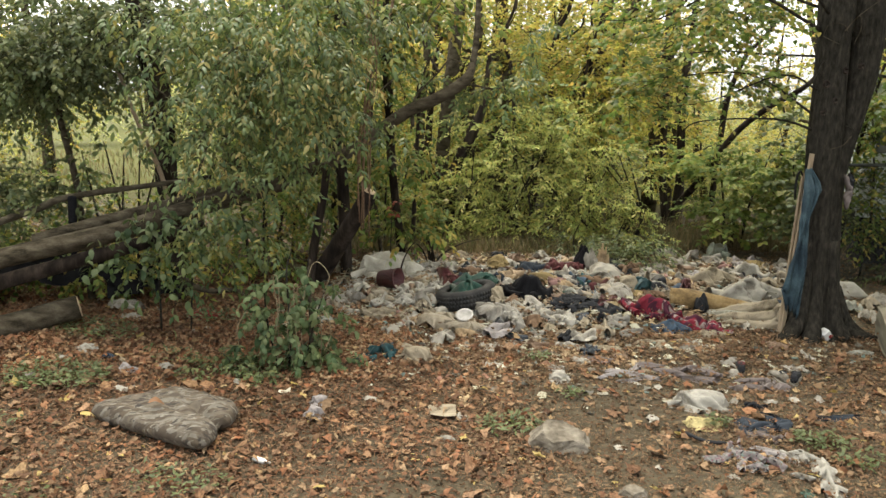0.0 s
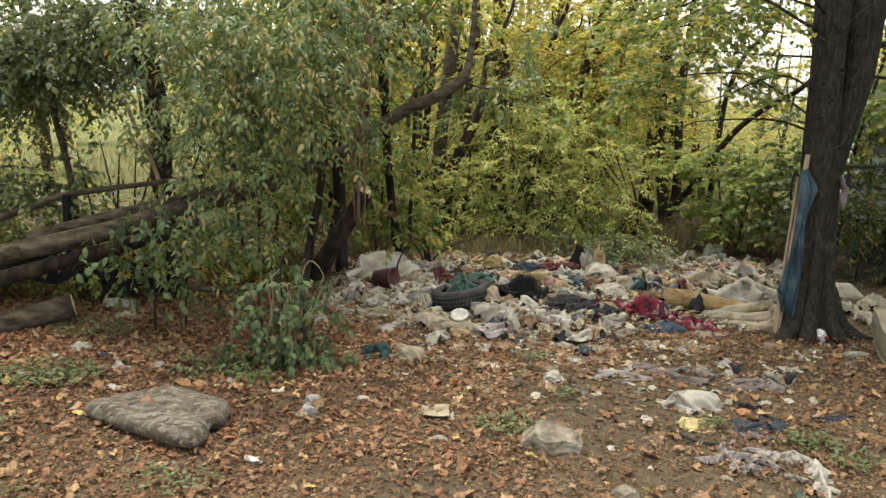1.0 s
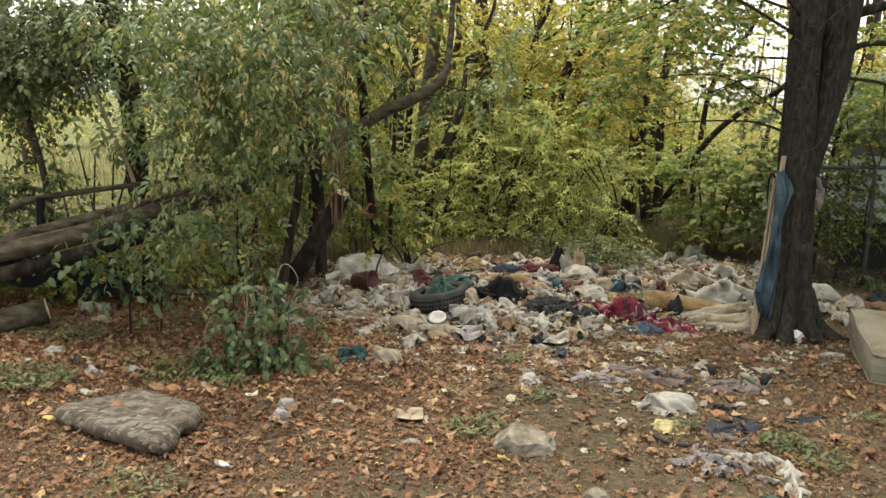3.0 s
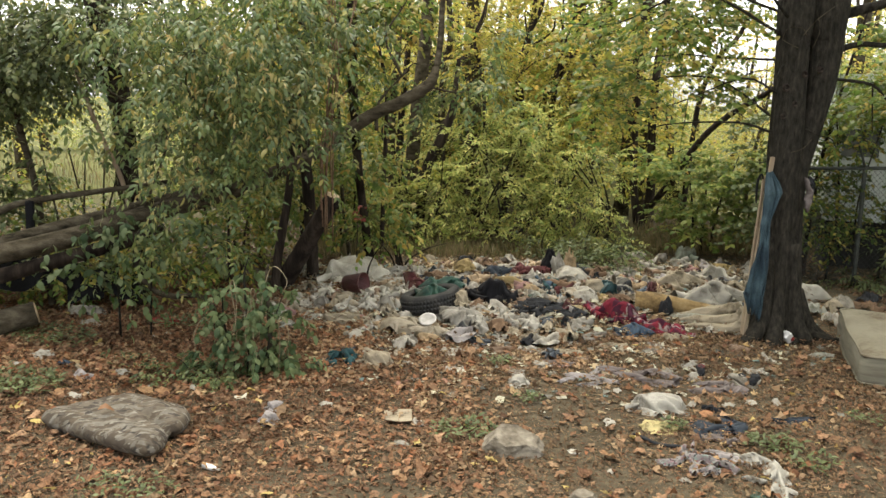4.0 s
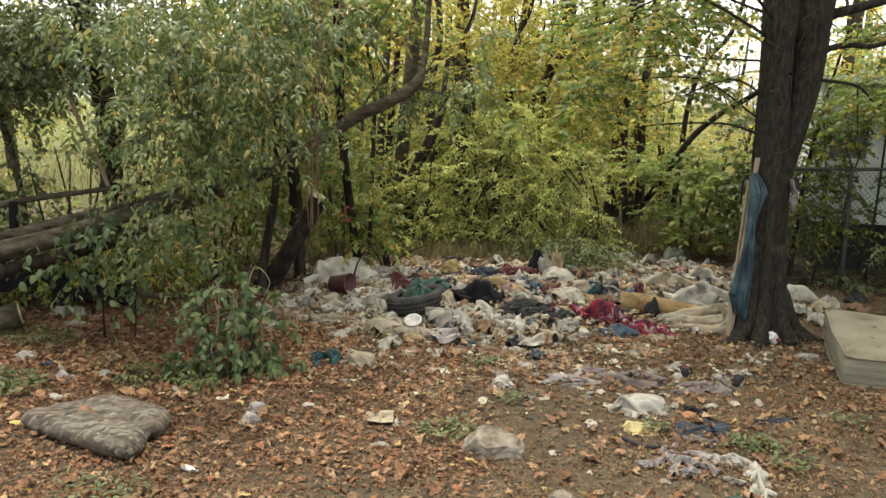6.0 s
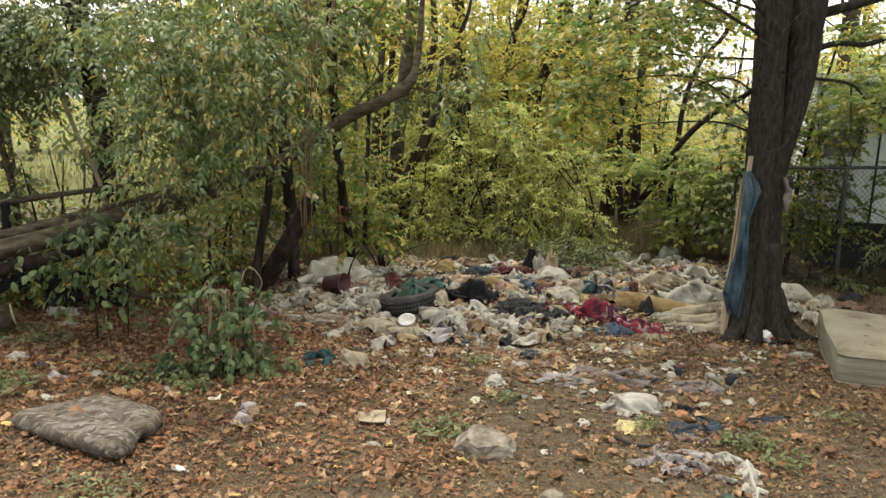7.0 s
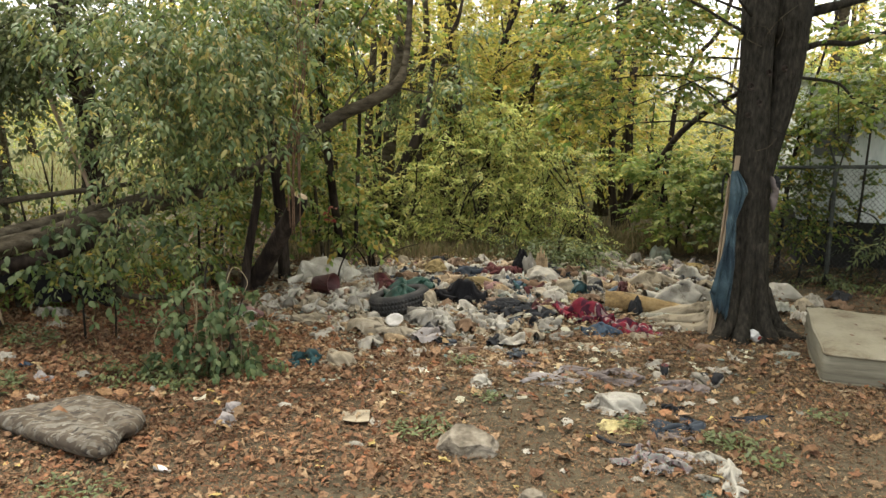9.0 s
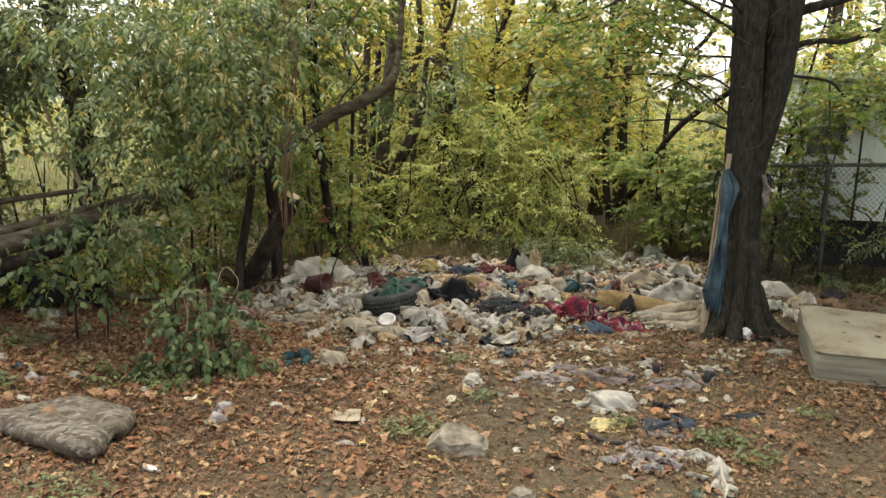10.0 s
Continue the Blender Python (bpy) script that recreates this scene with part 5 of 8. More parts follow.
plant("climber", "broad-leaved green climber hanging over the fallen trunks", "climber",
      [[(-2.55, 7.2, 0.05, 0.01), (-2.5, 7.1, 0.7, 0.009), (-2.4, 6.95, 1.15, 0.006)], [(-2.3, 7.25, 0.05, 0.008), (-2.2, 7.1, 0.8, 0.007), (-2.1, 7.0, 1.2, 0.004)]],
      [(-2.35, 6.9, 1.05, 0.28, 0.12, 0.12, 15), (-2.6, 6.85, 0.72, 0.2, 0.1, 0.2, 13), (-2.25, 6.95, 0.7, 0.16, 0.12, 0.2, 9), (-2.85, 6.85, 0.98, 0.18, 0.1, 0.08, 4), (-1.85, 7.0, 0.98, 0.22, 0.15, 0.18, 10)],
      M["leaf_bush"], M["bark"], 43, L=0.078, W=0.046, per=7, span=0.22, droop=0.7, hang=1.2, shell=0.1, sides=6)


# ---- climbers round the broken stump ----
def vines():
    g = np.random.default_rng(51)
    for k in range(9):
        x0, y0 = -0.81 + g.uniform(-0.07, 0.07), 8.0 + g.uniform(-0.06, 0.1)
        pts = [(x0 + g.normal(0, 0.02), y0, 1.15 - 0.4 * g.uniform(), 0.007), (x0 + g.normal(0.02, 0.02), y0, 1.7, 0.007), (x0 + g.normal(0.06, 0.04), y0 + 0.05, 2.3, 0.0065), (x0 + g.normal(0.15, 0.06), y0 + 0.15, 3.1, 0.007), (x0 + g.normal(0.2, 0.1), y0 + 0.2, 4.2, 0.005)]
        o = np.array(pts[0][:3])
        c = np.array(pts)
        c[:, :3] -= o
        solid("vine", tube("vine", c, M["vine"], sides=5, n=5, seed=k), *o, "thin bare climbing vine rising above the broken stump", "vine", "vines on the stump")


vines()

plant("tree", "slim tree with dark forked stems and yellowing leaves", "tree",
      [[(-1.1, 9.1, 0.1, 0.07), (-1.12, 9.0, 1.0, 0.065), (-1.16, 8.9, 1.95, 0.065), (-1.09, 8.8, 3.04, 0.06), (-1.0, 8.8, 5.0, 0.03)], [(-0.5, 9.7, 0.1, 0.05), (-0.62, 9.3, 1.5, 0.05), (-0.62, 8.8, 3.0, 0.055), (-0.5, 8.8, 5.0, 0.03)]],
      # The blob at z 6.2 is out of view, added as a shading canopy.
      [(-0.9, 9.0, 2.5, 0.5, 0.4, 0.4, 60), (-0.55, 9.1, 1.4, 0.3, 0.3, 0.3, 26), (-0.4, 9.3, 0.75, 0.3, 0.25, 0.25, 34), (-1.2, 9.5, 1.2, 0.5, 0.3, 0.5, 50), (-1.2, 9.6, 6.2, 1.4, 1.1, 0.5, 35), (-1.5, 9.0, 2.6, 0.6, 0.5, 0.5, 60), (-1.8, 9.7, 2.3, 0.9, 0.4, 0.4, 100), (-2.6, 9.5, 2.8, 0.7, 0.4, 0.3, 60), (-0.8, 9.1, 3.0, 0.7, 0.4, 0.3, 100), (-0.1, 9.3, 3.1, 0.5, 0.4, 0.3, 55), (-1.5, 9.2, 3.1, 0.6, 0.4, 0.3, 70)],
      M["leaf_mid"], M["bark_dark"], 61, L=0.085, W=0.045, per=15, span=0.4, droop=0.4, hang=0.6, shell=0.1)

plant("creeper", "small red-leaved creeper climbing beside the heap", "creeper", [[(-0.62, 9.0, 0.05, 0.006), (-0.6, 8.97, 0.5, 0.005), (-0.58, 8.95, 1.05, 0.003)]],
      [(-0.58, 8.9, 0.95, 0.04, 0.04, 0.08, 3), (-0.54, 8.9, 0.8, 0.03, 0.03, 0.05, 1)], M["leaf_red"], M["bark"], 64, L=0.05, W=0.03, per=6, span=0.1, sides=5)

plant("bush", "low straggling green bush spilling over the back of the heap", "bush",
      [[(2.1, 9.9, 0.15, 0.012), (2.05, 9.75, 0.45, 0.009), (2.1, 9.6, 0.7, 0.004)], [(1.6, 10.0, 0.15, 0.01), (1.55, 9.9, 0.4, 0.008), (1.6, 9.8, 0.6, 0.004)]],
      [(2.1, 9.5, 0.38, 0.4, 0.15, 0.16, 60), (2.0, 9.25, 0.24, 0.3, 0.15, 0.1, 34), (2.4, 9.6, 0.36, 0.3, 0.15, 0.14, 30), (1.6, 9.85, 0.38, 0.32, 0.15, 0.14, 24)], M["leaf_shrub"], M["bark"], 86, L=0.075, W=0.022, per=15, span=0.35, droop=0.3, shell=0.1, sides=5, full=False)

# ---- bare stems behind the heap ----
def bare_stems():
    g = np.random.default_rng(62)
    for k in range(9):
        x, y = (-0.5, 8.92) if k == 0 else (-0.14 + g.normal(0, 0.04), 9.5 + g.normal(0, 0.05))
        a, h = (0.16, 0.42) if k == 0 else (g.normal(0, 0.14), g.uniform(0.3, 0.6))
        c = [(0, 0, -0.02, 0.012), (a * 0.2, 0.0, h * 0.4, 0.01), (a * 0.7, 0.02, h * 0.8, 0.007), (a * 1.2, 0.02, h, 0.004)]
        solid("bare_stem", tube("bare_stem", c, M["bark_dark"], sides=6, n=4, seed=k), x, y, float(gz(x, y)), "bare brown woody stem growing behind the rubbish", "stem", "bare stems")


bare_stems()

# ---- bushes ----
def bush_stems():
    """Pale dead runners that arch over the young bush and hang down."""
    g = np.random.default_rng(72)
    for k, (x, y, h, dx, dr) in enumerate(((-1.13, 6.46, 0.9, 0.22, 0.2), (-1.2, 6.36, 0.74, 0.02, 0.55), (-1.36, 6.42, 0.8, 0.05, 0.45), (-1.02, 6.4, 0.5, 0.12, 0.3), (-1.5, 6.42, 0.5, -0.16, 0.25))):
        c = [(0, 0, 0, 0.004), (g.normal(0, 0.04), 0.02, h * 0.35, 0.004), (g.normal(0, 0.04), -0.02, h * 0.7, 0.0038), (g.normal(0, 0.03) + dx * 0.2, -0.02, h * 0.96, 0.0035), (dx * 0.6, -0.05, h, 0.003), (dx * 0.95, -0.08, h - dr * 0.5, 0.003), (dx + g.normal(0, 0.03), -0.1, h - dr, 0.002)]
        solid("dry_stem", tube("dry_stem", c, M["straw_stem"], sides=5, n=6, seed=k), x, y, float(gz(x, y)), "pale dry runner arching over the young bush", "stalk", "stalks in the bush")
    c = [(0, 0, -0.02, 0.022), (0.01, 0, 0.4, 0.017), (-0.005, 0.01, 0.75, 0.014), (0.01, 0.01, 0.9, 0.01)]
    solid("bare_stem", tube("bare_stem", c, M["bark_pale"], sides=8, n=5, rough=0.05, seed=4), -1.1, 6.5, float(gz(-1.1, 6.5)), "upright brown dead stem in the middle of the young bush", "stem")


bush_stems()
plant("bush", "young dusty green climbing bush with broad drooping leaves", "bush",
      [[(-1.27, 6.47, 0.0, 0.012), (-1.26, 6.48, 0.35, 0.01), (-1.28, 6.5, 0.78, 0.008), (-1.24, 6.5, 0.95, 0.004)], [(-1.37, 6.5, 0.0, 0.008), (-1.45, 6.5, 0.4, 0.007), (-1.46, 6.5, 0.7, 0.004)], [(-1.15, 6.45, 0.0, 0.008), (-1.05, 6.4, 0.4, 0.007), (-0.97, 6.4, 0.65, 0.004)]],
      [(-1.17, 6.42, 0.2, 0.16, 0.15, 0.16, 22), (-1.5, 6.42, 0.12, 0.26, 0.18, 0.06, 12), (-1.42, 6.46, 0.4, 0.16, 0.13, 0.14, 13), (-1.47, 6.5, 0.64, 0.1, 0.1, 0.1, 6), (-1.2, 6.48, 0.72, 0.18, 0.12, 0.1, 12), (-0.95, 6.44, 0.46, 0.12, 0.1, 0.2, 13), (-0.93, 6.42, 0.14, 0.18, 0.12, 0.07, 12), (-1.2, 6.44, 0.42, 0.14, 0.12, 0.12, 9)],
      M["leaf_bush"], M["bark"], 71, L=0.074, W=0.05, per=9, span=0.2, droop=0.6, hang=1.1, shell=0.1, sides=6)
plant("bush", "low spreading weed with small dusty green leaves", "bush",
      [[(-1.7, 6.38, 0.0, 0.005), (-1.75, 6.36, 0.12, 0.004), (-1.85, 6.33, 0.2, 0.002)]],
      [(-1.8, 6.36, 0.06, 0.26, 0.2, 0.04, 36), (-1.45, 6.24, 0.05, 0.25, 0.12, 0.03, 20)], M["leaf_shrub"], M["bark"], 73, L=0.04, W=0.02, per=14, span=0.16, droop=0.4, hang=0.3, shell=0.1, sides=5)
for k, (bx, by, bl, sd) in enumerate((
        (1.07, 11.0, [(1.07, 11.0, 1.14, 0.83, 0.5, 0.55, 165), (0.3, 11.11, 0.8, 0.55, 0.44, 0.44, 90), (0.85, 11.33, 1.79, 0.99, 0.44, 0.33, 70), (1.62, 11.11, 1.63, 0.44, 0.33, 0.33, 30), (1.73, 10.78, 0.7, 0.5, 0.39, 0.5, 95), (1.07, 10.73, 0.31, 0.77, 0.28, 0.28, 95)], 81),
        (2.23, 10.7, [(2.17, 10.67, 0.92, 0.55, 0.39, 0.5, 100), (2.23, 10.56, 0.25, 0.5, 0.28, 0.22, 65), (1.73, 10.89, 1.41, 0.55, 0.33, 0.33, 40)], 82),
        (0.03, 10.9, [(0.08, 10.9, 0.31, 0.55, 0.39, 0.35, 90), (-0.5, 11.0, 0.7, 0.4, 0.33, 0.4, 80)], 83))):
    g = np.random.default_rng(sd)
    stems = [[(bx + g.normal(0, 0.1), by + g.normal(0, 0.1), 0.1, 0.018), (bx + g.normal(0, 0.25), by + g.normal(0, 0.15), 0.6, 0.014), (bx + g.normal(0, 0.45), by + g.normal(0, 0.2), 1.4, 0.006)] for _ in range(6)]
    plant("bush", "dense willowy bush of narrow light green leaves", "bush", stems, bl, M["leaf_fine"], M["bark"], sd, L=0.072, W=0.022, per=30, span=0.4, droop=0.35, hang=0.35, shell=0.1, full=False, sides=6, flat=0.3)

for k, (bx, by, bl) in enumerate((
        (-3.6, 9.6, [(-3.7, 9.5, 0.6, 0.7, 0.35, 0.35, 90), (-2.9, 9.6, 0.8, 0.5, 0.35, 0.4, 70), (-4.4, 9.3, 0.9, 0.5, 0.4, 0.4, 60)]),
        (-2.0, 9.9, [(-2.1, 9.9, 0.75, 0.55, 0.35, 0.5, 100), (-1.5, 10.2, 1.3, 0.5, 0.4, 0.5, 90), (-2.2, 10.1, 1.7, 0.5, 0.35, 0.4, 60)]),
        (-0.8, 10.6, [(-0.7, 10.6, 0.6, 0.5, 0.35, 0.35, 80), (-0.9, 10.8, 1.3, 0.45, 0.4, 0.5, 80), (-0.7, 11.2, 1.9, 0.4, 0.4, 0.4, 50)])) + (
        (-3.3, 8.3, [(-3.4, 8.15, 0.45, 0.5, 0.2, 0.25, 80), (-2.7, 8.4, 0.55, 0.4, 0.25, 0.3, 70), (-4.1, 8.1, 0.5, 0.4, 0.2, 0.3, 60)]),
        (-2.0, 8.9, [(-2.0, 8.8, 0.5, 0.45, 0.3, 0.3, 80), (-1.7, 9.1, 1.0, 0.4, 0.3, 0.35, 60)]),
        (-5.2, 8.4, [(-5.2, 8.2, 0.8, 0.7, 0.5, 0.6, 110), (-4.6, 7.9, 0.6, 0.4, 0.4, 0.3, 45)]))):
    stems = [[(bx + dx, by, 0.0, 0.02), (bx + dx * 1.5, by, 0.7, 0.014), (bx + dx * 3, by + 0.1, 1.5, 0.006)] for dx in (-0.12, 0.02, 0.14)]
    plant("bush", "shady green undergrowth bush behind the fallen trunks", "bush", stems, bl, M["leaf_mid"], M["bark_dark"], 185 + k, L=0.075, W=0.04, per=16, span=0.4, droop=0.35, hang=0.5, shell=0.1, full=False, sides=6)
plant("tree", "pair of dark thin trunks standing at the wood's edge", "tree",
      [[(3.36, 12.3, 0.0, 0.09), (3.26, 12.3, 0.5, 0.06), (3.2, 12.3, 1.0, 0.05), (3.18, 12.3, 1.8, 0.046), (3.2, 12.3, 3.0, 0.045), (3.1, 12.3, 5.5, 0.03)], [(3.44, 12.3, 0.0, 0.1), (3.46, 12.3, 0.6, 0.07), (3.46, 12.3, 1.0, 0.06), (3.43, 12.3, 1.9, 0.055), (3.48, 12.3, 2.9, 0.05), (3.7, 12.3, 5.5, 0.035)],
       [(3.42, 12.0, 0.55, 0.05), (3.45, 11.3, 0.95, 0.045), (3.59, 10.5, 1.63, 0.04), (3.85, 10.1, 2.0, 0.035), (4.14, 9.8, 2.27, 0.03), (4.5, 9.6, 2.8, 0.02)]],
      # Last blob: unseen foliage added to shade the ground before the fence.
      [(2.9, 12.0, 2.4, 0.7, 0.7, 0.7, 80), (3.9, 12.2, 2.6, 0.6, 0.6, 0.4, 18), (3.4, 12.3, 4.8, 1.5, 1.4, 1.2, 50), (3.6, 12.0, 5.6, 1.3, 1.0, 0.5, 110)], M["leaf_gold"], M["bark_dark"], 91, L=0.055, W=0.028, per=32, span=0.5, shell=0.1, full=False)
for k, (bx, by, bl) in enumerate((
        (3.75, 10.7, [(3.7, 10.5, 0.95, 0.55, 0.4, 0.35, 75), (4.1, 10.4, 1.25, 0.5, 0.4, 0.3, 60), (3.4, 10.8, 1.3, 0.45, 0.4, 0.2, 35), (3.8, 10.6, 0.55, 0.6, 0.4, 0.2, 40)]),
        (4.4, 10.0, [(4.4, 9.8, 1.2, 0.35, 0.3, 0.45, 34), (4.45, 9.8, 0.65, 0.35, 0.25, 0.3, 45), (4.35, 10.0, 1.9, 0.45, 0.4, 0.4, 30)]))):
    stems = [[(bx + dx, by, 0.1, 0.018), (bx + dx * 1.5, by, 0.7, 0.014), (bx + dx * 3, by - 0.1, 1.4, 0.006)] for dx in (-0.1, 0.0, 0.12)]
    plant("sapling", "young maple sapling with layered bright green leaves", "sapling", stems, bl, M["leaf_maple"] if k < 1 else M["leaf_shrub"], M["bark"], 95 + k, L=0.08, W=0.052, per=18, span=0.5, droop=0.15, hang=0.15, flat=0.85, shell=0.1, sides=6)
plant("tree", "straight brown trunk in the wood behind the heap", "tree",
      [[(-0.14, 11.3, 0.0, 0.115), (-0.08, 11.3, 0.95, 0.095), (-0.03, 11.3, 1.49, 0.093), (0.026, 11.3, 2.03, 0.09), (0.074, 11.3, 2.45, 0.085), (0.154, 11.3, 3.31, 0.08), (0.25, 11.4, 5.5, 0.05)]],
      # The first blob is added foliage above the view that blocks sky light.
      [(0.2, 12.0, 6.4, 1.2, 1.0, 0.5, 30), (0.5, 12.4, 3.0, 0.8, 0.5, 0.5, 70), (0.7, 12.7, 3.4, 0.8, 0.5, 0.3, 60), (-0.6, 12.3, 2.6, 0.5, 0.5, 0.5, 40)], M["leaf_gold"], M["bark_pale"], 101, L=0.052, W=0.026, per=32, shell=0.1, sides=12, full=False)
plant("tree", "broken leaning snag among the yellow leaves", "tree",
      [[(0.02, 11.1, 0.1, 0.075), (0.1, 11.1, 0.9, 0.07), (0.18, 11.1, 1.21, 0.075), (0.29, 11.1, 1.43, 0.07), (0.396, 11.1, 1.69, 0.062), (0.475, 11.1, 1.88, 0.055), (0.5, 11.1, 2.1, 0.04), (0.55, 11.2, 2.6, 0.03)]],
      [(0.9, 11.6, 2.5, 0.6, 0.4, 0.4, 60), (0.9, 11.7, 4.0, 1.0, 1.0, 0.8, 50)], M["leaf_gold"], M["bark_dark"], 103, L=0.052, W=0.026, per=32, shell=0.1, full=False)
plant("tree", "slanting dark stems rising through yellow foliage", "tree",
      [[(1.3, 13.0, 0.1, 0.07), (1.7, 13.0, 1.5, 0.065), (1.95, 12.9, 2.1, 0.06), (2.35, 12.9, 2.75, 0.055), (2.9, 12.9, 3.5, 0.045), (3.4, 12.9, 5.5, 0.02)], [(1.35, 13.1, 0.1, 0.06), (1.5, 13.1, 2.0, 0.05), (1.75, 13.1, 3.4, 0.04), (1.9, 13.1, 5.5, 0.02)]],
      # The blob at z 6.3 is added unseen, only to hold back sunlight.
      [(1.7, 12.7, 2.7, 0.9, 0.7, 0.7, 130), (2.6, 12.7, 2.4, 0.8, 0.6, 0.6, 90), (1.2, 12.9, 2.0, 0.7, 0.6, 0.6, 90), (2.6, 11.9, 6.3, 1.2, 1.0, 0.5, 30)], M["leaf_gold"], M["bark_dark"], 105, L=0.052, W=0.026, per=32, shell=0.1, full=False)


def slim_stems():
    """Thin bare stems and saplings that rise through the leaves behind the heap."""
    g = np.random.default_rng(107)
    lines = (((1.52, 12.4, 1.96), (1.45, 12.4, 2.32), (1.57, 12.4, 2.88), (1.78, 12.4, 3.43), 0.034), ((1.86, 12.9, 1.73), (2.03, 12.9, 2.16), (2.4, 12.9, 2.79), (2.82, 12.9, 3.49), 0.045), ((2.0, 12.6, 1.6), (2.07, 12.6, 2.49), (2.15, 12.6, 2.82), (2.3, 12.6, 3.42), 0.022),
             ((2.05, 13.2, 1.6), (2.12, 13.2, 2.5), (2.19, 13.2, 2.92), (2.19, 13.2, 3.46), 0.02), ((0.95, 11.9, 1.8), (0.89, 11.9, 2.4), (0.78, 11.9, 2.85), (0.94, 11.9, 3.34), 0.024), ((0.34, 12.2, 1.7), (0.38, 12.2, 2.39), (0.46, 12.2, 2.86), (0.43, 12.2, 3.36), 0.05),
             ((-0.3, 12.6, 0.6), (-0.27, 12.6, 1.29), (-0.23, 12.6, 1.87), (-0.155, 12.6, 2.61), 0.055), ((-0.4, 12.0, 0.5), (-0.377, 12.0, 1.1), (-0.344, 12.0, 1.9), (-0.28, 12.0, 2.675), 0.06), ((-0.36, 10.2, 1.4), (-0.35, 10.2, 2.19), (-0.48, 10.2, 2.84), (-0.59, 10.2, 3.19), 0.022), ((3.66, 13.5, 1.2), (3.69, 13.5, 1.91), (3.78, 13.5, 2.52), (4.05, 13.5, 2.96), 0.045), ((4.25, 13.0, 1.3), (4.32, 13.0, 2.02), (4.53, 13.0, 2.62), (4.94, 13.0, 3.2), 0.04),
             ((0.74, 14.0, 0.3), (0.76, 14.0, 0.72), (0.76, 14.0, 1.47), (0.84, 14.0, 2.12), 0.05), ((-1.4, 10.5, 1.0), (-1.38, 10.5, 1.82), (-1.33, 10.5, 2.44), (-1.34, 10.5, 3.2), 0.035), ((-0.86, 10.0, 0.9), (-0.88, 10.0, 1.59), (-0.91, 10.0, 2.18), (-1.0, 10.0, 2.76), 0.02))
    for k, (a, b, c, d, r) in enumerate(lines):
        x, y = 2 * a[0] - b[0] + g.normal(0, 0.05), a[1]
        z = float(gz(x, y))
        pts = np.array([(x, y, z - 0.05, r * 1.3), (*a, r * 1.1), (*b, r), (*c, r * 0.9), (*d, r * 0.8), (2 * d[0] - c[0], y + 0.2, 2 * d[2] - c[2] + 1.0, r * 0.4)])
        pts[:, :3] -= [x, y, z]
        ob = base("sapling", x, y, z, "slim bare %s stem rising through yellow leaves" % ("brown" if k % 2 else "dark"), "sapling", "slim stems behind the heap")
        part("stem", tube("stem", pts, M["bark_pale"] if k % 2 else M["bark_dark"], sides=8, n=5, rough=0.05, seed=k), ob)
        for q in range(3):
            t = g.uniform(0.45, 0.9)
            i = int(t * 5)
            p0 = pts[i, :3]
            p1 = p0 + [g.normal(0, 0.45), g.normal(0, 0.3), g.uniform(0.3, 0.8)]
            part("twig", tube("twig", limb_to(p0, p1, r * 0.4, g, 0.08), M["bark_dark"], sides=5, n=4, seed=k * 3 + q), ob)


slim_stems()


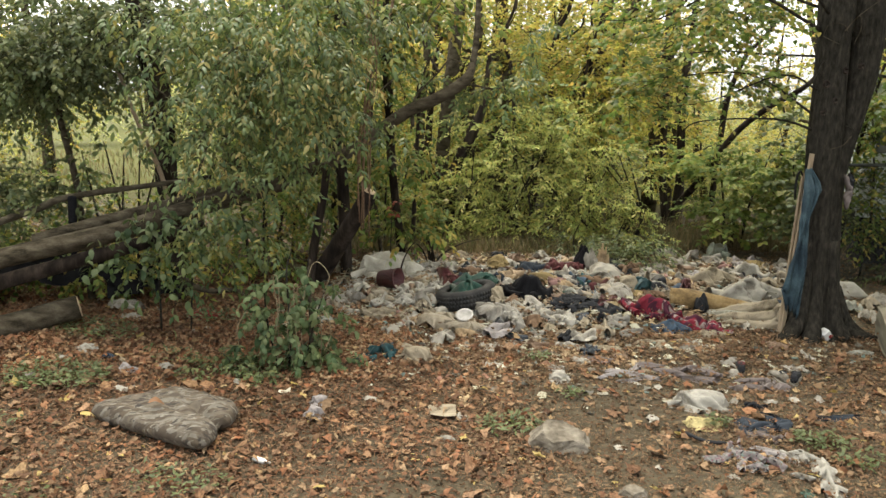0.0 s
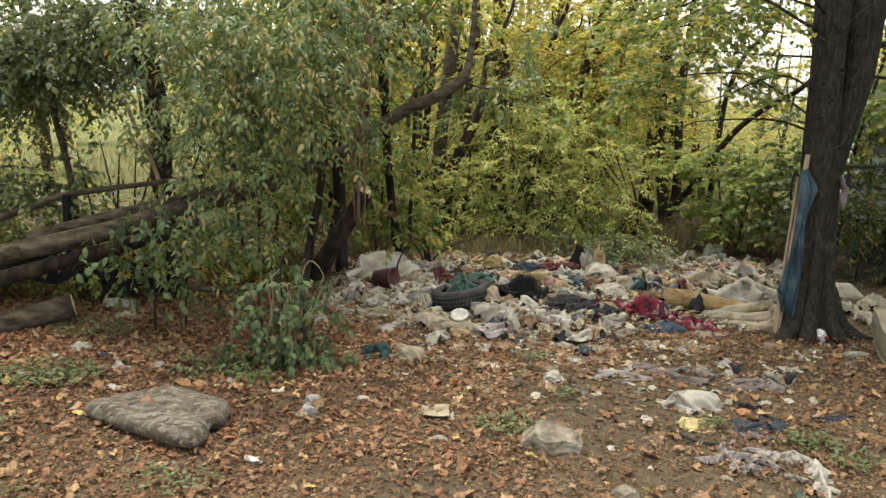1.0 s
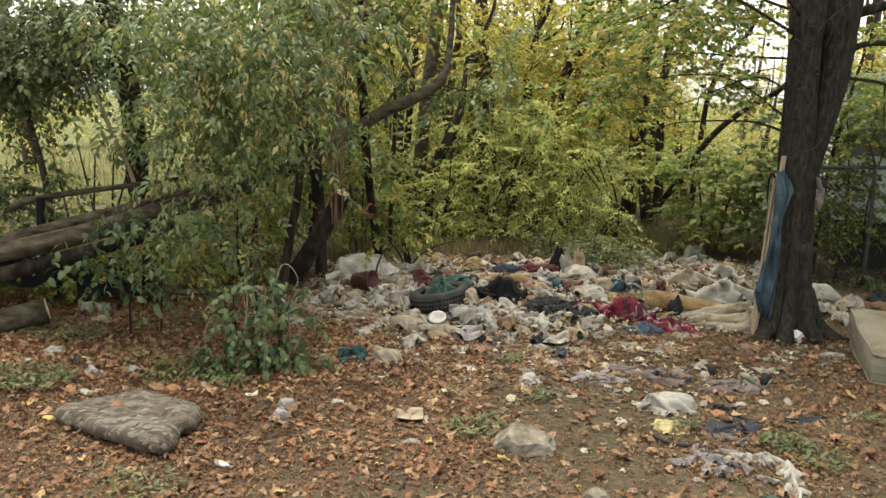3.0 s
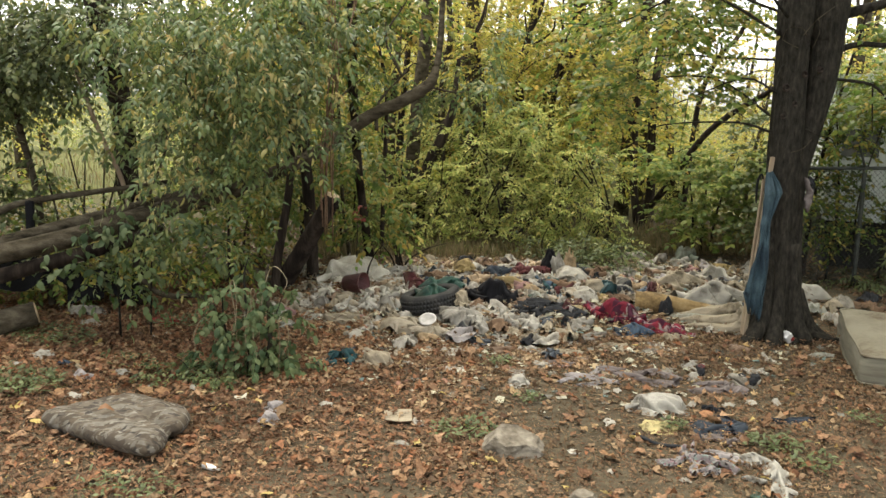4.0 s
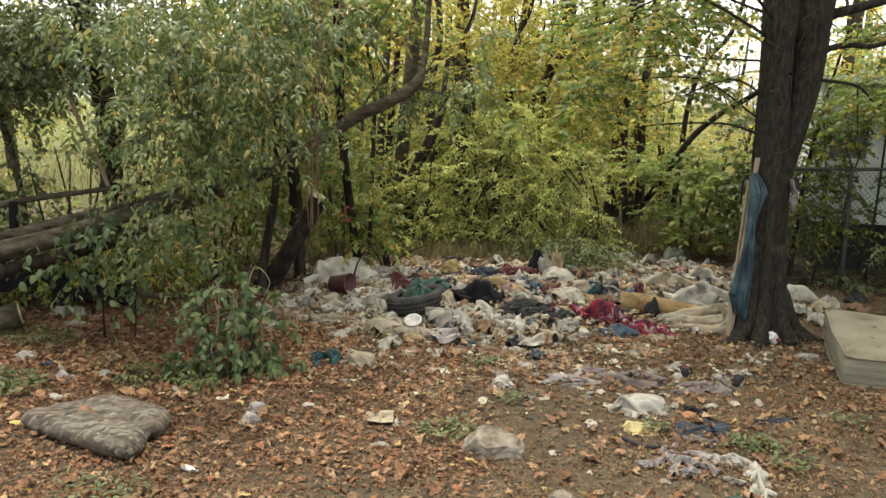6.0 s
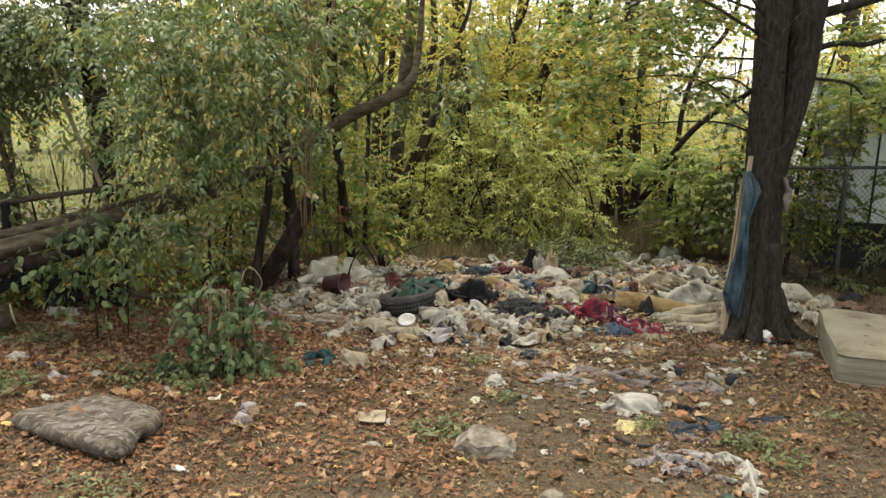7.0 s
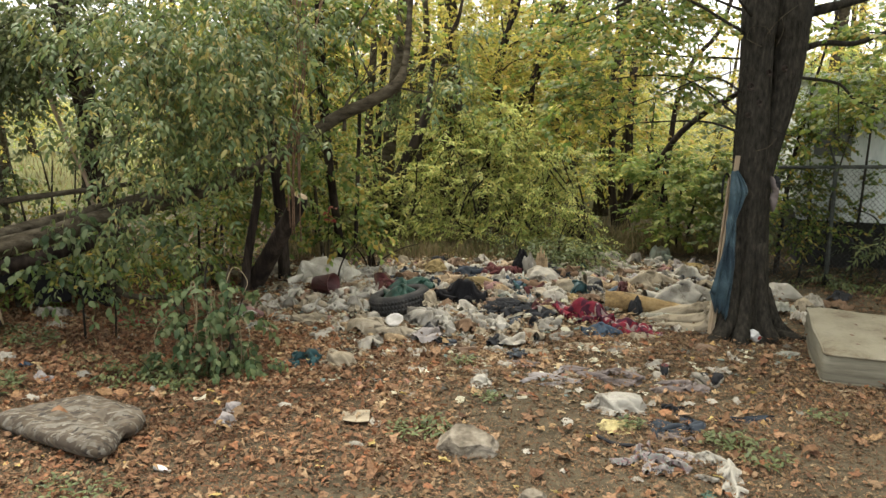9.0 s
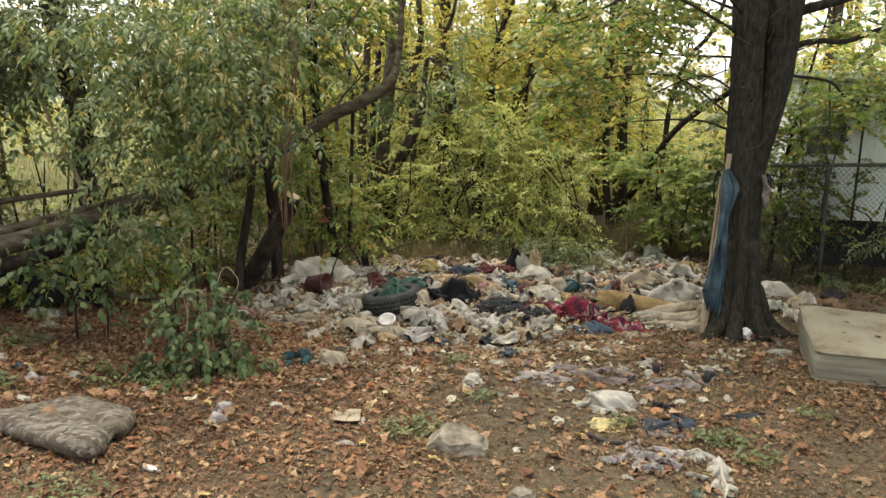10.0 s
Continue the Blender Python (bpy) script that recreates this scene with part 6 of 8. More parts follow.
# ---- the wood beyond ----
def wood():
    g = np.random.default_rng(111)
    kinds = []
    for k in range(4):
        h = (7.5, 6.0, 8.5, 5.0)[k]
        lean = g.normal(0, 0.5, 2)
        trunk = [[(0, 0, -0.1, 0.13), (lean[0] * 0.3, lean[1] * 0.3, h * 0.3, 0.1), (lean[0] * 0.8, lean[1] * 0.8, h * 0.6, 0.07), (lean[0], lean[1], h * 0.92, 0.02)]]
        if k % 2:
            trunk.append([(0.15, 0.1, -0.1, 0.08), (0.4, 0.2, h * 0.3, 0.07), (0.9, 0.1, h * 0.75, 0.02)])
        limbs = [limb_to((lean[0] * q, lean[1] * q, h * q), (g.normal(0, 1.3), g.normal(0, 1.3), h * (q + 0.2)), 0.035, g) for q in (0.25, 0.35, 0.45, 0.55)]
        blobs = [(g.normal(0, 0.7), g.normal(0, 0.7), h * q, 1.1, 1.1, 0.7, 84 if q < 0.4 else 30) for q in (0.16, 0.26, 0.36, 0.46, 0.6, 0.8)]
        ob = plant("tree", "woodland tree with yellow-green autumn leaves and a slender trunk", "tree", trunk, blobs, (M["leaf_gold"], M["leaf_mid"], M["leaf_gold"], M["leaf_fine"])[k], M["bark_pale"], 120 + k,
                   L=0.085, W=0.045, per=20, span=0.6, shell=0.05, full=False, limbs=limbs, sides=7, group="trees of the wood")
        kinds.append(ob)
    spots = []
    for row, (y, n) in enumerate(((13.8, 6), (15.5, 7), (18, 9), (22, 11), (27, 12), (34, 12))):
        for i in range(n):
            x = -y * 0.15 + (i + 0.5 + g.uniform(-0.3, 0.3)) * y * 0.85 / n
            spots.append((x, y + g.uniform(-0.8, 0.8)))
    # Those beside and behind the camera are unseen, added to block sky light.
    spots += [(1.0, 20.0), (2.6, 29.0), (1.8, 24.5), (0.2, 29.0), (-3.6, 14.5), (-2.7, 13.4), (-4.6, 17.5), (-3.4, 19.0), (-6.5, 9.5), (-7.5, 12.5), (-6.0, 8.0), (-8.5, 18), (7.5, 16), (9.5, 20), (-12, 27), (-9, 30), (-14, 40), (-5, 36), (-7.5, 5.0), (8.2, 6.0), (7.5, 1.0), (-7.0, 0.0), (6.7, 4.3), (6.4, 1.6), (8.0, 7.4), (9.0, -5.0), (-10.0, -4.0), (2.0, -20.0), (-7.0, -18.0), (9.0, -17.0), (-14.0, -12.0), (15.0, -10.0)]
    for i, (x, y) in enumerate(spots):
        s = g.uniform(0.8, 1.2) * (0.42 if 0.29 < x / max(y, 1) < 0.5 and y > 12 else 1)
        m = pose(x, y, float(gz(x, y)), 0, 0, g.uniform(0, 360)) @ Matrix.Diagonal((s, s, s, 1))
        if i < 4:
            kinds[i].matrix_basis = m
        else:
            t = copy_thing(kinds[i % 4], m)
            t.scale = (s, s, s)


wood()


def grass():
    """Dry and green blades at the foot of the bushes and along the fence."""
    g = np.random.default_rng(131)
    n = 16000
    x, y = g.uniform(-1.5, 5.5, n), g.normal(10.6, 0.7, n)
    keep = y > np.where(x > 2.4, 10.5, 10.0)
    x, y = x[keep], y[keep]
    k = len(x)
    D = np.stack([g.normal(0, 0.3, k), g.normal(0, 0.3, k), np.ones(k)], 1)
    V, T = leaf_arrays(np.stack([x, y, gz(x, y)], 1), D, np.stack([g.normal(size=k), -np.ones(k), g.normal(0, 0.2, k)], 1), g.uniform(0.05, 0.3, k) * np.where(x > 2.6, 1.1, 0.8), g.uniform(0.006, 0.014, k), g, full=True)
    solid("undergrowth", grow("undergrowth", V, T, M["straw"], smooth=False), 0, 0, 0, "dry straw and green grass at the foot of the bushes", "grass", kind="stuff")


grass()


def meadow():
    """Tall pale grass on the open lawn beyond the trees."""
    g = np.random.default_rng(133)
    n = 2200
    x, y = g.uniform(-13, -4.5, n), g.uniform(14.5, 24, n)
    D = np.stack([g.normal(0, 0.2, n), g.normal(0, 0.2, n), np.ones(n)], 1)
    V, T = leaf_arrays(np.stack([x, y, gz(x, y)], 1), D, np.stack([g.normal(size=n), -np.ones(n), g.normal(0, 0.2, n)], 1), g.uniform(0.06, 0.28, n), g.uniform(0.012, 0.025, n), g, full=False)
    solid("meadow_grass", grow("meadow_grass", V, T, M["straw"], smooth=False), 0, 0, 0, "tall pale grass on the lawn beyond the trees", "grass", kind="stuff")


meadow()


def weeds(x, y, r, n, seed, size=0.046):
    g = np.random.default_rng(seed)
    a, q = g.uniform(0, 6.28, n), r * np.sqrt(g.uniform(0, 1, n))
    px, py = x + q * np.cos(a), y + 0.6 * q * np.sin(a)
    b = g.uniform(0, 6.28, n)
    D = np.stack([np.cos(b), np.sin(b), g.uniform(0, 0.9, n)], 1)
    P = np.stack([px, py, gz(px, py) + g.uniform(0.01, 0.085, n)], 1) - [x, y, float(gz(x, y))]
    V, T = leaf_arrays(P, D, np.array([0, 0, 1.0]) + g.normal(0, 0.3, (n, 3)), size * g.uniform(0.5, 1.4, n), size * 0.4 * g.uniform(0.6, 1.3, n), g)
    solid("weed_patch", grow("weed_patch", V, T, M["weed"], smooth=False), x, y, float(gz(x, y)), "low green weeds sprouting through the fallen leaves", "weeds", kind="stuff")


for i, w in enumerate(((-2.98, 6.08, 0.42, 620), (0.45, 5.33, 0.24, 190), (0.94, 5.92, 0.1, 50), (2.47, 5.14, 0.2, 170), (2.62, 4.88, 0.16, 90), (1.92, 5.44, 0.07, 40), (-1.55, 4.5, 0.3, 130), (0.77, 6.7, 0.12, 60), (-3.05, 7.02, 0.38, 420), (-2.2, 7.6, 0.25, 200), (-3.1, 5.2, 0.3, 90), (-2.5, 4.3, 0.3, 40), (3.3, 5.5, 0.15, 50), (-1.5, 6.35, 0.25, 90), (1.85, 5.45, 0.08, 40), (-2.3, 6.6, 0.2, 60))):
    weeds(*w, 140 + i)


# ---- fence and the mobile home behind it ----
def fence():
    ob = base("chain_link_fence", 5.03, 9.15, float(gz(5.03, 9.15)), "old chain-link fence with grey steel posts and top rail", "fence", kind="structure")
    z0 = float(gz(5.03, 9.15))
    posts = (0.0, 1.9)
    for px in posts:
        V, Q, T = tube_arrays([(px - 0.03, 0, -0.1, 0.025), (px - 0.04, 0, 0.7, 0.024), (px - 0.055, 0, 1.46 - z0, 0.024)], sides=10, n=2, rough=0.0)
        po = part("post", merged("post", [(V, Q, T)], M["steel"]), ob)
        part("barb_arm", tube("barb_arm", [(px - 0.055, 0, 1.42 - z0, 0.014), (px - 0.11, -0.04, 1.53 - z0, 0.013), (px - 0.19, -0.08, 1.68 - z0, 0.012)], M["steel"], sides=6, n=2, rough=0.0), po, "slanting barbed-wire arm")
    part("top_rail", tube("top_rail", [(-0.8, 0, 1.42 - z0, 0.018), (1.0, 0, 1.44 - z0, 0.021), (1.95, 0, 1.45 - z0, 0.021)], M["steel"], sides=8, n=4, rough=0.0), ob)
    ch = []
    top = 1.43 - z0
    for d in (-1, 1):
        for s in np.arange(-0.8 - top, 2.0 + top, 0.062):
            a, b = np.array([s, 0.004 * d, 0.02]), np.array([s + d * (top - 0.02), 0.004 * d, top])
            lo, hi = -0.8, 1.88
            t0, t1 = sorted(((lo - a[0]) / (b[0] - a[0]), (hi - a[0]) / (b[0] - a[0])))
            t0, t1 = max(0, t0), min(1, t1)
            if t1 > t0 + 0.02:
                ch.append(tube_arrays([(*(a + (b - a) * t0), 0.0022), (*(a + (b - a) * t1), 0.0022)], sides=3, n=1, rough=0.0, cap=False))
    tagged(part("wire_mesh", merged("wire_mesh", ch, M["steel"]), ob), kind="stuff")


fence()


plant("bush", "low dark ferny weeds growing against the fence", "bush",
      [[(5.4, 8.95, 0.05, 0.01), (5.45, 8.9, 0.25, 0.008), (5.5, 8.9, 0.45, 0.004)], [(6.0, 8.85, 0.05, 0.01), (6.05, 8.8, 0.3, 0.008), (6.1, 8.8, 0.55, 0.004)]],
      [(5.3, 8.95, 0.16, 0.35, 0.15, 0.06, 12), (5.8, 8.85, 0.16, 0.4, 0.2, 0.08, 12), (6.4, 8.8, 0.16, 0.4, 0.2, 0.08, 10), (5.75, 8.85, 0.45, 0.35, 0.15, 0.25, 26), (6.1, 8.8, 0.75, 0.3, 0.15, 0.2, 16), (4.75, 9.0, 0.2, 0.2, 0.08, 0.08, 12)], M["leaf_shrub"], M["bark"], 98, L=0.075, W=0.02, per=5, span=0.35, shell=0.1, sides=6, flat=0.6, compound=True)
plant("bush", "tangle of climbers and thin stems behind the fence", "bush",
      [[(5.15, 9.45, 0.1, 0.012), (5.1, 9.45, 1.0, 0.01), (5.3, 9.45, 2.0, 0.006)], [(5.75, 9.42, 0.1, 0.01), (5.85, 9.42, 1.2, 0.009), (5.75, 9.4, 2.2, 0.005)], [(4.8, 9.4, 0.1, 0.012), (4.85, 9.4, 1.0, 0.01), (4.7, 9.4, 2.1, 0.006)], [(5.36, 9.3, 0.1, 0.016), (5.38, 9.3, 1.0, 0.014), (5.4, 9.3, 2.3, 0.01)], [(5.3, 9.32, 0.95, 0.008), (5.55, 9.32, 0.85, 0.007), (5.7, 9.32, 0.68, 0.005)]],
      [(4.95, 9.45, 1.85, 0.35, 0.15, 0.35, 50), (4.75, 9.4, 1.0, 0.3, 0.15, 0.45, 70), (4.6, 9.4, 1.6, 0.3, 0.15, 0.3, 40), (5.05, 9.38, 0.75, 0.25, 0.1, 0.25, 26), (5.7, 9.4, 2.15, 0.5, 0.15, 0.25, 46), (5.3, 9.4, 1.15, 0.25, 0.1, 0.25, 10), (5.75, 9.35, 1.15, 0.35, 0.08, 0.3, 9)], M["leaf_mid"], M["bark"], 97, L=0.06, W=0.036, per=15, span=0.32, shell=0.1, sides=6)
plant("tree", "small yellow-green tree rising before the mobile home", "tree",
      [[(4.62, 9.62, 0.1, 0.03), (4.66, 9.6, 1.2, 0.026), (4.8, 9.55, 2.2, 0.018), (5.0, 9.5, 3.2, 0.01)]],
      [(4.75, 9.3, 2.1, 0.35, 0.25, 0.25, 55), (5.25, 9.2, 2.2, 0.4, 0.2, 0.2, 55), (5.7, 9.2, 2.4, 0.4, 0.2, 0.25, 50), (4.9, 9.4, 2.65, 0.35, 0.3, 0.2, 26)], M["leaf_maple"], M["bark_dark"], 99, L=0.045, W=0.024, per=20, span=0.35, droop=0.3, shell=0.1, sides=7)


def mobile_home():
    x0, x1, y0, y1, zb, zt = 4.9, 11.4, 9.85, 11.9, 0.785, 2.35
    ob = base("mobile_home", x0, y0, 0.12, "pale mobile home with ribbed metal siding and dark crawl space", "mobile home", rz=-15)
    o = Vector((x0, y0, 0.12))

    def bx(name, a, b, mat, parent, label="", bevel=0.0):
        c = (Vector(a) + Vector(b)) / 2 - o
        d = Vector(b) - Vector(a)
        return part(name, (box_bm(d.x, d.y, d.z, bevel, Matrix.Translation(c)), mat), parent, label)
    wall = bx("wall", (x0, y0, zb), (x1, y1, zt), M["siding"], ob)
    for i in range(19):
        x = x0 + 0.02 + i * 0.33
        bx("siding_rib", (x, y0 - 0.012, zb), (x + 0.03, y0 + 0.002, zt), M["siding"], wall)
    bx("roof", (x0 - 0.1, y0 - 0.12, zt), (x1 + 0.1, y1 + 0.1, zt + 0.09), M["siding"], ob)
    bx("floor_beam", (x0, y0 - 0.02, zb - 0.06), (x1, y0 + 0.05, zb + 0.002), M["siding"], ob)
    # Added box: its near-black colour stands for shade under the floor.
    bx("crawl_shade_box", (x0 + 0.1, y0 + 0.25, 0.1), (x1 - 0.1, y1 - 0.1, zb - 0.05), M["crawl_shade"], ob, "near-black box standing for the shade of the crawl space")
    for wx in (5.02, 7.0, 9.4):
        f = bx("window", (wx - 0.035, y0 - 0.03, 1.46), (wx + 0.44, y0 + 0.01, 1.85), M["siding"], ob)
        bx("pane", (wx, y0 - 0.036, 1.495), (wx + 0.405, y0 - 0.02, 1.815), M["glass"], f)


mobile_home()


# ---- the mattress ----
def mattress():
    w, l, h = 1.9, 1.31, 0.265
    ang = math.atan2(-0.315, 0.945)
    ux, uy = Vector((math.cos(ang), math.sin(ang), 0)), Vector((-math.sin(ang), math.cos(ang), 0))
    c = Vector((3.64, 6.32, 0)) + ux * w / 2 + uy * l / 2
    ob = base("mattress", c.x, c.y, float(gz(c.x, c.y)), "stained cream double mattress lying flat on the earth", "mattress", rz=math.degrees(ang))
    n, rad = 160, 0.06
    pts = []
    for cx, cy, a0 in ((1, -1, -90), (1, 1, 0), (-1, 1, 90), (-1, -1, 180)):
        for t in np.linspace(0, 90, 11)[:-1]:
            a = radians(a0 + t)
            pts.append((cx * (w / 2 - rad) + rad * math.cos(a), cy * (l / 2 - rad) + rad * math.sin(a)))
    pts = np.array(pts + pts[:1])
    s = np.concatenate([[0], np.cumsum(np.linalg.norm(np.diff(pts, axis=0), axis=1))])
    u = np.linspace(0, s[-1], n, endpoint=False)
    pts = np.stack([np.interp(u, s, pts[:, 0]), np.interp(u, s, pts[:, 1])], 1)
    pts = pts * (1 + 0.008 * np.sin(u * 7)[:, None])
    lift = lambda x, y: 0.035 * np.exp(-((x + w / 2) / 0.5) ** 2 - ((y - l / 2) / 0.6) ** 2)
    rings = []
    for f in np.linspace(1, 0.02, 22):
        q = pts * f
        e = (1 - f) * 0.7
        rings.append(np.column_stack([q, h - 0.03 * np.exp(-e / 0.02) - 0.014 * (np.sin(q[:, 0] * 9) * np.sin(q[:, 1] * 9)) ** 2 + 0.018 * np.sin(2.1 * q[:, 0] + 1) * np.sin(2.6 * q[:, 1]) * (1 - f ** 8) + lift(q[:, 0], q[:, 1])]))
    V = np.vstack(rings)
    i, j = np.meshgrid(np.arange(21), np.arange(n), indexing="ij")
    k = (j + 1) % n
    Q = np.stack([i * n + j, i * n + k, (i + 1) * n + k, (i + 1) * n + j], -1).reshape(-1, 4)
    part("top_panel", grow("top_panel", V, Q, M["mattress"]), ob, "cream ticking with brown stains")
    rows = []
    for k, t in enumerate(np.linspace(0, 1, 8)):
        out = 1 + 0.014 * math.sin(math.pi * t) + 0.006 * math.sin(19 * t)
        tz = t * (h - 0.02) - 0.01 + t * lift(pts[:, 0], pts[:, 1])
        rows.append(np.column_stack([pts * out, tz]))
    V = np.vstack(rows)
    i, j = np.meshgrid(np.arange(7), np.arange(n), indexing="ij")
    k = (j + 1) % n
    Q = np.stack([i * n + j, i * n + k, (i + 1) * n + k, (i + 1) * n + j], -1).reshape(-1, 4)
    part("border", grow("border", V, Q, M["mattress_side"]), ob, "grey quilted side border")
    for name, z in (("top_piping", h - 0.028), ("bottom_piping", 0.012)):
        q = np.column_stack([pts * 1.004, np.full(n, z) + (z > 0.1) * lift(pts[:, 0], pts[:, 1]), np.full(n, 0.011)])
        part(name, tube(name, np.vstack([q, q[:1]]), M["mattress"], sides=6, n=1, rough=0.0), ob)


mattress()


def leaves_on_mattress():
    g = np.random.default_rng(77)
    for k, (x, y) in enumerate(((4.05, 6.75), (4.3, 6.6), (4.25, 7.0), (4.6, 6.4), (4.0, 6.45), (4.75, 6.75), (4.5, 7.2))):
        a = g.uniform(0, 6.28)
        V, T = leaf_arrays(np.zeros((1, 3)), np.array([[math.cos(a), math.sin(a), 0.05]]), np.array([[0.1, 0.1, 1.0]]), np.array([g.uniform(0.05, 0.09)]), np.array([0.04]), g, fold=0.4)
        V[:, 2] += 0.022
        solid("fallen_leaf", grow("fallen_leaf", V, T, M["litter"]), x, y, float(gz(4.6, 6.8)) + 0.252, "dry brown leaf lying on the mattress", "leaf", "leaves on the mattress")


leaves_on_mattress()


# ---- tyre ----
def tyre(x, y, z, rx, ry):
    ob = base("tyre", x, y, z, "worn black car tyre lying tilted on the rubbish heap", "tyre")
    ob.matrix_basis = pose(x, y, z, rx, ry, 0)
    ob.scale = (0.93, 0.93, 0.93)
    R = 0.325
    prof = [(0.2, 0.03), (0.215, 0.012), (0.26, 0.0), (0.3, 0.008), (0.318, 0.03), (R, 0.06), (R, 0.15), (0.318, 0.18), (0.3, 0.2), (0.26, 0.208), (0.215, 0.196), (0.2, 0.178), (0.21, 0.16), (0.27, 0.15), (0.29, 0.1), (0.27, 0.055), (0.21, 0.05), (0.2, 0.03)]
    V, Q = lathe(prof, 48)
    part("carcass", grow("carcass", V, Q, M["rubber"]), ob)
    ch = []
    for k in range(56):
        a = 2 * math.pi * k / 56
        for row, (z0, z1) in enumerate(((0.045, 0.078), (0.086, 0.124), (0.132, 0.165))):
            aa = a + row * 0.03
            c, s = math.cos(aa), math.sin(aa)
            t = np.array([-s, c, 0])
            r0, r1 = np.array([c, s, 0]) * (R - 0.004), np.array([c, s, 0]) * (R + 0.004)
            v = [p + t * q * 0.013 + np.array([0, 0, zz]) for p in (r0, r1) for q in (-1, 1) for zz in (z0, z1)]
            ch.append((np.array(v), np.array([[4, 5, 7, 6], [0, 1, 5, 4], [2, 6, 7, 3], [0, 4, 6, 2], [1, 3, 7, 5]]), np.zeros((0, 3), int)))
    tagged(part("tread", merged("tread", ch, M["rubber"], False), ob), kind="stuff")
    return ob


tyre(0.23, 8.05, 0.09, -3, -11)


# ---- large things in the foreground ----
def cushion():
    """Padded seat cushion: a thick rounded triangle-like pad with soft quilted furrows."""
    nx, ny = 44, 34
    X, Y = np.meshgrid(np.linspace(-1, 1, nx), np.linspace(-1, 1, ny))
    s = np.sign
    r = (np.abs(X) ** 6 + np.abs(Y) ** 6) ** (1 / 6)
    k = np.maximum(np.abs(X), np.abs(Y)) / np.maximum(r, 1e-6)
    U, W = X * k, Y * k
    rim = np.clip(1 - np.maximum(np.abs(X), np.abs(Y)) ** 6, 0, 1)
    top = 0.07 + 0.06 * np.sqrt(rim) + 0.006 * np.sin(11 * W + 2.5 * U + np.sin(3 * U)) * rim + 0.007 * (1 - 2 * np.abs(np.sin(7 * W - 3 * U + 1.6 * np.sin(4 * U + 3 * W)))) * rim + 0.008 * np.sin(3 * W - 4 * U + 1) * rim - 0.06 * np.exp(-((W + 0.02 - 0.25 * (1 - U)) / 0.13) ** 2) * np.clip(U + 0.15, 0, 1) + 0.02 * np.exp(-((W + 0.55) / 0.3) ** 2) * np.clip(U, 0, 1) * rim
    low = 0.055 - 0.055 * np.sqrt(rim)
    U = U * (1 - 0.17 * np.exp(-((W - 0.0) / 0.2) ** 2) * (U > 0))
    a, b = (U + 1) / 2, (W + 1) / 2
    px = (1 - a) * (1 - b) * -0.57 + a * (1 - b) * 0.4 + a * b * 0.5 + (1 - a) * b * -0.02
    py = (1 - a) * (1 - b) * 0.06 + a * (1 - b) * -0.46 + a * b * 0.12 + (1 - a) * b * 0.42
    n = nx * ny
    V = np.vstack([np.stack([px, py, top], -1).reshape(-1, 3), np.stack([px, py, low], -1).reshape(-1, 3)])
    i, j = np.meshgrid(np.arange(ny - 1), np.arange(nx - 1), indexing="ij")
    Q = np.stack([i * nx + j, i * nx + j + 1, (i + 1) * nx + j + 1, (i + 1) * nx + j], -1).reshape(-1, 4)
    edge = np.concatenate([np.arange(nx), np.arange(1, ny) * nx + nx - 1, (ny - 1) * nx + np.arange(nx - 2, -1, -1), np.arange(ny - 2, 0, -1) * nx])
    nxt = np.roll(edge, -1)
    S = np.stack([edge, edge + n, nxt + n, nxt], 1)
    me = grow("seat_cushion", V, [Q, Q[:, ::-1] + n, S], M["camo"])
    solid("seat_cushion", me, -1.91, 5.3, float(gz(-1.9, 5.3)), "plump camouflage-patterned seat cushion lying on fallen leaves", "cushion", m=pose(-1.91, 5.29, float(gz(-1.9, 5.3)) - 0.005) @ Matrix.Diagonal((1.03, 1.06, 1.22, 1)))


cushion()


def leaf_on_cushion():
    g = np.random.default_rng(12)
    V, T = leaf_arrays(np.array([[-1.98, 5.22, 0.205]]), np.array([[1.0, 0.25, 0.0]]), np.array([[0.1, -0.3, 1.0]]), np.array([0.105]), np.array([0.05]), g, fold=1.3)
    V = V - [-1.91, 5.25, 0.2]
    solid("fallen_leaf", grow("fallen_leaf", V, T, M["litter_orange"], smooth=False), -1.91, 5.25, 0.2, "curled orange leaf lying on the cushion", "leaf")


leaf_on_cushion()


def strap(pts, label):
    c = np.array([(x - pts[0][0], y - pts[0][1], float(gz(x, y)) - float(gz(*pts[0])) + z, 0.012) for (x, y), z in zip(pts, (0.01, 0.03, 0.02, 0.03, 0.012))])
    solid("strap", tube("strap", c, C["black"], sides=6, n=5, rough=0.1), pts[0][0], pts[0][1], float(gz(*pts[0])), label, "strap")


strap([(1.6, 5.35), (1.63, 5.25), (1.72, 5.17), (1.82, 5.12), (1.87, 5.14)], "dark rubber strap curling over the leaves")


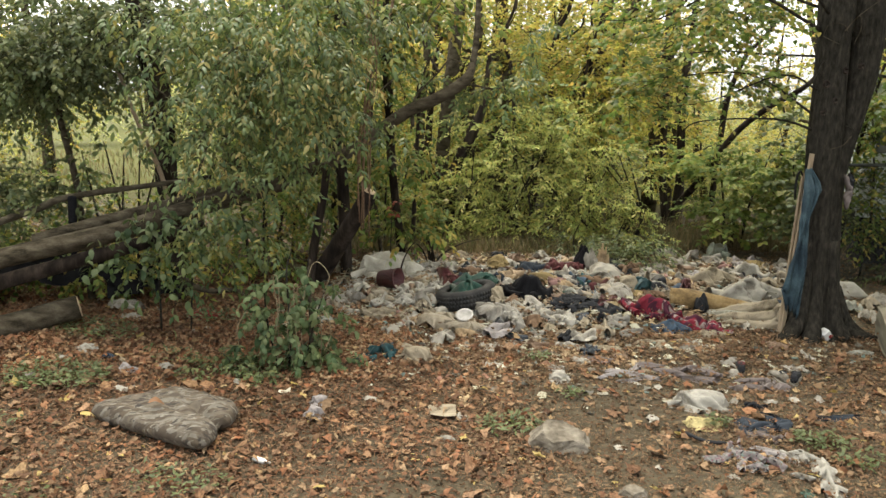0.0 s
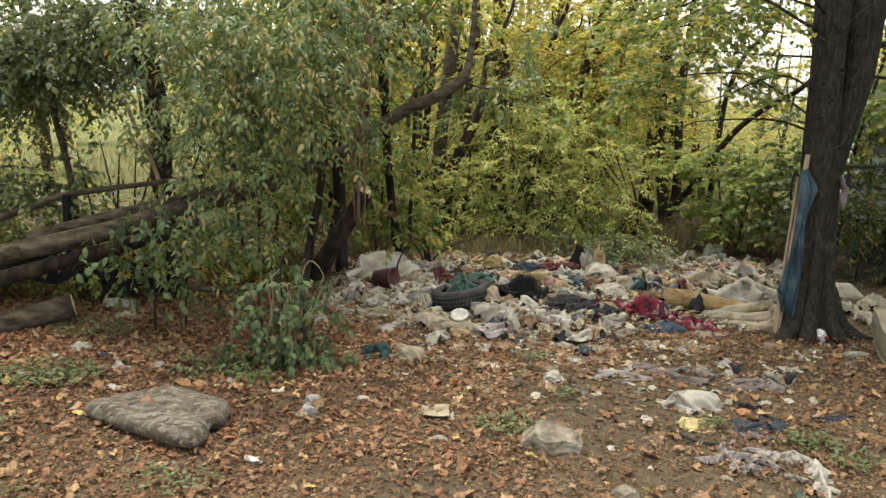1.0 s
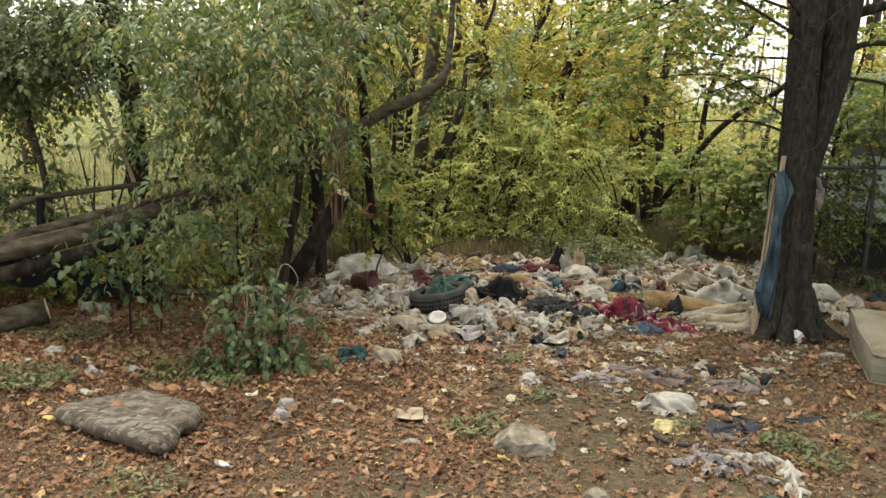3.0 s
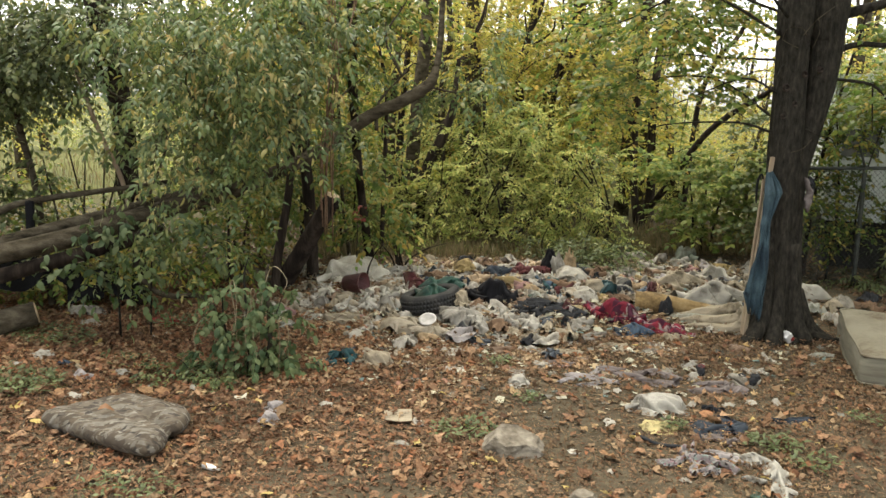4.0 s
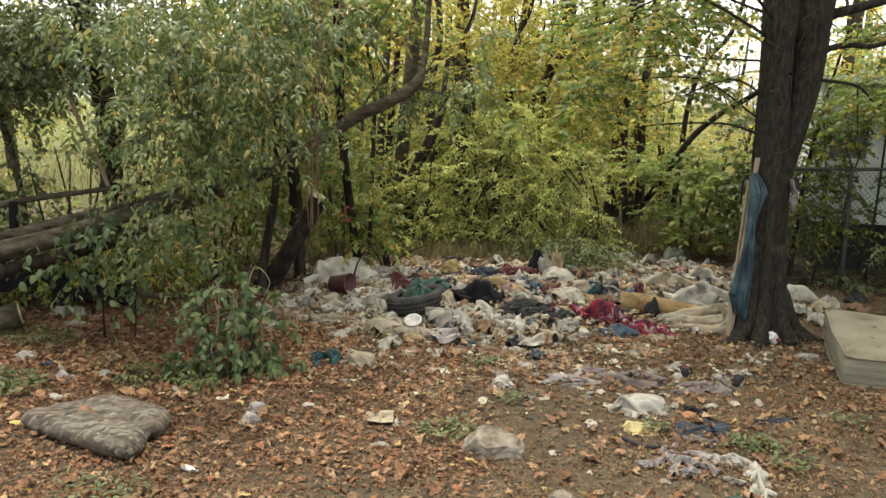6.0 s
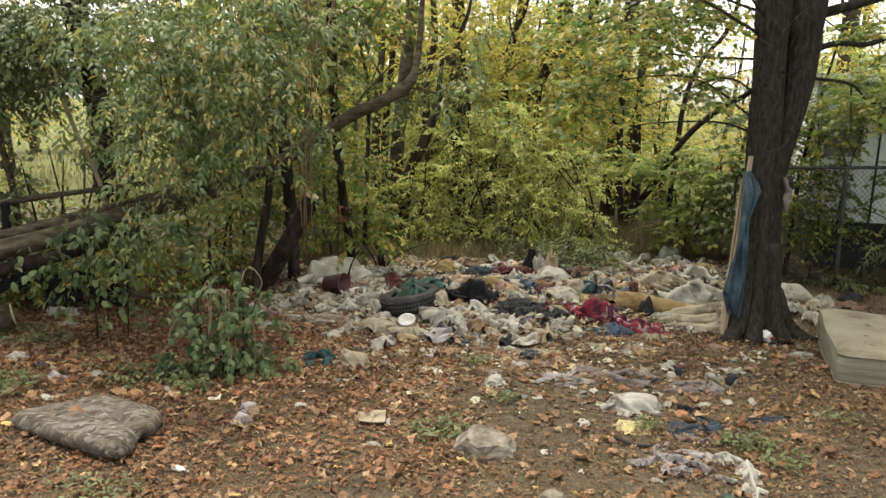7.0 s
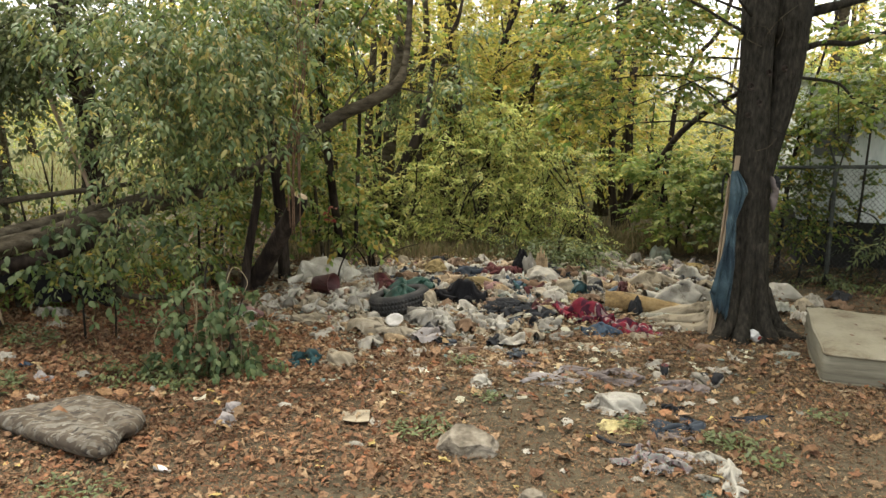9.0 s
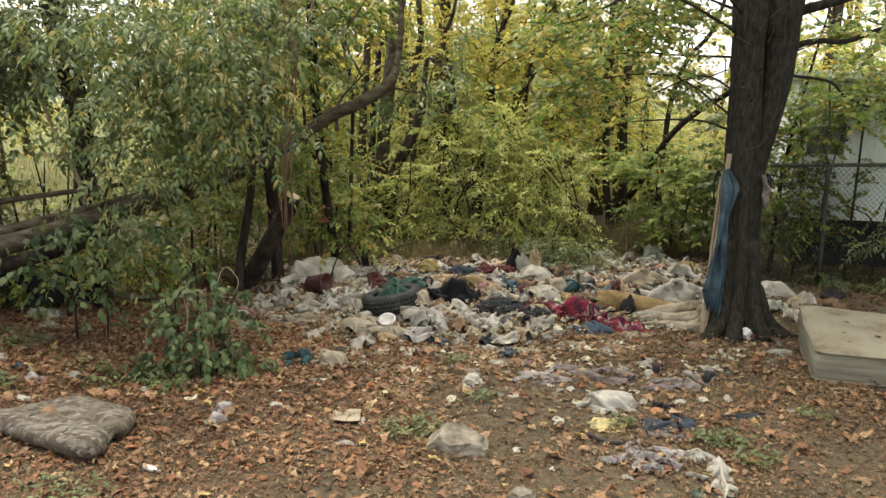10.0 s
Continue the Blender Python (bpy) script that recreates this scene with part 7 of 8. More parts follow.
def rock(name, x, y, w, l, h, seed, label):
    g = np.random.default_rng(seed)
    bm = bmesh.new()
    bmesh.ops.create_icosphere(bm, subdivisions=5, radius=1.0)
    planes = [(unit(np.array(v) + g.normal(0, 0.06, 3)), d) for v, d in (((0.12, -0.3, 0.95), 0.42), ((-0.62, -0.72, 0.12), 0.6), ((0.3, -0.9, 0.2), 0.56), ((0.92, -0.2, 0.3), 0.72), ((-0.85, 0.15, 0.5), 0.66), ((0.05, 0.95, 0.3), 0.62), ((0.65, 0.5, 0.6), 0.66), ((-0.35, -0.75, 0.55), 0.6), ((0.55, -0.6, 0.6), 0.68))]
    for v in bm.verts:
        p = np.array(v.co)
        for n, d in planes:
            q = float(p @ n)
            if q > d:
                p = p - n * (q - d)
        p = p + 0.07 * np.array(noise.noise_vector(Vector(p * 2.2 + seed))) + 0.03 * np.array(noise.noise_vector(Vector(p * 6))) + 0.012 * np.array(noise.noise_vector(Vector(p * 22)))
        v.co = Vector((p[0] * w / 2 * 1.25, p[1] * l / 2 * 1.25, p[2] * h * 0.62 + h * 0.38))
    me = bpy.data.meshes.new(name)
    bm.to_mesh(me)
    bm.free()
    me.materials.append(M["stone"])
    return solid(name, me, x, y, float(gz(x, y)) - 0.01, label, "rock")


rock("rock", 0.74, 5.06, 0.37, 0.3, 0.2, 3, "angular pale grey rock half sunk in fallen leaves")
rock("flat_stone", 0.33, 6.05, 0.2, 0.12, 0.035, 8, "small flat brown stone on the earth")
rock("small_stone", 1.08, 4.42, 0.14, 0.12, 0.09, 9, "small grey stone on the trodden earth")

heap("plastic_bag", "crumpled translucent white plastic bag on the earth", "bag", 1.9, 5.83, 0.47, 0.38, 0.11, F["ash"], 202, rz=-12, drape="dome")
heap("yellow_cloth", "small folded pale yellow cloth lying on leaves", "cloth", 1.79, 5.46, 0.28, 0.22, 0.045, C["lemon"], 205, rz=-8, drape="flat")
garment("dark_trousers", "torn dark blue trousers trodden flat into the ground", "clothing",
        [(2.12, 5.48, 0.22, 0.15, 0.04, -35, "flat"), (2.3, 5.56, 0.2, 0.1, 0.035, -60, "strip"), (2.22, 5.38, 0.34, 0.13, 0.045, 6, "flat"), (2.34, 5.42, 0.2, 0.1, 0.04, 30, "strip"), (2.05, 5.33, 0.16, 0.1, 0.04, 70, "flat")], C["navy"], 203)
garment("brown_rag", "dull brown rag pressed into the leaves beside the trousers", "rag", [(2.1, 5.28, 0.26, 0.1, 0.03, -12, "flat"), (2.24, 5.22, 0.16, 0.07, 0.03, 40, "strip")], C["mauve"], 204)
heap("dark_rag", "small black rag bunched on the leaves", "rag", 2.27, 5.76, 0.18, 0.09, 0.05, C["black"], 207, rz=-20, drape="crumpled")
heap("dark_rag", "long thin slate-blue rag lying flat", "rag", 2.76, 5.55, 0.4, 0.08, 0.03, C["navy"], 205, rz=-2, drape="strip")
garment("floral_blouse", "crumpled grey and lilac patterned blouse twisted on leaves", "clothing",
        [(1.88, 5.06, 0.22, 0.12, 0.05, 60, "flat"), (1.76, 4.93, 0.2, 0.09, 0.045, 25, "strip"), (1.94, 4.93, 0.26, 0.1, 0.05, -30, "flat"), (1.84, 4.8, 0.18, 0.07, 0.035, 70, "strip"), (2.04, 4.85, 0.2, 0.1, 0.05, -45, "crumpled"), (1.93, 4.78, 0.18, 0.09, 0.04, 10, "crumpled"), (1.68, 4.88, 0.12, 0.07, 0.03, -20, "flat")], M["floral"], 206)
garment("lilac_sleeve", "pale lilac torn sleeve lying beside the blouse", "clothing", [(2.06, 5.02, 0.2, 0.08, 0.04, -28, "strip"), (2.16, 4.95, 0.12, 0.06, 0.03, -50, "flat")], C["lilac"], 209)
garment("white_rag", "dirty white torn shirt twisted on the ground", "clothing",
        [(2.27, 4.95, 0.28, 0.17, 0.06, -18, "blanket"), (2.35, 4.76, 0.34, 0.16, 0.06, -100, "blanket"), (2.29, 4.56, 0.2, 0.16, 0.045, -75, "flat"), (2.18, 4.7, 0.15, 0.04, 0.03, -25, "strip")], C["ash"], 208)
heap("green_film", "thin dull green plastic film half buried", "film", 2.13, 4.5, 0.09, 0.16, 0.02, F["green"], 210, rz=-15, drape="flat")
garment("grey_garment", "faded mauve-grey garment trodden into leaves", "clothing",
        [(2.36, 6.13, 0.3, 0.09, 0.045, -4, "flat"), (2.52, 6.16, 0.22, 0.13, 0.055, 50, "crumpled"), (2.42, 6.26, 0.3, 0.06, 0.04, 4, "strip"), (2.6, 6.1, 0.14, 0.1, 0.05, -30, "flat")], C["mauve"], 212)
garment("grey_garment", "long faded grey garment spread on leaves", "clothing",
        [(2.02, 6.3, 0.36, 0.09, 0.045, -18, "strip"), (1.84, 6.42, 0.34, 0.07, 0.04, -28, "flat"), (1.96, 6.5, 0.26, 0.11, 0.04, 15, "crumpled"), (2.14, 6.42, 0.22, 0.07, 0.04, -40, "strip"), (1.7, 6.56, 0.26, 0.08, 0.035, -10, "flat")], C["mauve"], 213)
garment("grey_garment", "pale lilac-grey cloth strips trodden into leaves", "clothing",
        [(1.62, 6.36, 0.28, 0.05, 0.03, -30, "strip"), (1.48, 6.3, 0.24, 0.045, 0.025, 12, "strip"), (1.42, 6.44, 0.3, 0.07, 0.035, -14, "flat"), (1.56, 6.5, 0.18, 0.09, 0.035, 55, "crumpled"), (1.3, 6.36, 0.2, 0.05, 0.03, 30, "flat")], C["lilac"], 214)
heap("clear_film", "crumpled translucent grey plastic film", "film", 0.9, 6.25, 0.19, 0.17, 0.09, F["bone"], 215, drape="dome")


def paper_sheet(x, y, w, l, rz):
    """A flat sheet, one corner lifted by the leaves under it."""
    n = 12
    U, W = np.meshgrid(np.linspace(-1, 1, n), np.linspace(-1, 1, n))
    Z = 0.03 + 0.004 * (U * W) + 0.003 * np.sin(2.2 * U + 1.3 * W) + 0.01 * np.clip(-W - U - 0.9, 0, 1)
    V = np.stack([U * w / 2 * (1 + 0.05 * W), W * l / 2 * (1 - 0.06 * U), Z], -1).reshape(-1, 3)
    i, j = np.meshgrid(np.arange(n - 1), np.arange(n - 1), indexing="ij")
    Q = np.stack([i * n + j, i * n + j + 1, (i + 1) * n + j + 1, (i + 1) * n + j], -1).reshape(-1, 4)
    solid("paper_sheet", grow("paper_sheet", np.vstack([V, V - [0, 0, 0.0015]]), [Q, Q[:, ::-1] + n * n], C["cream"]), 0, 0, 0, "flat square of damp cream paper resting on leaves", "paper", m=pose(x, y, float(gz(x, y)), 0, 0, rz))


paper_sheet(-0.02, 5.57, 0.19, 0.2, 4)
heap("clear_film", "torn bit of clear plastic film beside the paper", "film", 0.14, 5.49, 0.1, 0.08, 0.03, F["bone"], 211, drape="flat")
heap("crumpled_tissue", "crumpled white tissue on leaves", "paper", -0.92, 5.53, 0.17, 0.15, 0.1, C["lilac"], 217, drape="dome")
heap("crumpled_tissue", "crumpled white tissue on leaves", "paper", -0.91, 5.72, 0.16, 0.14, 0.1, C["lilac"], 218, drape="dome")
heap("crumpled_tissue", "small white paper ball", "paper", -1.62, 6.12, 0.065, 0.065, 0.05, C["white"], 219, ridge=0.5)
heap("plastic_wrapper", "pale blue and white crumpled wrapper", "wrapper", -2.55, 6.3, 0.24, 0.14, 0.06, F["lilac"], 220, drape="crumpled")
heap("plastic_wrapper", "crumpled grey wrapper in the leaves", "wrapper", -2.25, 6.4, 0.14, 0.1, 0.05, F["grey"], 221, ridge=1.1, ragged=0.4)
heap("crumpled_tissue", "crumpled white paper lying on leaves", "paper", -2.98, 6.63, 0.2, 0.14, 0.08, C["white"], 222, drape="crumpled")
heap("crumpled_tissue", "crumpled white paper lying on leaves", "paper", -3.1, 7.8, 0.36, 0.18, 0.1, C["white"], 223, drape="crumpled")
heap("crumpled_tissue", "small crumpled white paper on leaves", "paper", -2.92, 7.5, 0.2, 0.12, 0.06, C["white"], 224, ridge=0.9, ragged=0.4)
heap("plastic_wrapper", "small blue and black wrapper in the leaves", "wrapper", -2.78, 6.53, 0.14, 0.08, 0.04, C["denim"], 235, drape="crumpled")
heap("red_rag", "small red rag among leaves", "rag", -2.27, 7.66, 0.32, 0.18, 0.08, C["red"], 225, drape="flat")
heap("mint_wrapper", "pale green crumpled wrapper on the earth", "wrapper", 3.66, 7.02, 0.24, 0.1, 0.05, F["sage"], 226, drape="flat")
heap("crumpled_tissue", "scrap of white paper on leaves", "paper", -3.6, 6.15, 0.1, 0.07, 0.03, C["white"], 227, ridge=0.9)
heap("cardboard_piece", "flat piece of brown cardboard in the leaves", "cardboard", -3.35, 6.25, 0.26, 0.24, 0.02, C["tan"], 228, profile="flat", ridge=0.3)
heap("dark_bag", "crumpled black plastic bag beside the mattress", "bag", 4.15, 6.02, 0.34, 0.2, 0.09, F["black"], 229, drape="crumpled")
heap("cardboard_piece", "flat pale cardboard slip beside the mattress", "cardboard", 3.8, 6.12, 0.26, 0.1, 0.015, C["cream"], 230, profile="flat", ridge=0.3)


def sneaker(x, y, rz, mat, label, lining="black"):
    ob = base("shoe", x, y, float(gz(x, y)), label, "shoe", rz=rz)
    ob.scale = (0.85, 0.85, 0.85)
    rows = [(-0.138, 0.004, 0.03), (-0.13, 0.03, 0.065), (-0.11, 0.038, 0.085), (-0.05, 0.036, 0.09), (0.0, 0.036, 0.075), (0.06, 0.045, 0.055), (0.11, 0.04, 0.045), (0.135, 0.015, 0.025), (0.138, 0.003, 0.012)]
    V, n = [], 12
    for px, w, h in rows:
        for k in range(n):
            a = 2 * math.pi * k / n
            V.append((px, w * math.cos(a), 0.02 + max(0, (h) * (0.5 + 0.5 * math.sin(a)))))
    i, j = np.meshgrid(np.arange(len(rows) - 1), np.arange(n), indexing="ij")
    k = (j + 1) % n
    Q = np.stack([i * n + j, i * n + k, (i + 1) * n + k, (i + 1) * n + j], -1).reshape(-1, 4)
    part("upper", grow("upper", np.array(V), Q, mat), ob)
    V, Q = lathe([(0.001, 0.0), (0.026, 0.0), (0.032, 0.008), (0.036, 0.004)], 14)
    part("collar", grow("collar", V, Q, C[lining]), ob, "%s padded collar" % lining, m=pose(-0.07, 0, 0.105, 0, -8, 0))
    S = [(-0.135, 0.034), (-0.08, 0.042), (0, 0.038), (0.07, 0.05), (0.125, 0.04), (0.145, 0.012)]
    bm = bmesh.new()
    ring = [bm.verts.new((a, b, 0)) for a, b in S] + [bm.verts.new((a, -b, 0)) for a, b in reversed(S)]
    f = bm.faces.new(ring)
    e = bmesh.ops.extrude_face_region(bm, geom=[f])
    bmesh.ops.translate(bm, vec=(0, 0, 0.026), verts=[v for v in e["geom"] if isinstance(v, bmesh.types.BMVert)])
    part("sole", (bm, C["white"]), ob, "off-white rubber sole")
    return ob


sneaker(2.43, 6.53, 75, C["black"], "black sneaker with a dark red lining lost on the earth", "maroon")
sneaker(2.66, 6.32, 100, C["grey"], "worn grey sneaker on the earth")
sneaker(2.79, 6.3, 60, C["black"], "worn black sneaker on the earth")
heap("crumpled_tissue", "rounded lump of white padding beside a shoe", "padding", 2.35, 6.43, 0.14, 0.12, 0.09, C["white"], 232, drape="dome")


def milk_jug(x, y, rz):
    ob = base("plastic_jug", x, y, float(gz(x, y)), "small white plastic jug with a red label at the tree's foot", "jug", rz=rz)
    ob.matrix_basis = pose(x, y, float(gz(x, y)) + 0.03, 12, -38, rz)
    ob.scale = (0.8, 0.8, 0.8)
    part("body", (box_bm(0.1, 0.1, 0.12, 0.02, Matrix.Translation((0, 0, 0.06))), M["jug"]), ob)
    V, Q = lathe([(0.04, 0.115), (0.03, 0.135), (0.016, 0.145), (0.016, 0.16), (0.001, 0.16)], 14)
    part("neck", grow("neck", V, Q, M["jug"]), ob)
    V, Q = lathe([(0.001, 0.004), (0.024, 0.004), (0.026, 0.0)], 16)
    part("label", grow("label", V, Q, C["red"]), ob, "round red label", m=pose(0.02, -0.051, 0.04, 90, 0, 0))


milk_jug(3.52, 7.36, 12)


def bottle(x, y, rz, mat, label, ln=0.13, r=0.018, lift=0.0):
    ob = base("bottle", x, y, float(gz(x, y)) + r + lift, label, "bottle", rz=rz)
    ob.matrix_basis = pose(x, y, float(gz(x, y)) + r + lift, 90, 0, rz)
    V, Q = lathe([(0.001, 0), (r * 0.9, 0.001), (r, 0.006), (r, ln * 0.62), (r * 0.45, ln * 0.8), (r * 0.42, ln * 0.9)], 14)
    part("body", grow("body", V, Q, mat), ob)
    V, Q = lathe([(r * 0.5, ln * 0.9), (r * 0.5, ln), (0.001, ln)], 12)
    part("cap", grow("cap", V, Q, C["white"]), ob)


bottle(-1.2, 4.85, 62, M["jug"], "small white plastic tube lying on leaves")
for k in range(16):
    g = np.random.default_rng(300 + k)
    c = ("white", "cream", "green", "grey", "teal")[k % 5]
    bottle(g.uniform(-0.9, 3.0), g.uniform(7.7, 9.2), g.uniform(0, 360), F[c], "discarded %s plastic bottle on the rubbish heap" % c, g.uniform(0.16, 0.26), g.uniform(0.025, 0.04), 0.01)

# ---- the rubbish heap ----
heap("sack", "large torn white woven sack at the back of the heap", "sack", -0.64, 9.0, 0.76, 0.5, 0.26, M["sack"], 242, rz=8, drape="dome")
heap("sack", "slack white woven sack at the back of the heap", "sack", -0.36, 8.92, 0.42, 0.34, 0.2, M["sack"], 240, rz=-25, drape="dome")


def bucket(x, y, z, rx, rz, mat, label):
    ob = base("bucket", x, y, z, label, "bucket")
    ob.matrix_basis = pose(x, y, z, rx, 0, rz)
    ob.scale = (0.85, 0.85, 0.85)
    V, Q = lathe([(0.001, 0.0), (0.1, 0.0), (0.13, 0.25), (0.137, 0.25), (0.137, 0.262), (0.124, 0.262), (0.095, 0.012), (0.001, 0.012)], 26)
    part("body", grow("body", V, Q, mat), ob)
    a = np.linspace(0, math.pi, 9)
    part("handle", tube("handle", np.stack([0.135 * np.cos(a), 0.06 * np.sin(a), 0.24 - 0.1 * np.sin(a), np.full(9, 0.003)], 1), M["steel"], sides=5, n=1, rough=0), ob, "thin wire handle")


bucket(-0.68, 8.55, float(gz(-0.7, 8.55)) + 0.11, 82, 62, F["maroon"], "cracked maroon plastic bucket lying on its side")
heap("black_bag", "large shiny black plastic bag draped over the heap", "bag", 0.8, 8.24, 0.62, 0.4, 0.25, M["pitch"], 243, rz=4, lift=0.03, drape="blanket")
heap("green_bag", "crumpled dark green plastic bag inside the tyre", "bag", 0.24, 8.12, 0.42, 0.36, 0.2, F["green"], 245, lift=0.1, drape="blanket")
heap("green_bag", "crumpled dark green plastic bag behind the tyre", "bag", 0.33, 8.42, 0.5, 0.3, 0.2, F["green"], 245, drape="crumpled")
heap("cream_rag", "cream rag draped over the tyre's rim", "rag", 0.51, 7.88, 0.17, 0.3, 0.2, C["cream"], 246, rz=12, lift=0.17, drape="dome")
heap("yellow_bag", "mustard yellow bag on top of the heap", "bag", 0.56, 8.8, 0.26, 0.2, 0.16, C["mustard"], 247, lift=0.12, drape="dome")
heap("cushion_cover", "tan padded cover on the heap", "cover", 1.02, 8.56, 0.4, 0.22, 0.12, C["mustard"], 249, rz=-14, lift=0.02, drape="flat")
heap("navy_jacket", "dark navy jacket bundled on the heap", "clothing", 0.9, 8.85, 0.4, 0.24, 0.13, C["navy"], 249, drape="crumpled")
heap("maroon_cloth", "maroon cloth bundle on the heap", "cloth", 1.4, 8.95, 0.3, 0.2, 0.12, C["maroon"], 250, drape="crumpled")
heap("upright_bag", "grey plastic bag standing upright on the heap", "bag", 1.62, 8.98, 0.2, 0.15, 0.36, F["grey"], 251, full=True, ridge=0.7, folds=7, ragged=0.3)
heap("upright_bag", "dark plastic bag standing upright on the heap", "bag", 1.53, 9.05, 0.22, 0.16, 0.3, M["pitch"], 252, full=True, ridge=0.7, folds=7, ragged=0.3)
heap("upright_bag", "tan paper bag standing upright on the heap", "bag", 1.74, 9.0, 0.16, 0.13, 0.32, C["tan"], 253, full=True, ridge=0.7, folds=7, ragged=0.3)
heap("white_cloth", "heap of dirty white cloth", "cloth", 1.72, 8.75, 0.5, 0.4, 0.15, C["white"], 254, drape="bag")
heap("white_cloth", "heap of dirty white cloth", "cloth", 1.95, 8.55, 0.42, 0.36, 0.14, C["cream"], 255, drape="bag")
heap("white_cloth", "torn dirty white cloth", "cloth", 1.8, 8.3, 0.38, 0.3, 0.12, C["white"], 256, drape="bag")
tangle("black_clothes", "tangle of black clothing", "clothing", 1.36, 8.0, C["black"], 257, 7, (0.18, 0.1), 0.4, 0.16, 0.12)
heap("red_blanket", "red and white patterned blanket crumpled on the heap", "blanket", 2.0, 7.92, 0.74, 0.42, 0.15, M["plaid"], 258, rz=-28, drape="blanket")
heap("red_blanket", "trailing end of a red and white patterned blanket", "blanket", 2.38, 7.5, 0.6, 0.26, 0.12, M["plaid"], 259, rz=-34, drape="blanket")
heap("blue_jeans", "crumpled dark blue jeans on the heap's edge", "clothing", 2.1, 7.45, 0.4, 0.24, 0.1, C["denim"], 260, rz=-5, drape="blanket")
heap("white_rag", "dirty white rag beside the red blanket", "rag", 2.44, 7.33, 0.26, 0.17, 0.08, C["cream"], 261, drape="flat")
heap("grey_bag", "large crumpled grey plastic bag", "bag", 0.52, 7.72, 0.46, 0.32, 0.17, F["grey"], 262, rz=-12, drape="bag")
heap("white_bag", "crumpled white plastic bag", "bag", 0.62, 7.62, 0.26, 0.22, 0.15, F["bone"], 263, drape="bag")
heap("blue_bag", "small bright blue plastic bag", "bag", 0.5, 7.48, 0.26, 0.14, 0.07, F["blue"], 264, drape="flat")
heap("teal_rag", "teal rag on the heap's edge", "rag", 0.52, 7.3, 0.26, 0.12, 0.05, C["teal"], 265, drape="strip")
heap("cream_bag", "dirty cream plastic sacking spread on the ground", "bag", -0.04, 7.55, 0.56, 0.32, 0.13, F["cream"], 266, rz=-10, drape="bag")
heap("cream_bag", "folded cream plastic sacking", "bag", 0.2, 7.42, 0.42, 0.17, 0.11, F["cream"], 267, rz=-8, drape="bag")
heap("white_bag", "crumpled white plastic bag before the tyre", "bag", 0.3, 7.85, 0.3, 0.2, 0.13, F["bone"], 268, drape="bag")
heap("white_bag", "crumpled white plastic bag", "bag", -0.05, 7.75, 0.3, 0.22, 0.1, F["white"], 269, drape="crumpled")


def plate(x, y, z, rx, ry):
    V, Q = lathe([(0.001, 0.004), (0.07, 0.004), (0.082, 0.014), (0.112, 0.022), (0.114, 0.018), (0.084, 0.008), (0.072, 0.0), (0.001, 0.0)], 28)
    solid("plate", grow("plate", V, Q, M["plate"]), 0, 0, 0, "round white plate tilted on the rubbish", "plate", m=pose(x, y, z, rx, ry, 0) @ Matrix.Diagonal((0.74, 0.74, 0.74, 1)))


plate(0.18, 7.47, float(gz(0.2, 7.47)) + 0.145, 27, -8)
heap("white_clump", "clump of torn white plastic", "bag", -0.82, 8.35, 0.3, 0.22, 0.13, M["sack"], 270, drape="crumpled")
heap("white_clump", "clump of pale grey plastic", "bag", -0.9, 8.1, 0.24, 0.2, 0.1, F["grey"], 271, drape="crumpled")
heap("white_clump", "torn white plastic strip", "bag", -0.84, 7.75, 0.34, 0.14, 0.06, M["sack"], 272, drape="strip")
heap("white_clump", "clump of torn white plastic", "bag", -0.42, 8.4, 0.3, 0.2, 0.14, M["sack"], 273, drape="crumpled")
heap("pink_rag", "faded pink rag among leaves", "rag", -0.45, 7.75, 0.22, 0.16, 0.05, C["pink"], 274, drape="flat")
garment("teal_rag", "dark teal rag trodden into leaves", "rag", [(-0.62, 6.74, 0.2, 0.16, 0.08, 30, "crumpled"), (-0.5, 6.8, 0.22, 0.14, 0.09, -20, "crumpled"), (-0.66, 6.6, 0.2, 0.1, 0.05, 5, "flat"), (-0.46, 6.66, 0.14, 0.1, 0.06, 60, "crumpled")], C["teal"], 275)
heap("blue_rag", "small bright blue rag on leaves", "rag", -0.52, 7.02, 0.16, 0.1, 0.04, C["denim"], 276, drape="flat")
heap("yellow_paper", "small yellow paper scrap", "paper", -0.5, 6.78, 0.12, 0.08, 0.03, C["lemon"], 277, ridge=0.8)
heap("cream_bag", "flattened cream paper bag", "bag", -0.24, 6.66, 0.32, 0.22, 0.12, C["cream"], 278, rz=-10, drape="dome")
heap("cream_cloth", "flat cream cloth strip", "cloth", 1.82, 7.13, 0.3, 0.12, 0.03, C["cream"], 279, drape="flat")
heap("navy_rag", "navy rag pressed into leaves", "rag", 1.2, 7.28, 0.2, 0.12, 0.03, C["navy"], 280, drape="flat")
heap("navy_rag", "slate rag pressed into leaves", "rag", 1.3, 6.72, 0.3, 0.16, 0.03, C["mauve"], 281, drape="flat")
heap("cream_cloth", "pale rag pressed into leaves", "rag", 1.4, 7.0, 0.3, 0.16, 0.03, C["cream"], 282, drape="flat")


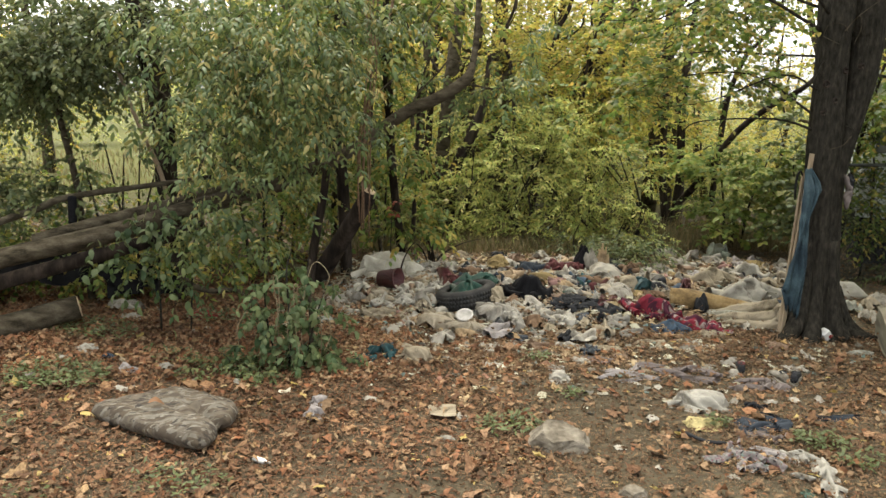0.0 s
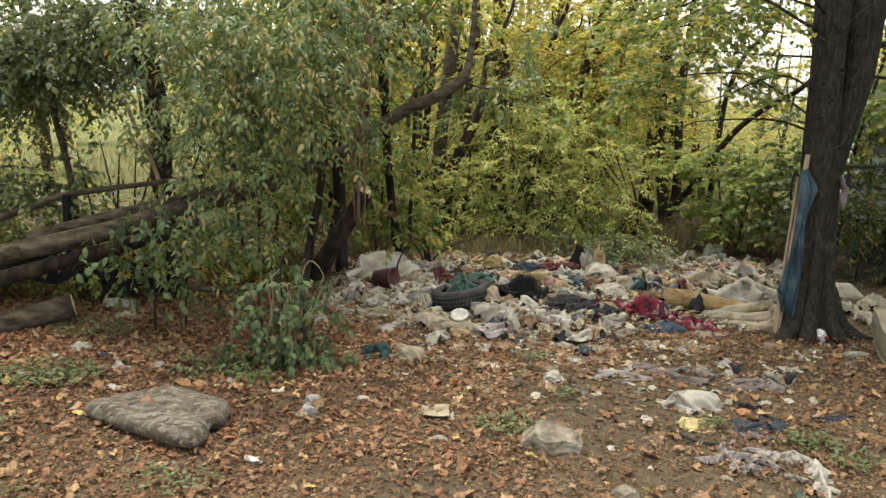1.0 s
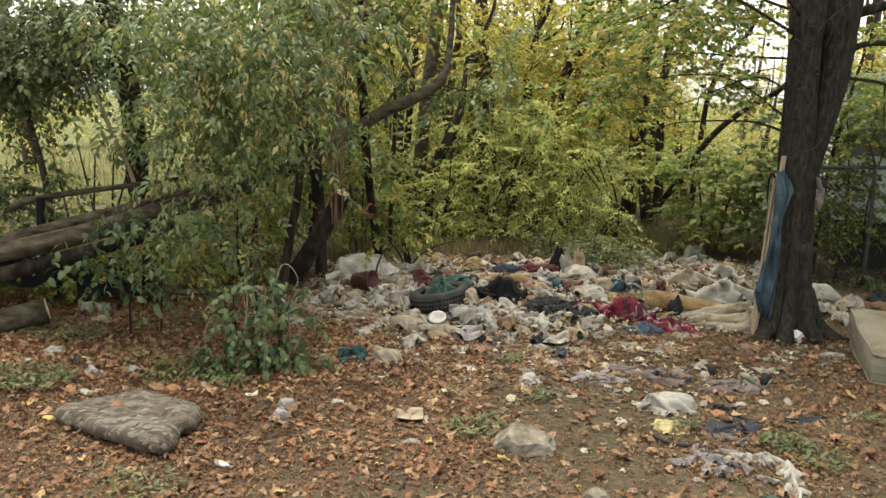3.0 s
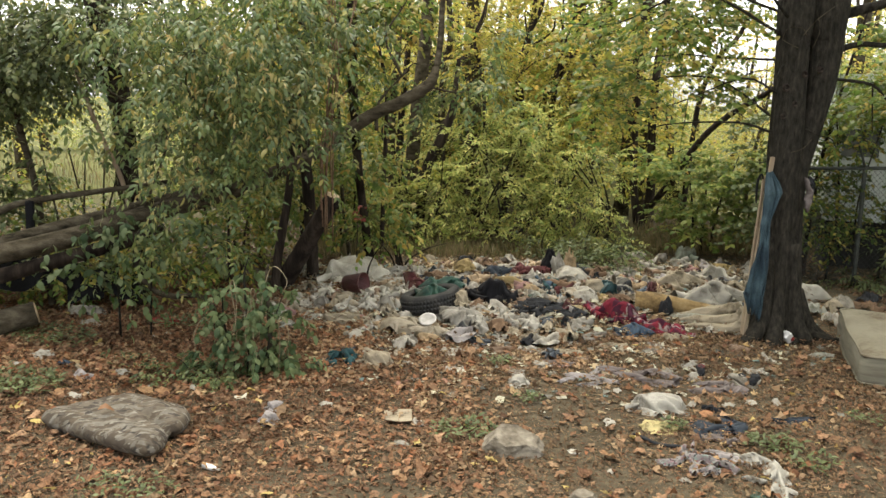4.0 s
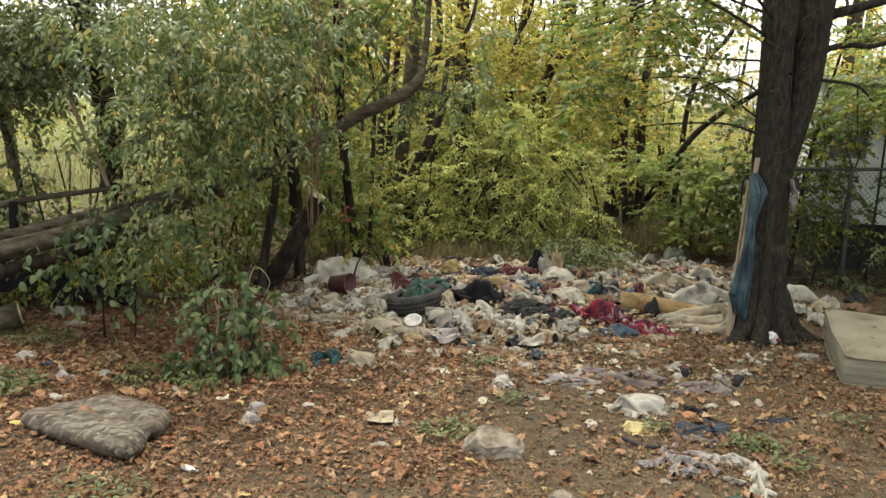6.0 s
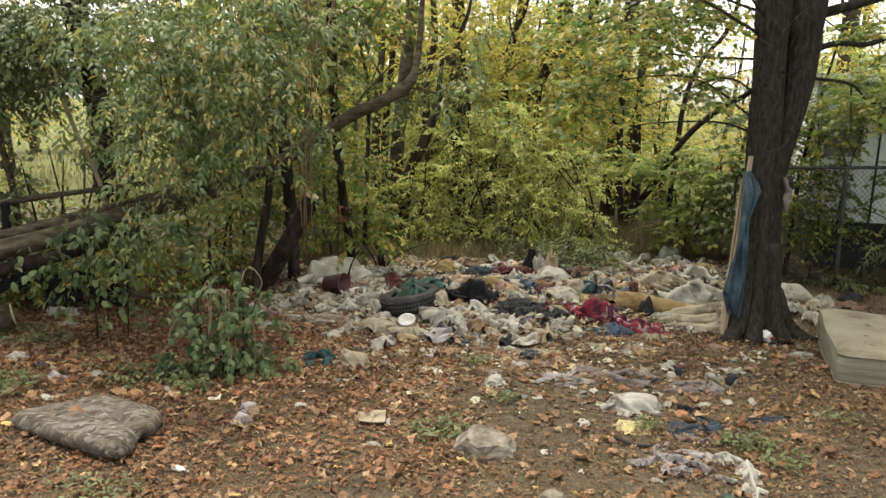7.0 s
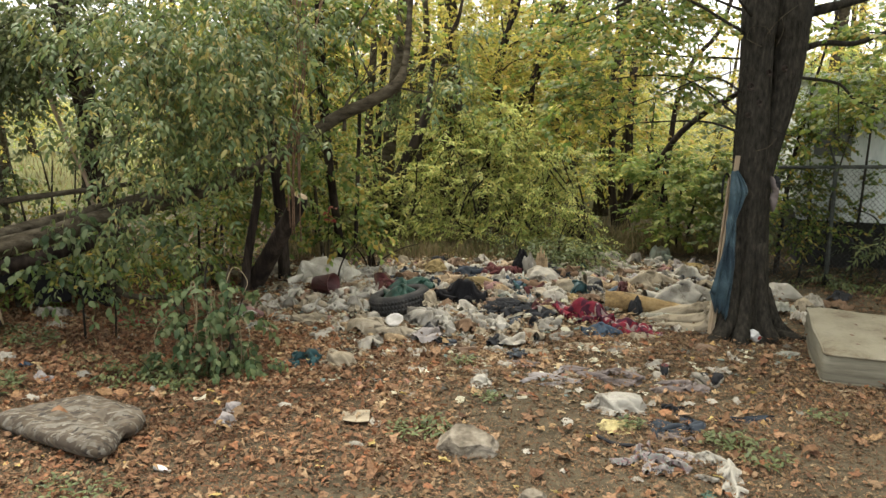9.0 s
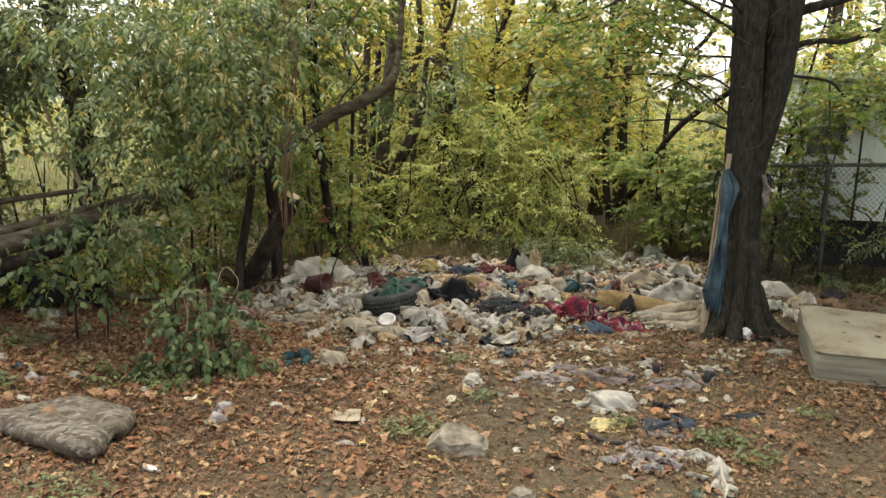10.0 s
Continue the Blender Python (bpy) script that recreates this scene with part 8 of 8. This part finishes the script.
def foam_roll():
    ob = base("foam_mattress", 2.64, 8.05, float(gz(2.64, 8.05)), "rolled yellowed foam mattress with a torn dirty sheet", "foam mattress", rz=-14)
    part("roll", tube("roll", [(-0.38, 0.1, 0.09, 0.1), (-0.2, 0.1, 0.09, 0.1), (0.1, 0.06, 0.075, 0.085), (0.42, 0.02, 0.05, 0.06)], M["foam"], sides=22, n=8, rough=0.05, seed=4), ob)
    g = np.random.default_rng(6)
    V, Q, T = heap_arrays(0.8, 0.26, 0.09, g, ridge=0.35, folds=4)
    part("sheet", grow("sheet", V, [Q, T], C["sage"]), ob, "dirty grey-green sheet", m=pose(0.25, -0.12, 0.0, 0, 0, -3))
    V, Q, T = heap_arrays(0.15, 0.12, 0.24, g, ridge=0.35)
    part("black_lining", grow("black_lining", V, [Q, T], C["black"]), ob, "black torn lining", m=pose(-0.08, -0.04, 0.02))


foam_roll()
heap("bed_sheet", "dirty white bed sheet spread towards the tree", "sheet", 3.16, 8.42, 0.95, 0.55, 0.22, C["bone"], 284, rz=12, drape="blanket")


def twisted_sheets():
    """Sheets wrung into ropes that trail from the rolled mattress to the cloth on the trunk."""
    z0 = float(gz(2.9, 7.65))
    ob = base("bed_sheet", 2.9, 7.74, z0, "twisted cream sheets trailing to the foot of the tree", "sheet")
    for k, pts in enumerate((
            [(2.62, 7.74, 0.03, 0.03), (2.8, 7.7, 0.05, 0.05), (2.98, 7.62, 0.07, 0.062), (3.1, 7.5, 0.13, 0.06), (3.14, 7.44, 0.25, 0.04)],
            [(2.68, 7.88, 0.04, 0.035), (2.9, 7.86, 0.08, 0.06), (3.06, 7.76, 0.13, 0.066), (3.15, 7.6, 0.22, 0.05)],
            [(2.56, 7.6, 0.01, 0.02), (2.8, 7.56, 0.03, 0.042), (3.0, 7.46, 0.04, 0.05), (3.11, 7.41, 0.1, 0.052), (3.15, 7.41, 0.22, 0.04)])):
        c = [(x - 2.9, y - 7.65, z, 0.88 * r) for x, y, z, r in pts]
        part("fold", tube("fold", c, C["cream"], sides=22, n=9, rough=0.1, seed=k, ridges=0.16), ob)


twisted_sheets()
heap("bed_sheet", "flat dirty cream sheet spread over the rubbish", "sheet", 2.95, 8.95, 0.75, 0.4, 0.16, C["cream"], 236, rz=8, drape="blanket")
heap("bed_sheet", "crumpled pale sheet at the back of the heap", "sheet", 3.4, 9.25, 0.6, 0.36, 0.14, C["bone"], 237, rz=-12, drape="blanket")
heap("tan_cover", "flattened tan cover among the rubbish", "cover", 2.55, 8.72, 0.5, 0.26, 0.12, C["tan"], 238, rz=14, drape="blanket")
heap("green_sack", "slumped dark grey-green sack at the edge of the wood", "sack", 3.36, 10.05, 0.44, 0.42, 0.44, C["olive"], 289, rz=20, drape="dome")
heap("white_clump", "white plastic lump at the wood's edge", "bag", 3.0, 9.95, 0.24, 0.2, 0.16, F["white"], 289, drape="crumpled")
heap("white_clump", "white plastic lumps under the bush", "bag", 2.75, 10.2, 0.34, 0.16, 0.1, F["white"], 290, drape="crumpled")
heap("pillow", "dirty cream pillow lying behind the tree", "pillow", 4.2, 8.6, 0.58, 0.3, 0.24, C["bone"], 291, rz=-5, ridge=0.2, ragged=0.1, full=True)
for i, (x, y, w, c, nm) in enumerate(((4.05, 8.1, 0.34, "sage", "grey-green"), (4.3, 8.2, 0.3, "cream", "cream"), (4.5, 8.35, 0.36, "grey", "grey"), (4.15, 7.85, 0.24, "white", "white"), (4.7, 8.2, 0.3, "brown", "brown"), (3.95, 8.45, 0.26, "blue", "blue"), (4.85, 8.5, 0.34, "black", "black"))):
    heap("rag", "%s rag heaped behind the tree" % nm, "rag", x, y, w, w * 0.6, 0.1, C[c], 310 + i, rz=37 * i, ridge=1.0, ragged=0.4)


def strewn():
    """The many smaller rags, bags and papers of the heap."""
    g = np.random.default_rng(400)
    tones = (["white"] * 9 + ["bone"] * 3 + ["cream"] * 8 + ["grey"] * 5 + ["tan"] * 4 + ["brown"] * 5 + ["black", "black", "teal"] + ["brown", "black", "black", "black", "navy", "navy", "denim", "maroon", "pink", "mauve", "sage", "mustard", "lilac", "brown"])
    big = ((0.84, 8.26, 0.28), (2.05, 7.92, 0.36), (2.44, 7.55, 0.3), (2.1, 7.45, 0.24), (2.5, 8.05, 0.35), (2.85, 8.0, 0.3), (-0.68, 8.5, 0.24), (-0.78, 9.0, 0.25), (-0.42, 9.05, 0.22),
           (3.15, 8.55, 0.4), (2.9, 7.98, 0.3), (0.5, 7.72, 0.24), (0.0, 7.5, 0.25), (1.36, 8.02, 0.24), (0.55, 8.22, 0.12), (1.02, 8.62, 0.15), (0.9, 8.85, 0.15))
    for k in range(1250):
        if k < 1000:
            x, y = g.normal(0.95, 1.1), g.normal(8.45, 0.5)
        elif k < 1120:
            x, y = g.uniform(2.4, 4.0), g.normal(9.1, 0.35)
        else:
            x, y = g.normal(0.8, 1.2), g.uniform(6.5, 7.8)
        if any((x - a) ** 2 + (y - b) ** 2 < c * c for a, b, c in big):
            continue
        if abs(x - 3.45) < 0.35 and abs(y - 7.65) < 0.4 or x < -1.3 or y > 9.8 or (x - 0.23) ** 2 + (y - 8.05) ** 2 < 0.15 or x > 4.2:
            continue
        c = tones[int(g.integers(len(tones)))] if k < 1120 else ("white", "cream", "grey", "brown", "tan", "white")[k % 6]
        if x < 0.1 and c in ("navy", "black", "denim", "lilac", "mauve", "teal", "grey"):
            c = ("white", "bone", "cream")[k % 3]
        s = min(0.3, float(np.exp(g.normal(-1.62, 0.38)))) * (0.75 if k >= 1120 else 1)
        film = g.uniform() < 0.4
        name, cat = ("plastic_scrap", "plastic") if film else (("rag", "rag"), ("cloth_scrap", "cloth"), ("paper_scrap", "paper"))[k % 3]
        heap(name, "crumpled %s %s in the rubbish" % (c, "plastic film" if film else "paper" if cat == "paper" else "cloth"), cat, float(x), float(y), s, s * g.uniform(0.45, 0.9), s * g.uniform(0.18, 0.42) * (0.5 if k >= 1120 else 1), (F if film else C)[c], 1000 + k, rz=float(g.uniform(0, 360)),
             drape=("crumpled", "crumpled", "flat", "crumpled", "strip")[k % 5], smooth=k % 3 > 0, group="strewn rubbish",
             tilt=(float(g.normal(0, 9)), float(g.normal(0, 9))) if k < 1120 else (0, 0), lift=0.15 * s * float(g.uniform()) if k < 1120 else 0.0)


strewn()


def ground_scraps():
    """Small bits of paper, film and cloth lost in the leaves before the fallen trunks."""
    g = np.random.default_rng(450)
    for k in range(46):
        x, y = (g.uniform(-4.0, -1.5), g.uniform(5.9, 8.2)) if k < 32 else (g.uniform(-0.8, 3.4), g.uniform(4.6, 6.6))
        c = ("white", "bone", "cream", "grey", "bone", "cream", "white", "blue", "lilac", "navy")[int(g.integers(10 if k < 32 else 7))]
        s = float(g.uniform(0.04, 0.12))
        film = bool(g.integers(2))
        heap("scrap", "small crumpled %s scrap of %s in the leaves" % (c, "plastic" if film else "paper"), "scrap", float(x), float(y), s, s * g.uniform(0.4, 0.9), s * 0.35, (F if film else C)[c], 1950 + k, rz=float(g.uniform(0, 360)), seg=12, smooth=False, ridge=1.0, folds=3.5, ragged=0.4, group="scraps in the leaves")


ground_scraps()


def scraps():
    """Torn bits too small to tell apart, over and round the heap."""
    g = np.random.default_rng(500)
    n = 7500
    x = np.concatenate([g.normal(0.85, 1.2, n // 2), g.uniform(-1.2, 4.2, n // 4), g.normal(0.6, 1.6, n - n // 2 - n // 4)])
    y = np.concatenate([g.normal(8.6, 0.55, n // 2), g.normal(9.2, 0.4, n // 4), g.normal(7.2, 0.7, n - n // 2 - n // 4)])
    keep = (x > -1.6) & (x < 4.6) & (y > 5.6) & (y < 10.2)
    x, y = x[keep], y[keep]
    k = len(x)
    s = np.minimum(np.exp(g.normal(-3.85, 0.45, k)), 0.042)
    a = g.uniform(0, 6.28, k)
    u, v = np.meshgrid([-1, 0, 1.0], [-1, 0, 1.0])
    u, v = u.ravel(), v.ravel()
    ux = u[None] + g.normal(0, 0.22, (k, 9))
    vy = 0.7 * v[None] + g.normal(0, 0.22, (k, 9))
    px = s[:, None] * (ux * np.cos(a)[:, None] - vy * np.sin(a)[:, None]) + x[:, None]
    py = s[:, None] * (ux * np.sin(a)[:, None] + vy * np.cos(a)[:, None]) + y[:, None]
    pz = gz(px, py) + 0.004 + np.abs(g.normal(0, 0.35, (k, 9))) * s[:, None] + (g.uniform(0, 0.04, k) * (y > 7.4))[:, None]
    V = np.stack([px, py, pz], -1).reshape(-1, 3)
    f = np.array([[0, 1, 4, 3], [1, 2, 5, 4], [3, 4, 7, 6], [4, 5, 8, 7]])
    Q = (f[None] + (np.arange(k) * 9)[:, None, None]).reshape(-1, 4)
    solid("rubbish_scraps", grow("rubbish_scraps", V, Q, M["scrap"], smooth=False), 0, 0, 0, "countless torn scraps of paper, plastic and cloth", "rubbish", kind="stuff")


scraps()


def litter_twigs():
    g = np.random.default_rng(600)
    ch = []
    for k in range(260):
        x, y = g.uniform(-3.5, 4.5), 3.3 + 6.0 * g.uniform() ** 1.2
        a, ln = g.uniform(0, 6.28), g.uniform(0.06, 0.28)
        pts = [(x + ln * t * math.cos(a) + g.normal(0, 0.008), y + ln * t * math.sin(a) + g.normal(0, 0.008)) for t in (0, 0.5, 1)]
        ch.append(tube_arrays([(px, py, float(gz(px, py)) + 0.012, 0.0035) for px, py in pts], sides=4, n=2, rough=0.0, seed=k))
    solid("fallen_twigs", merged("fallen_twigs", ch, M["bark_pale"]), 0, 0, 0, "small dry twigs scattered over the leaf litter", "twigs", kind="stuff")


litter_twigs()
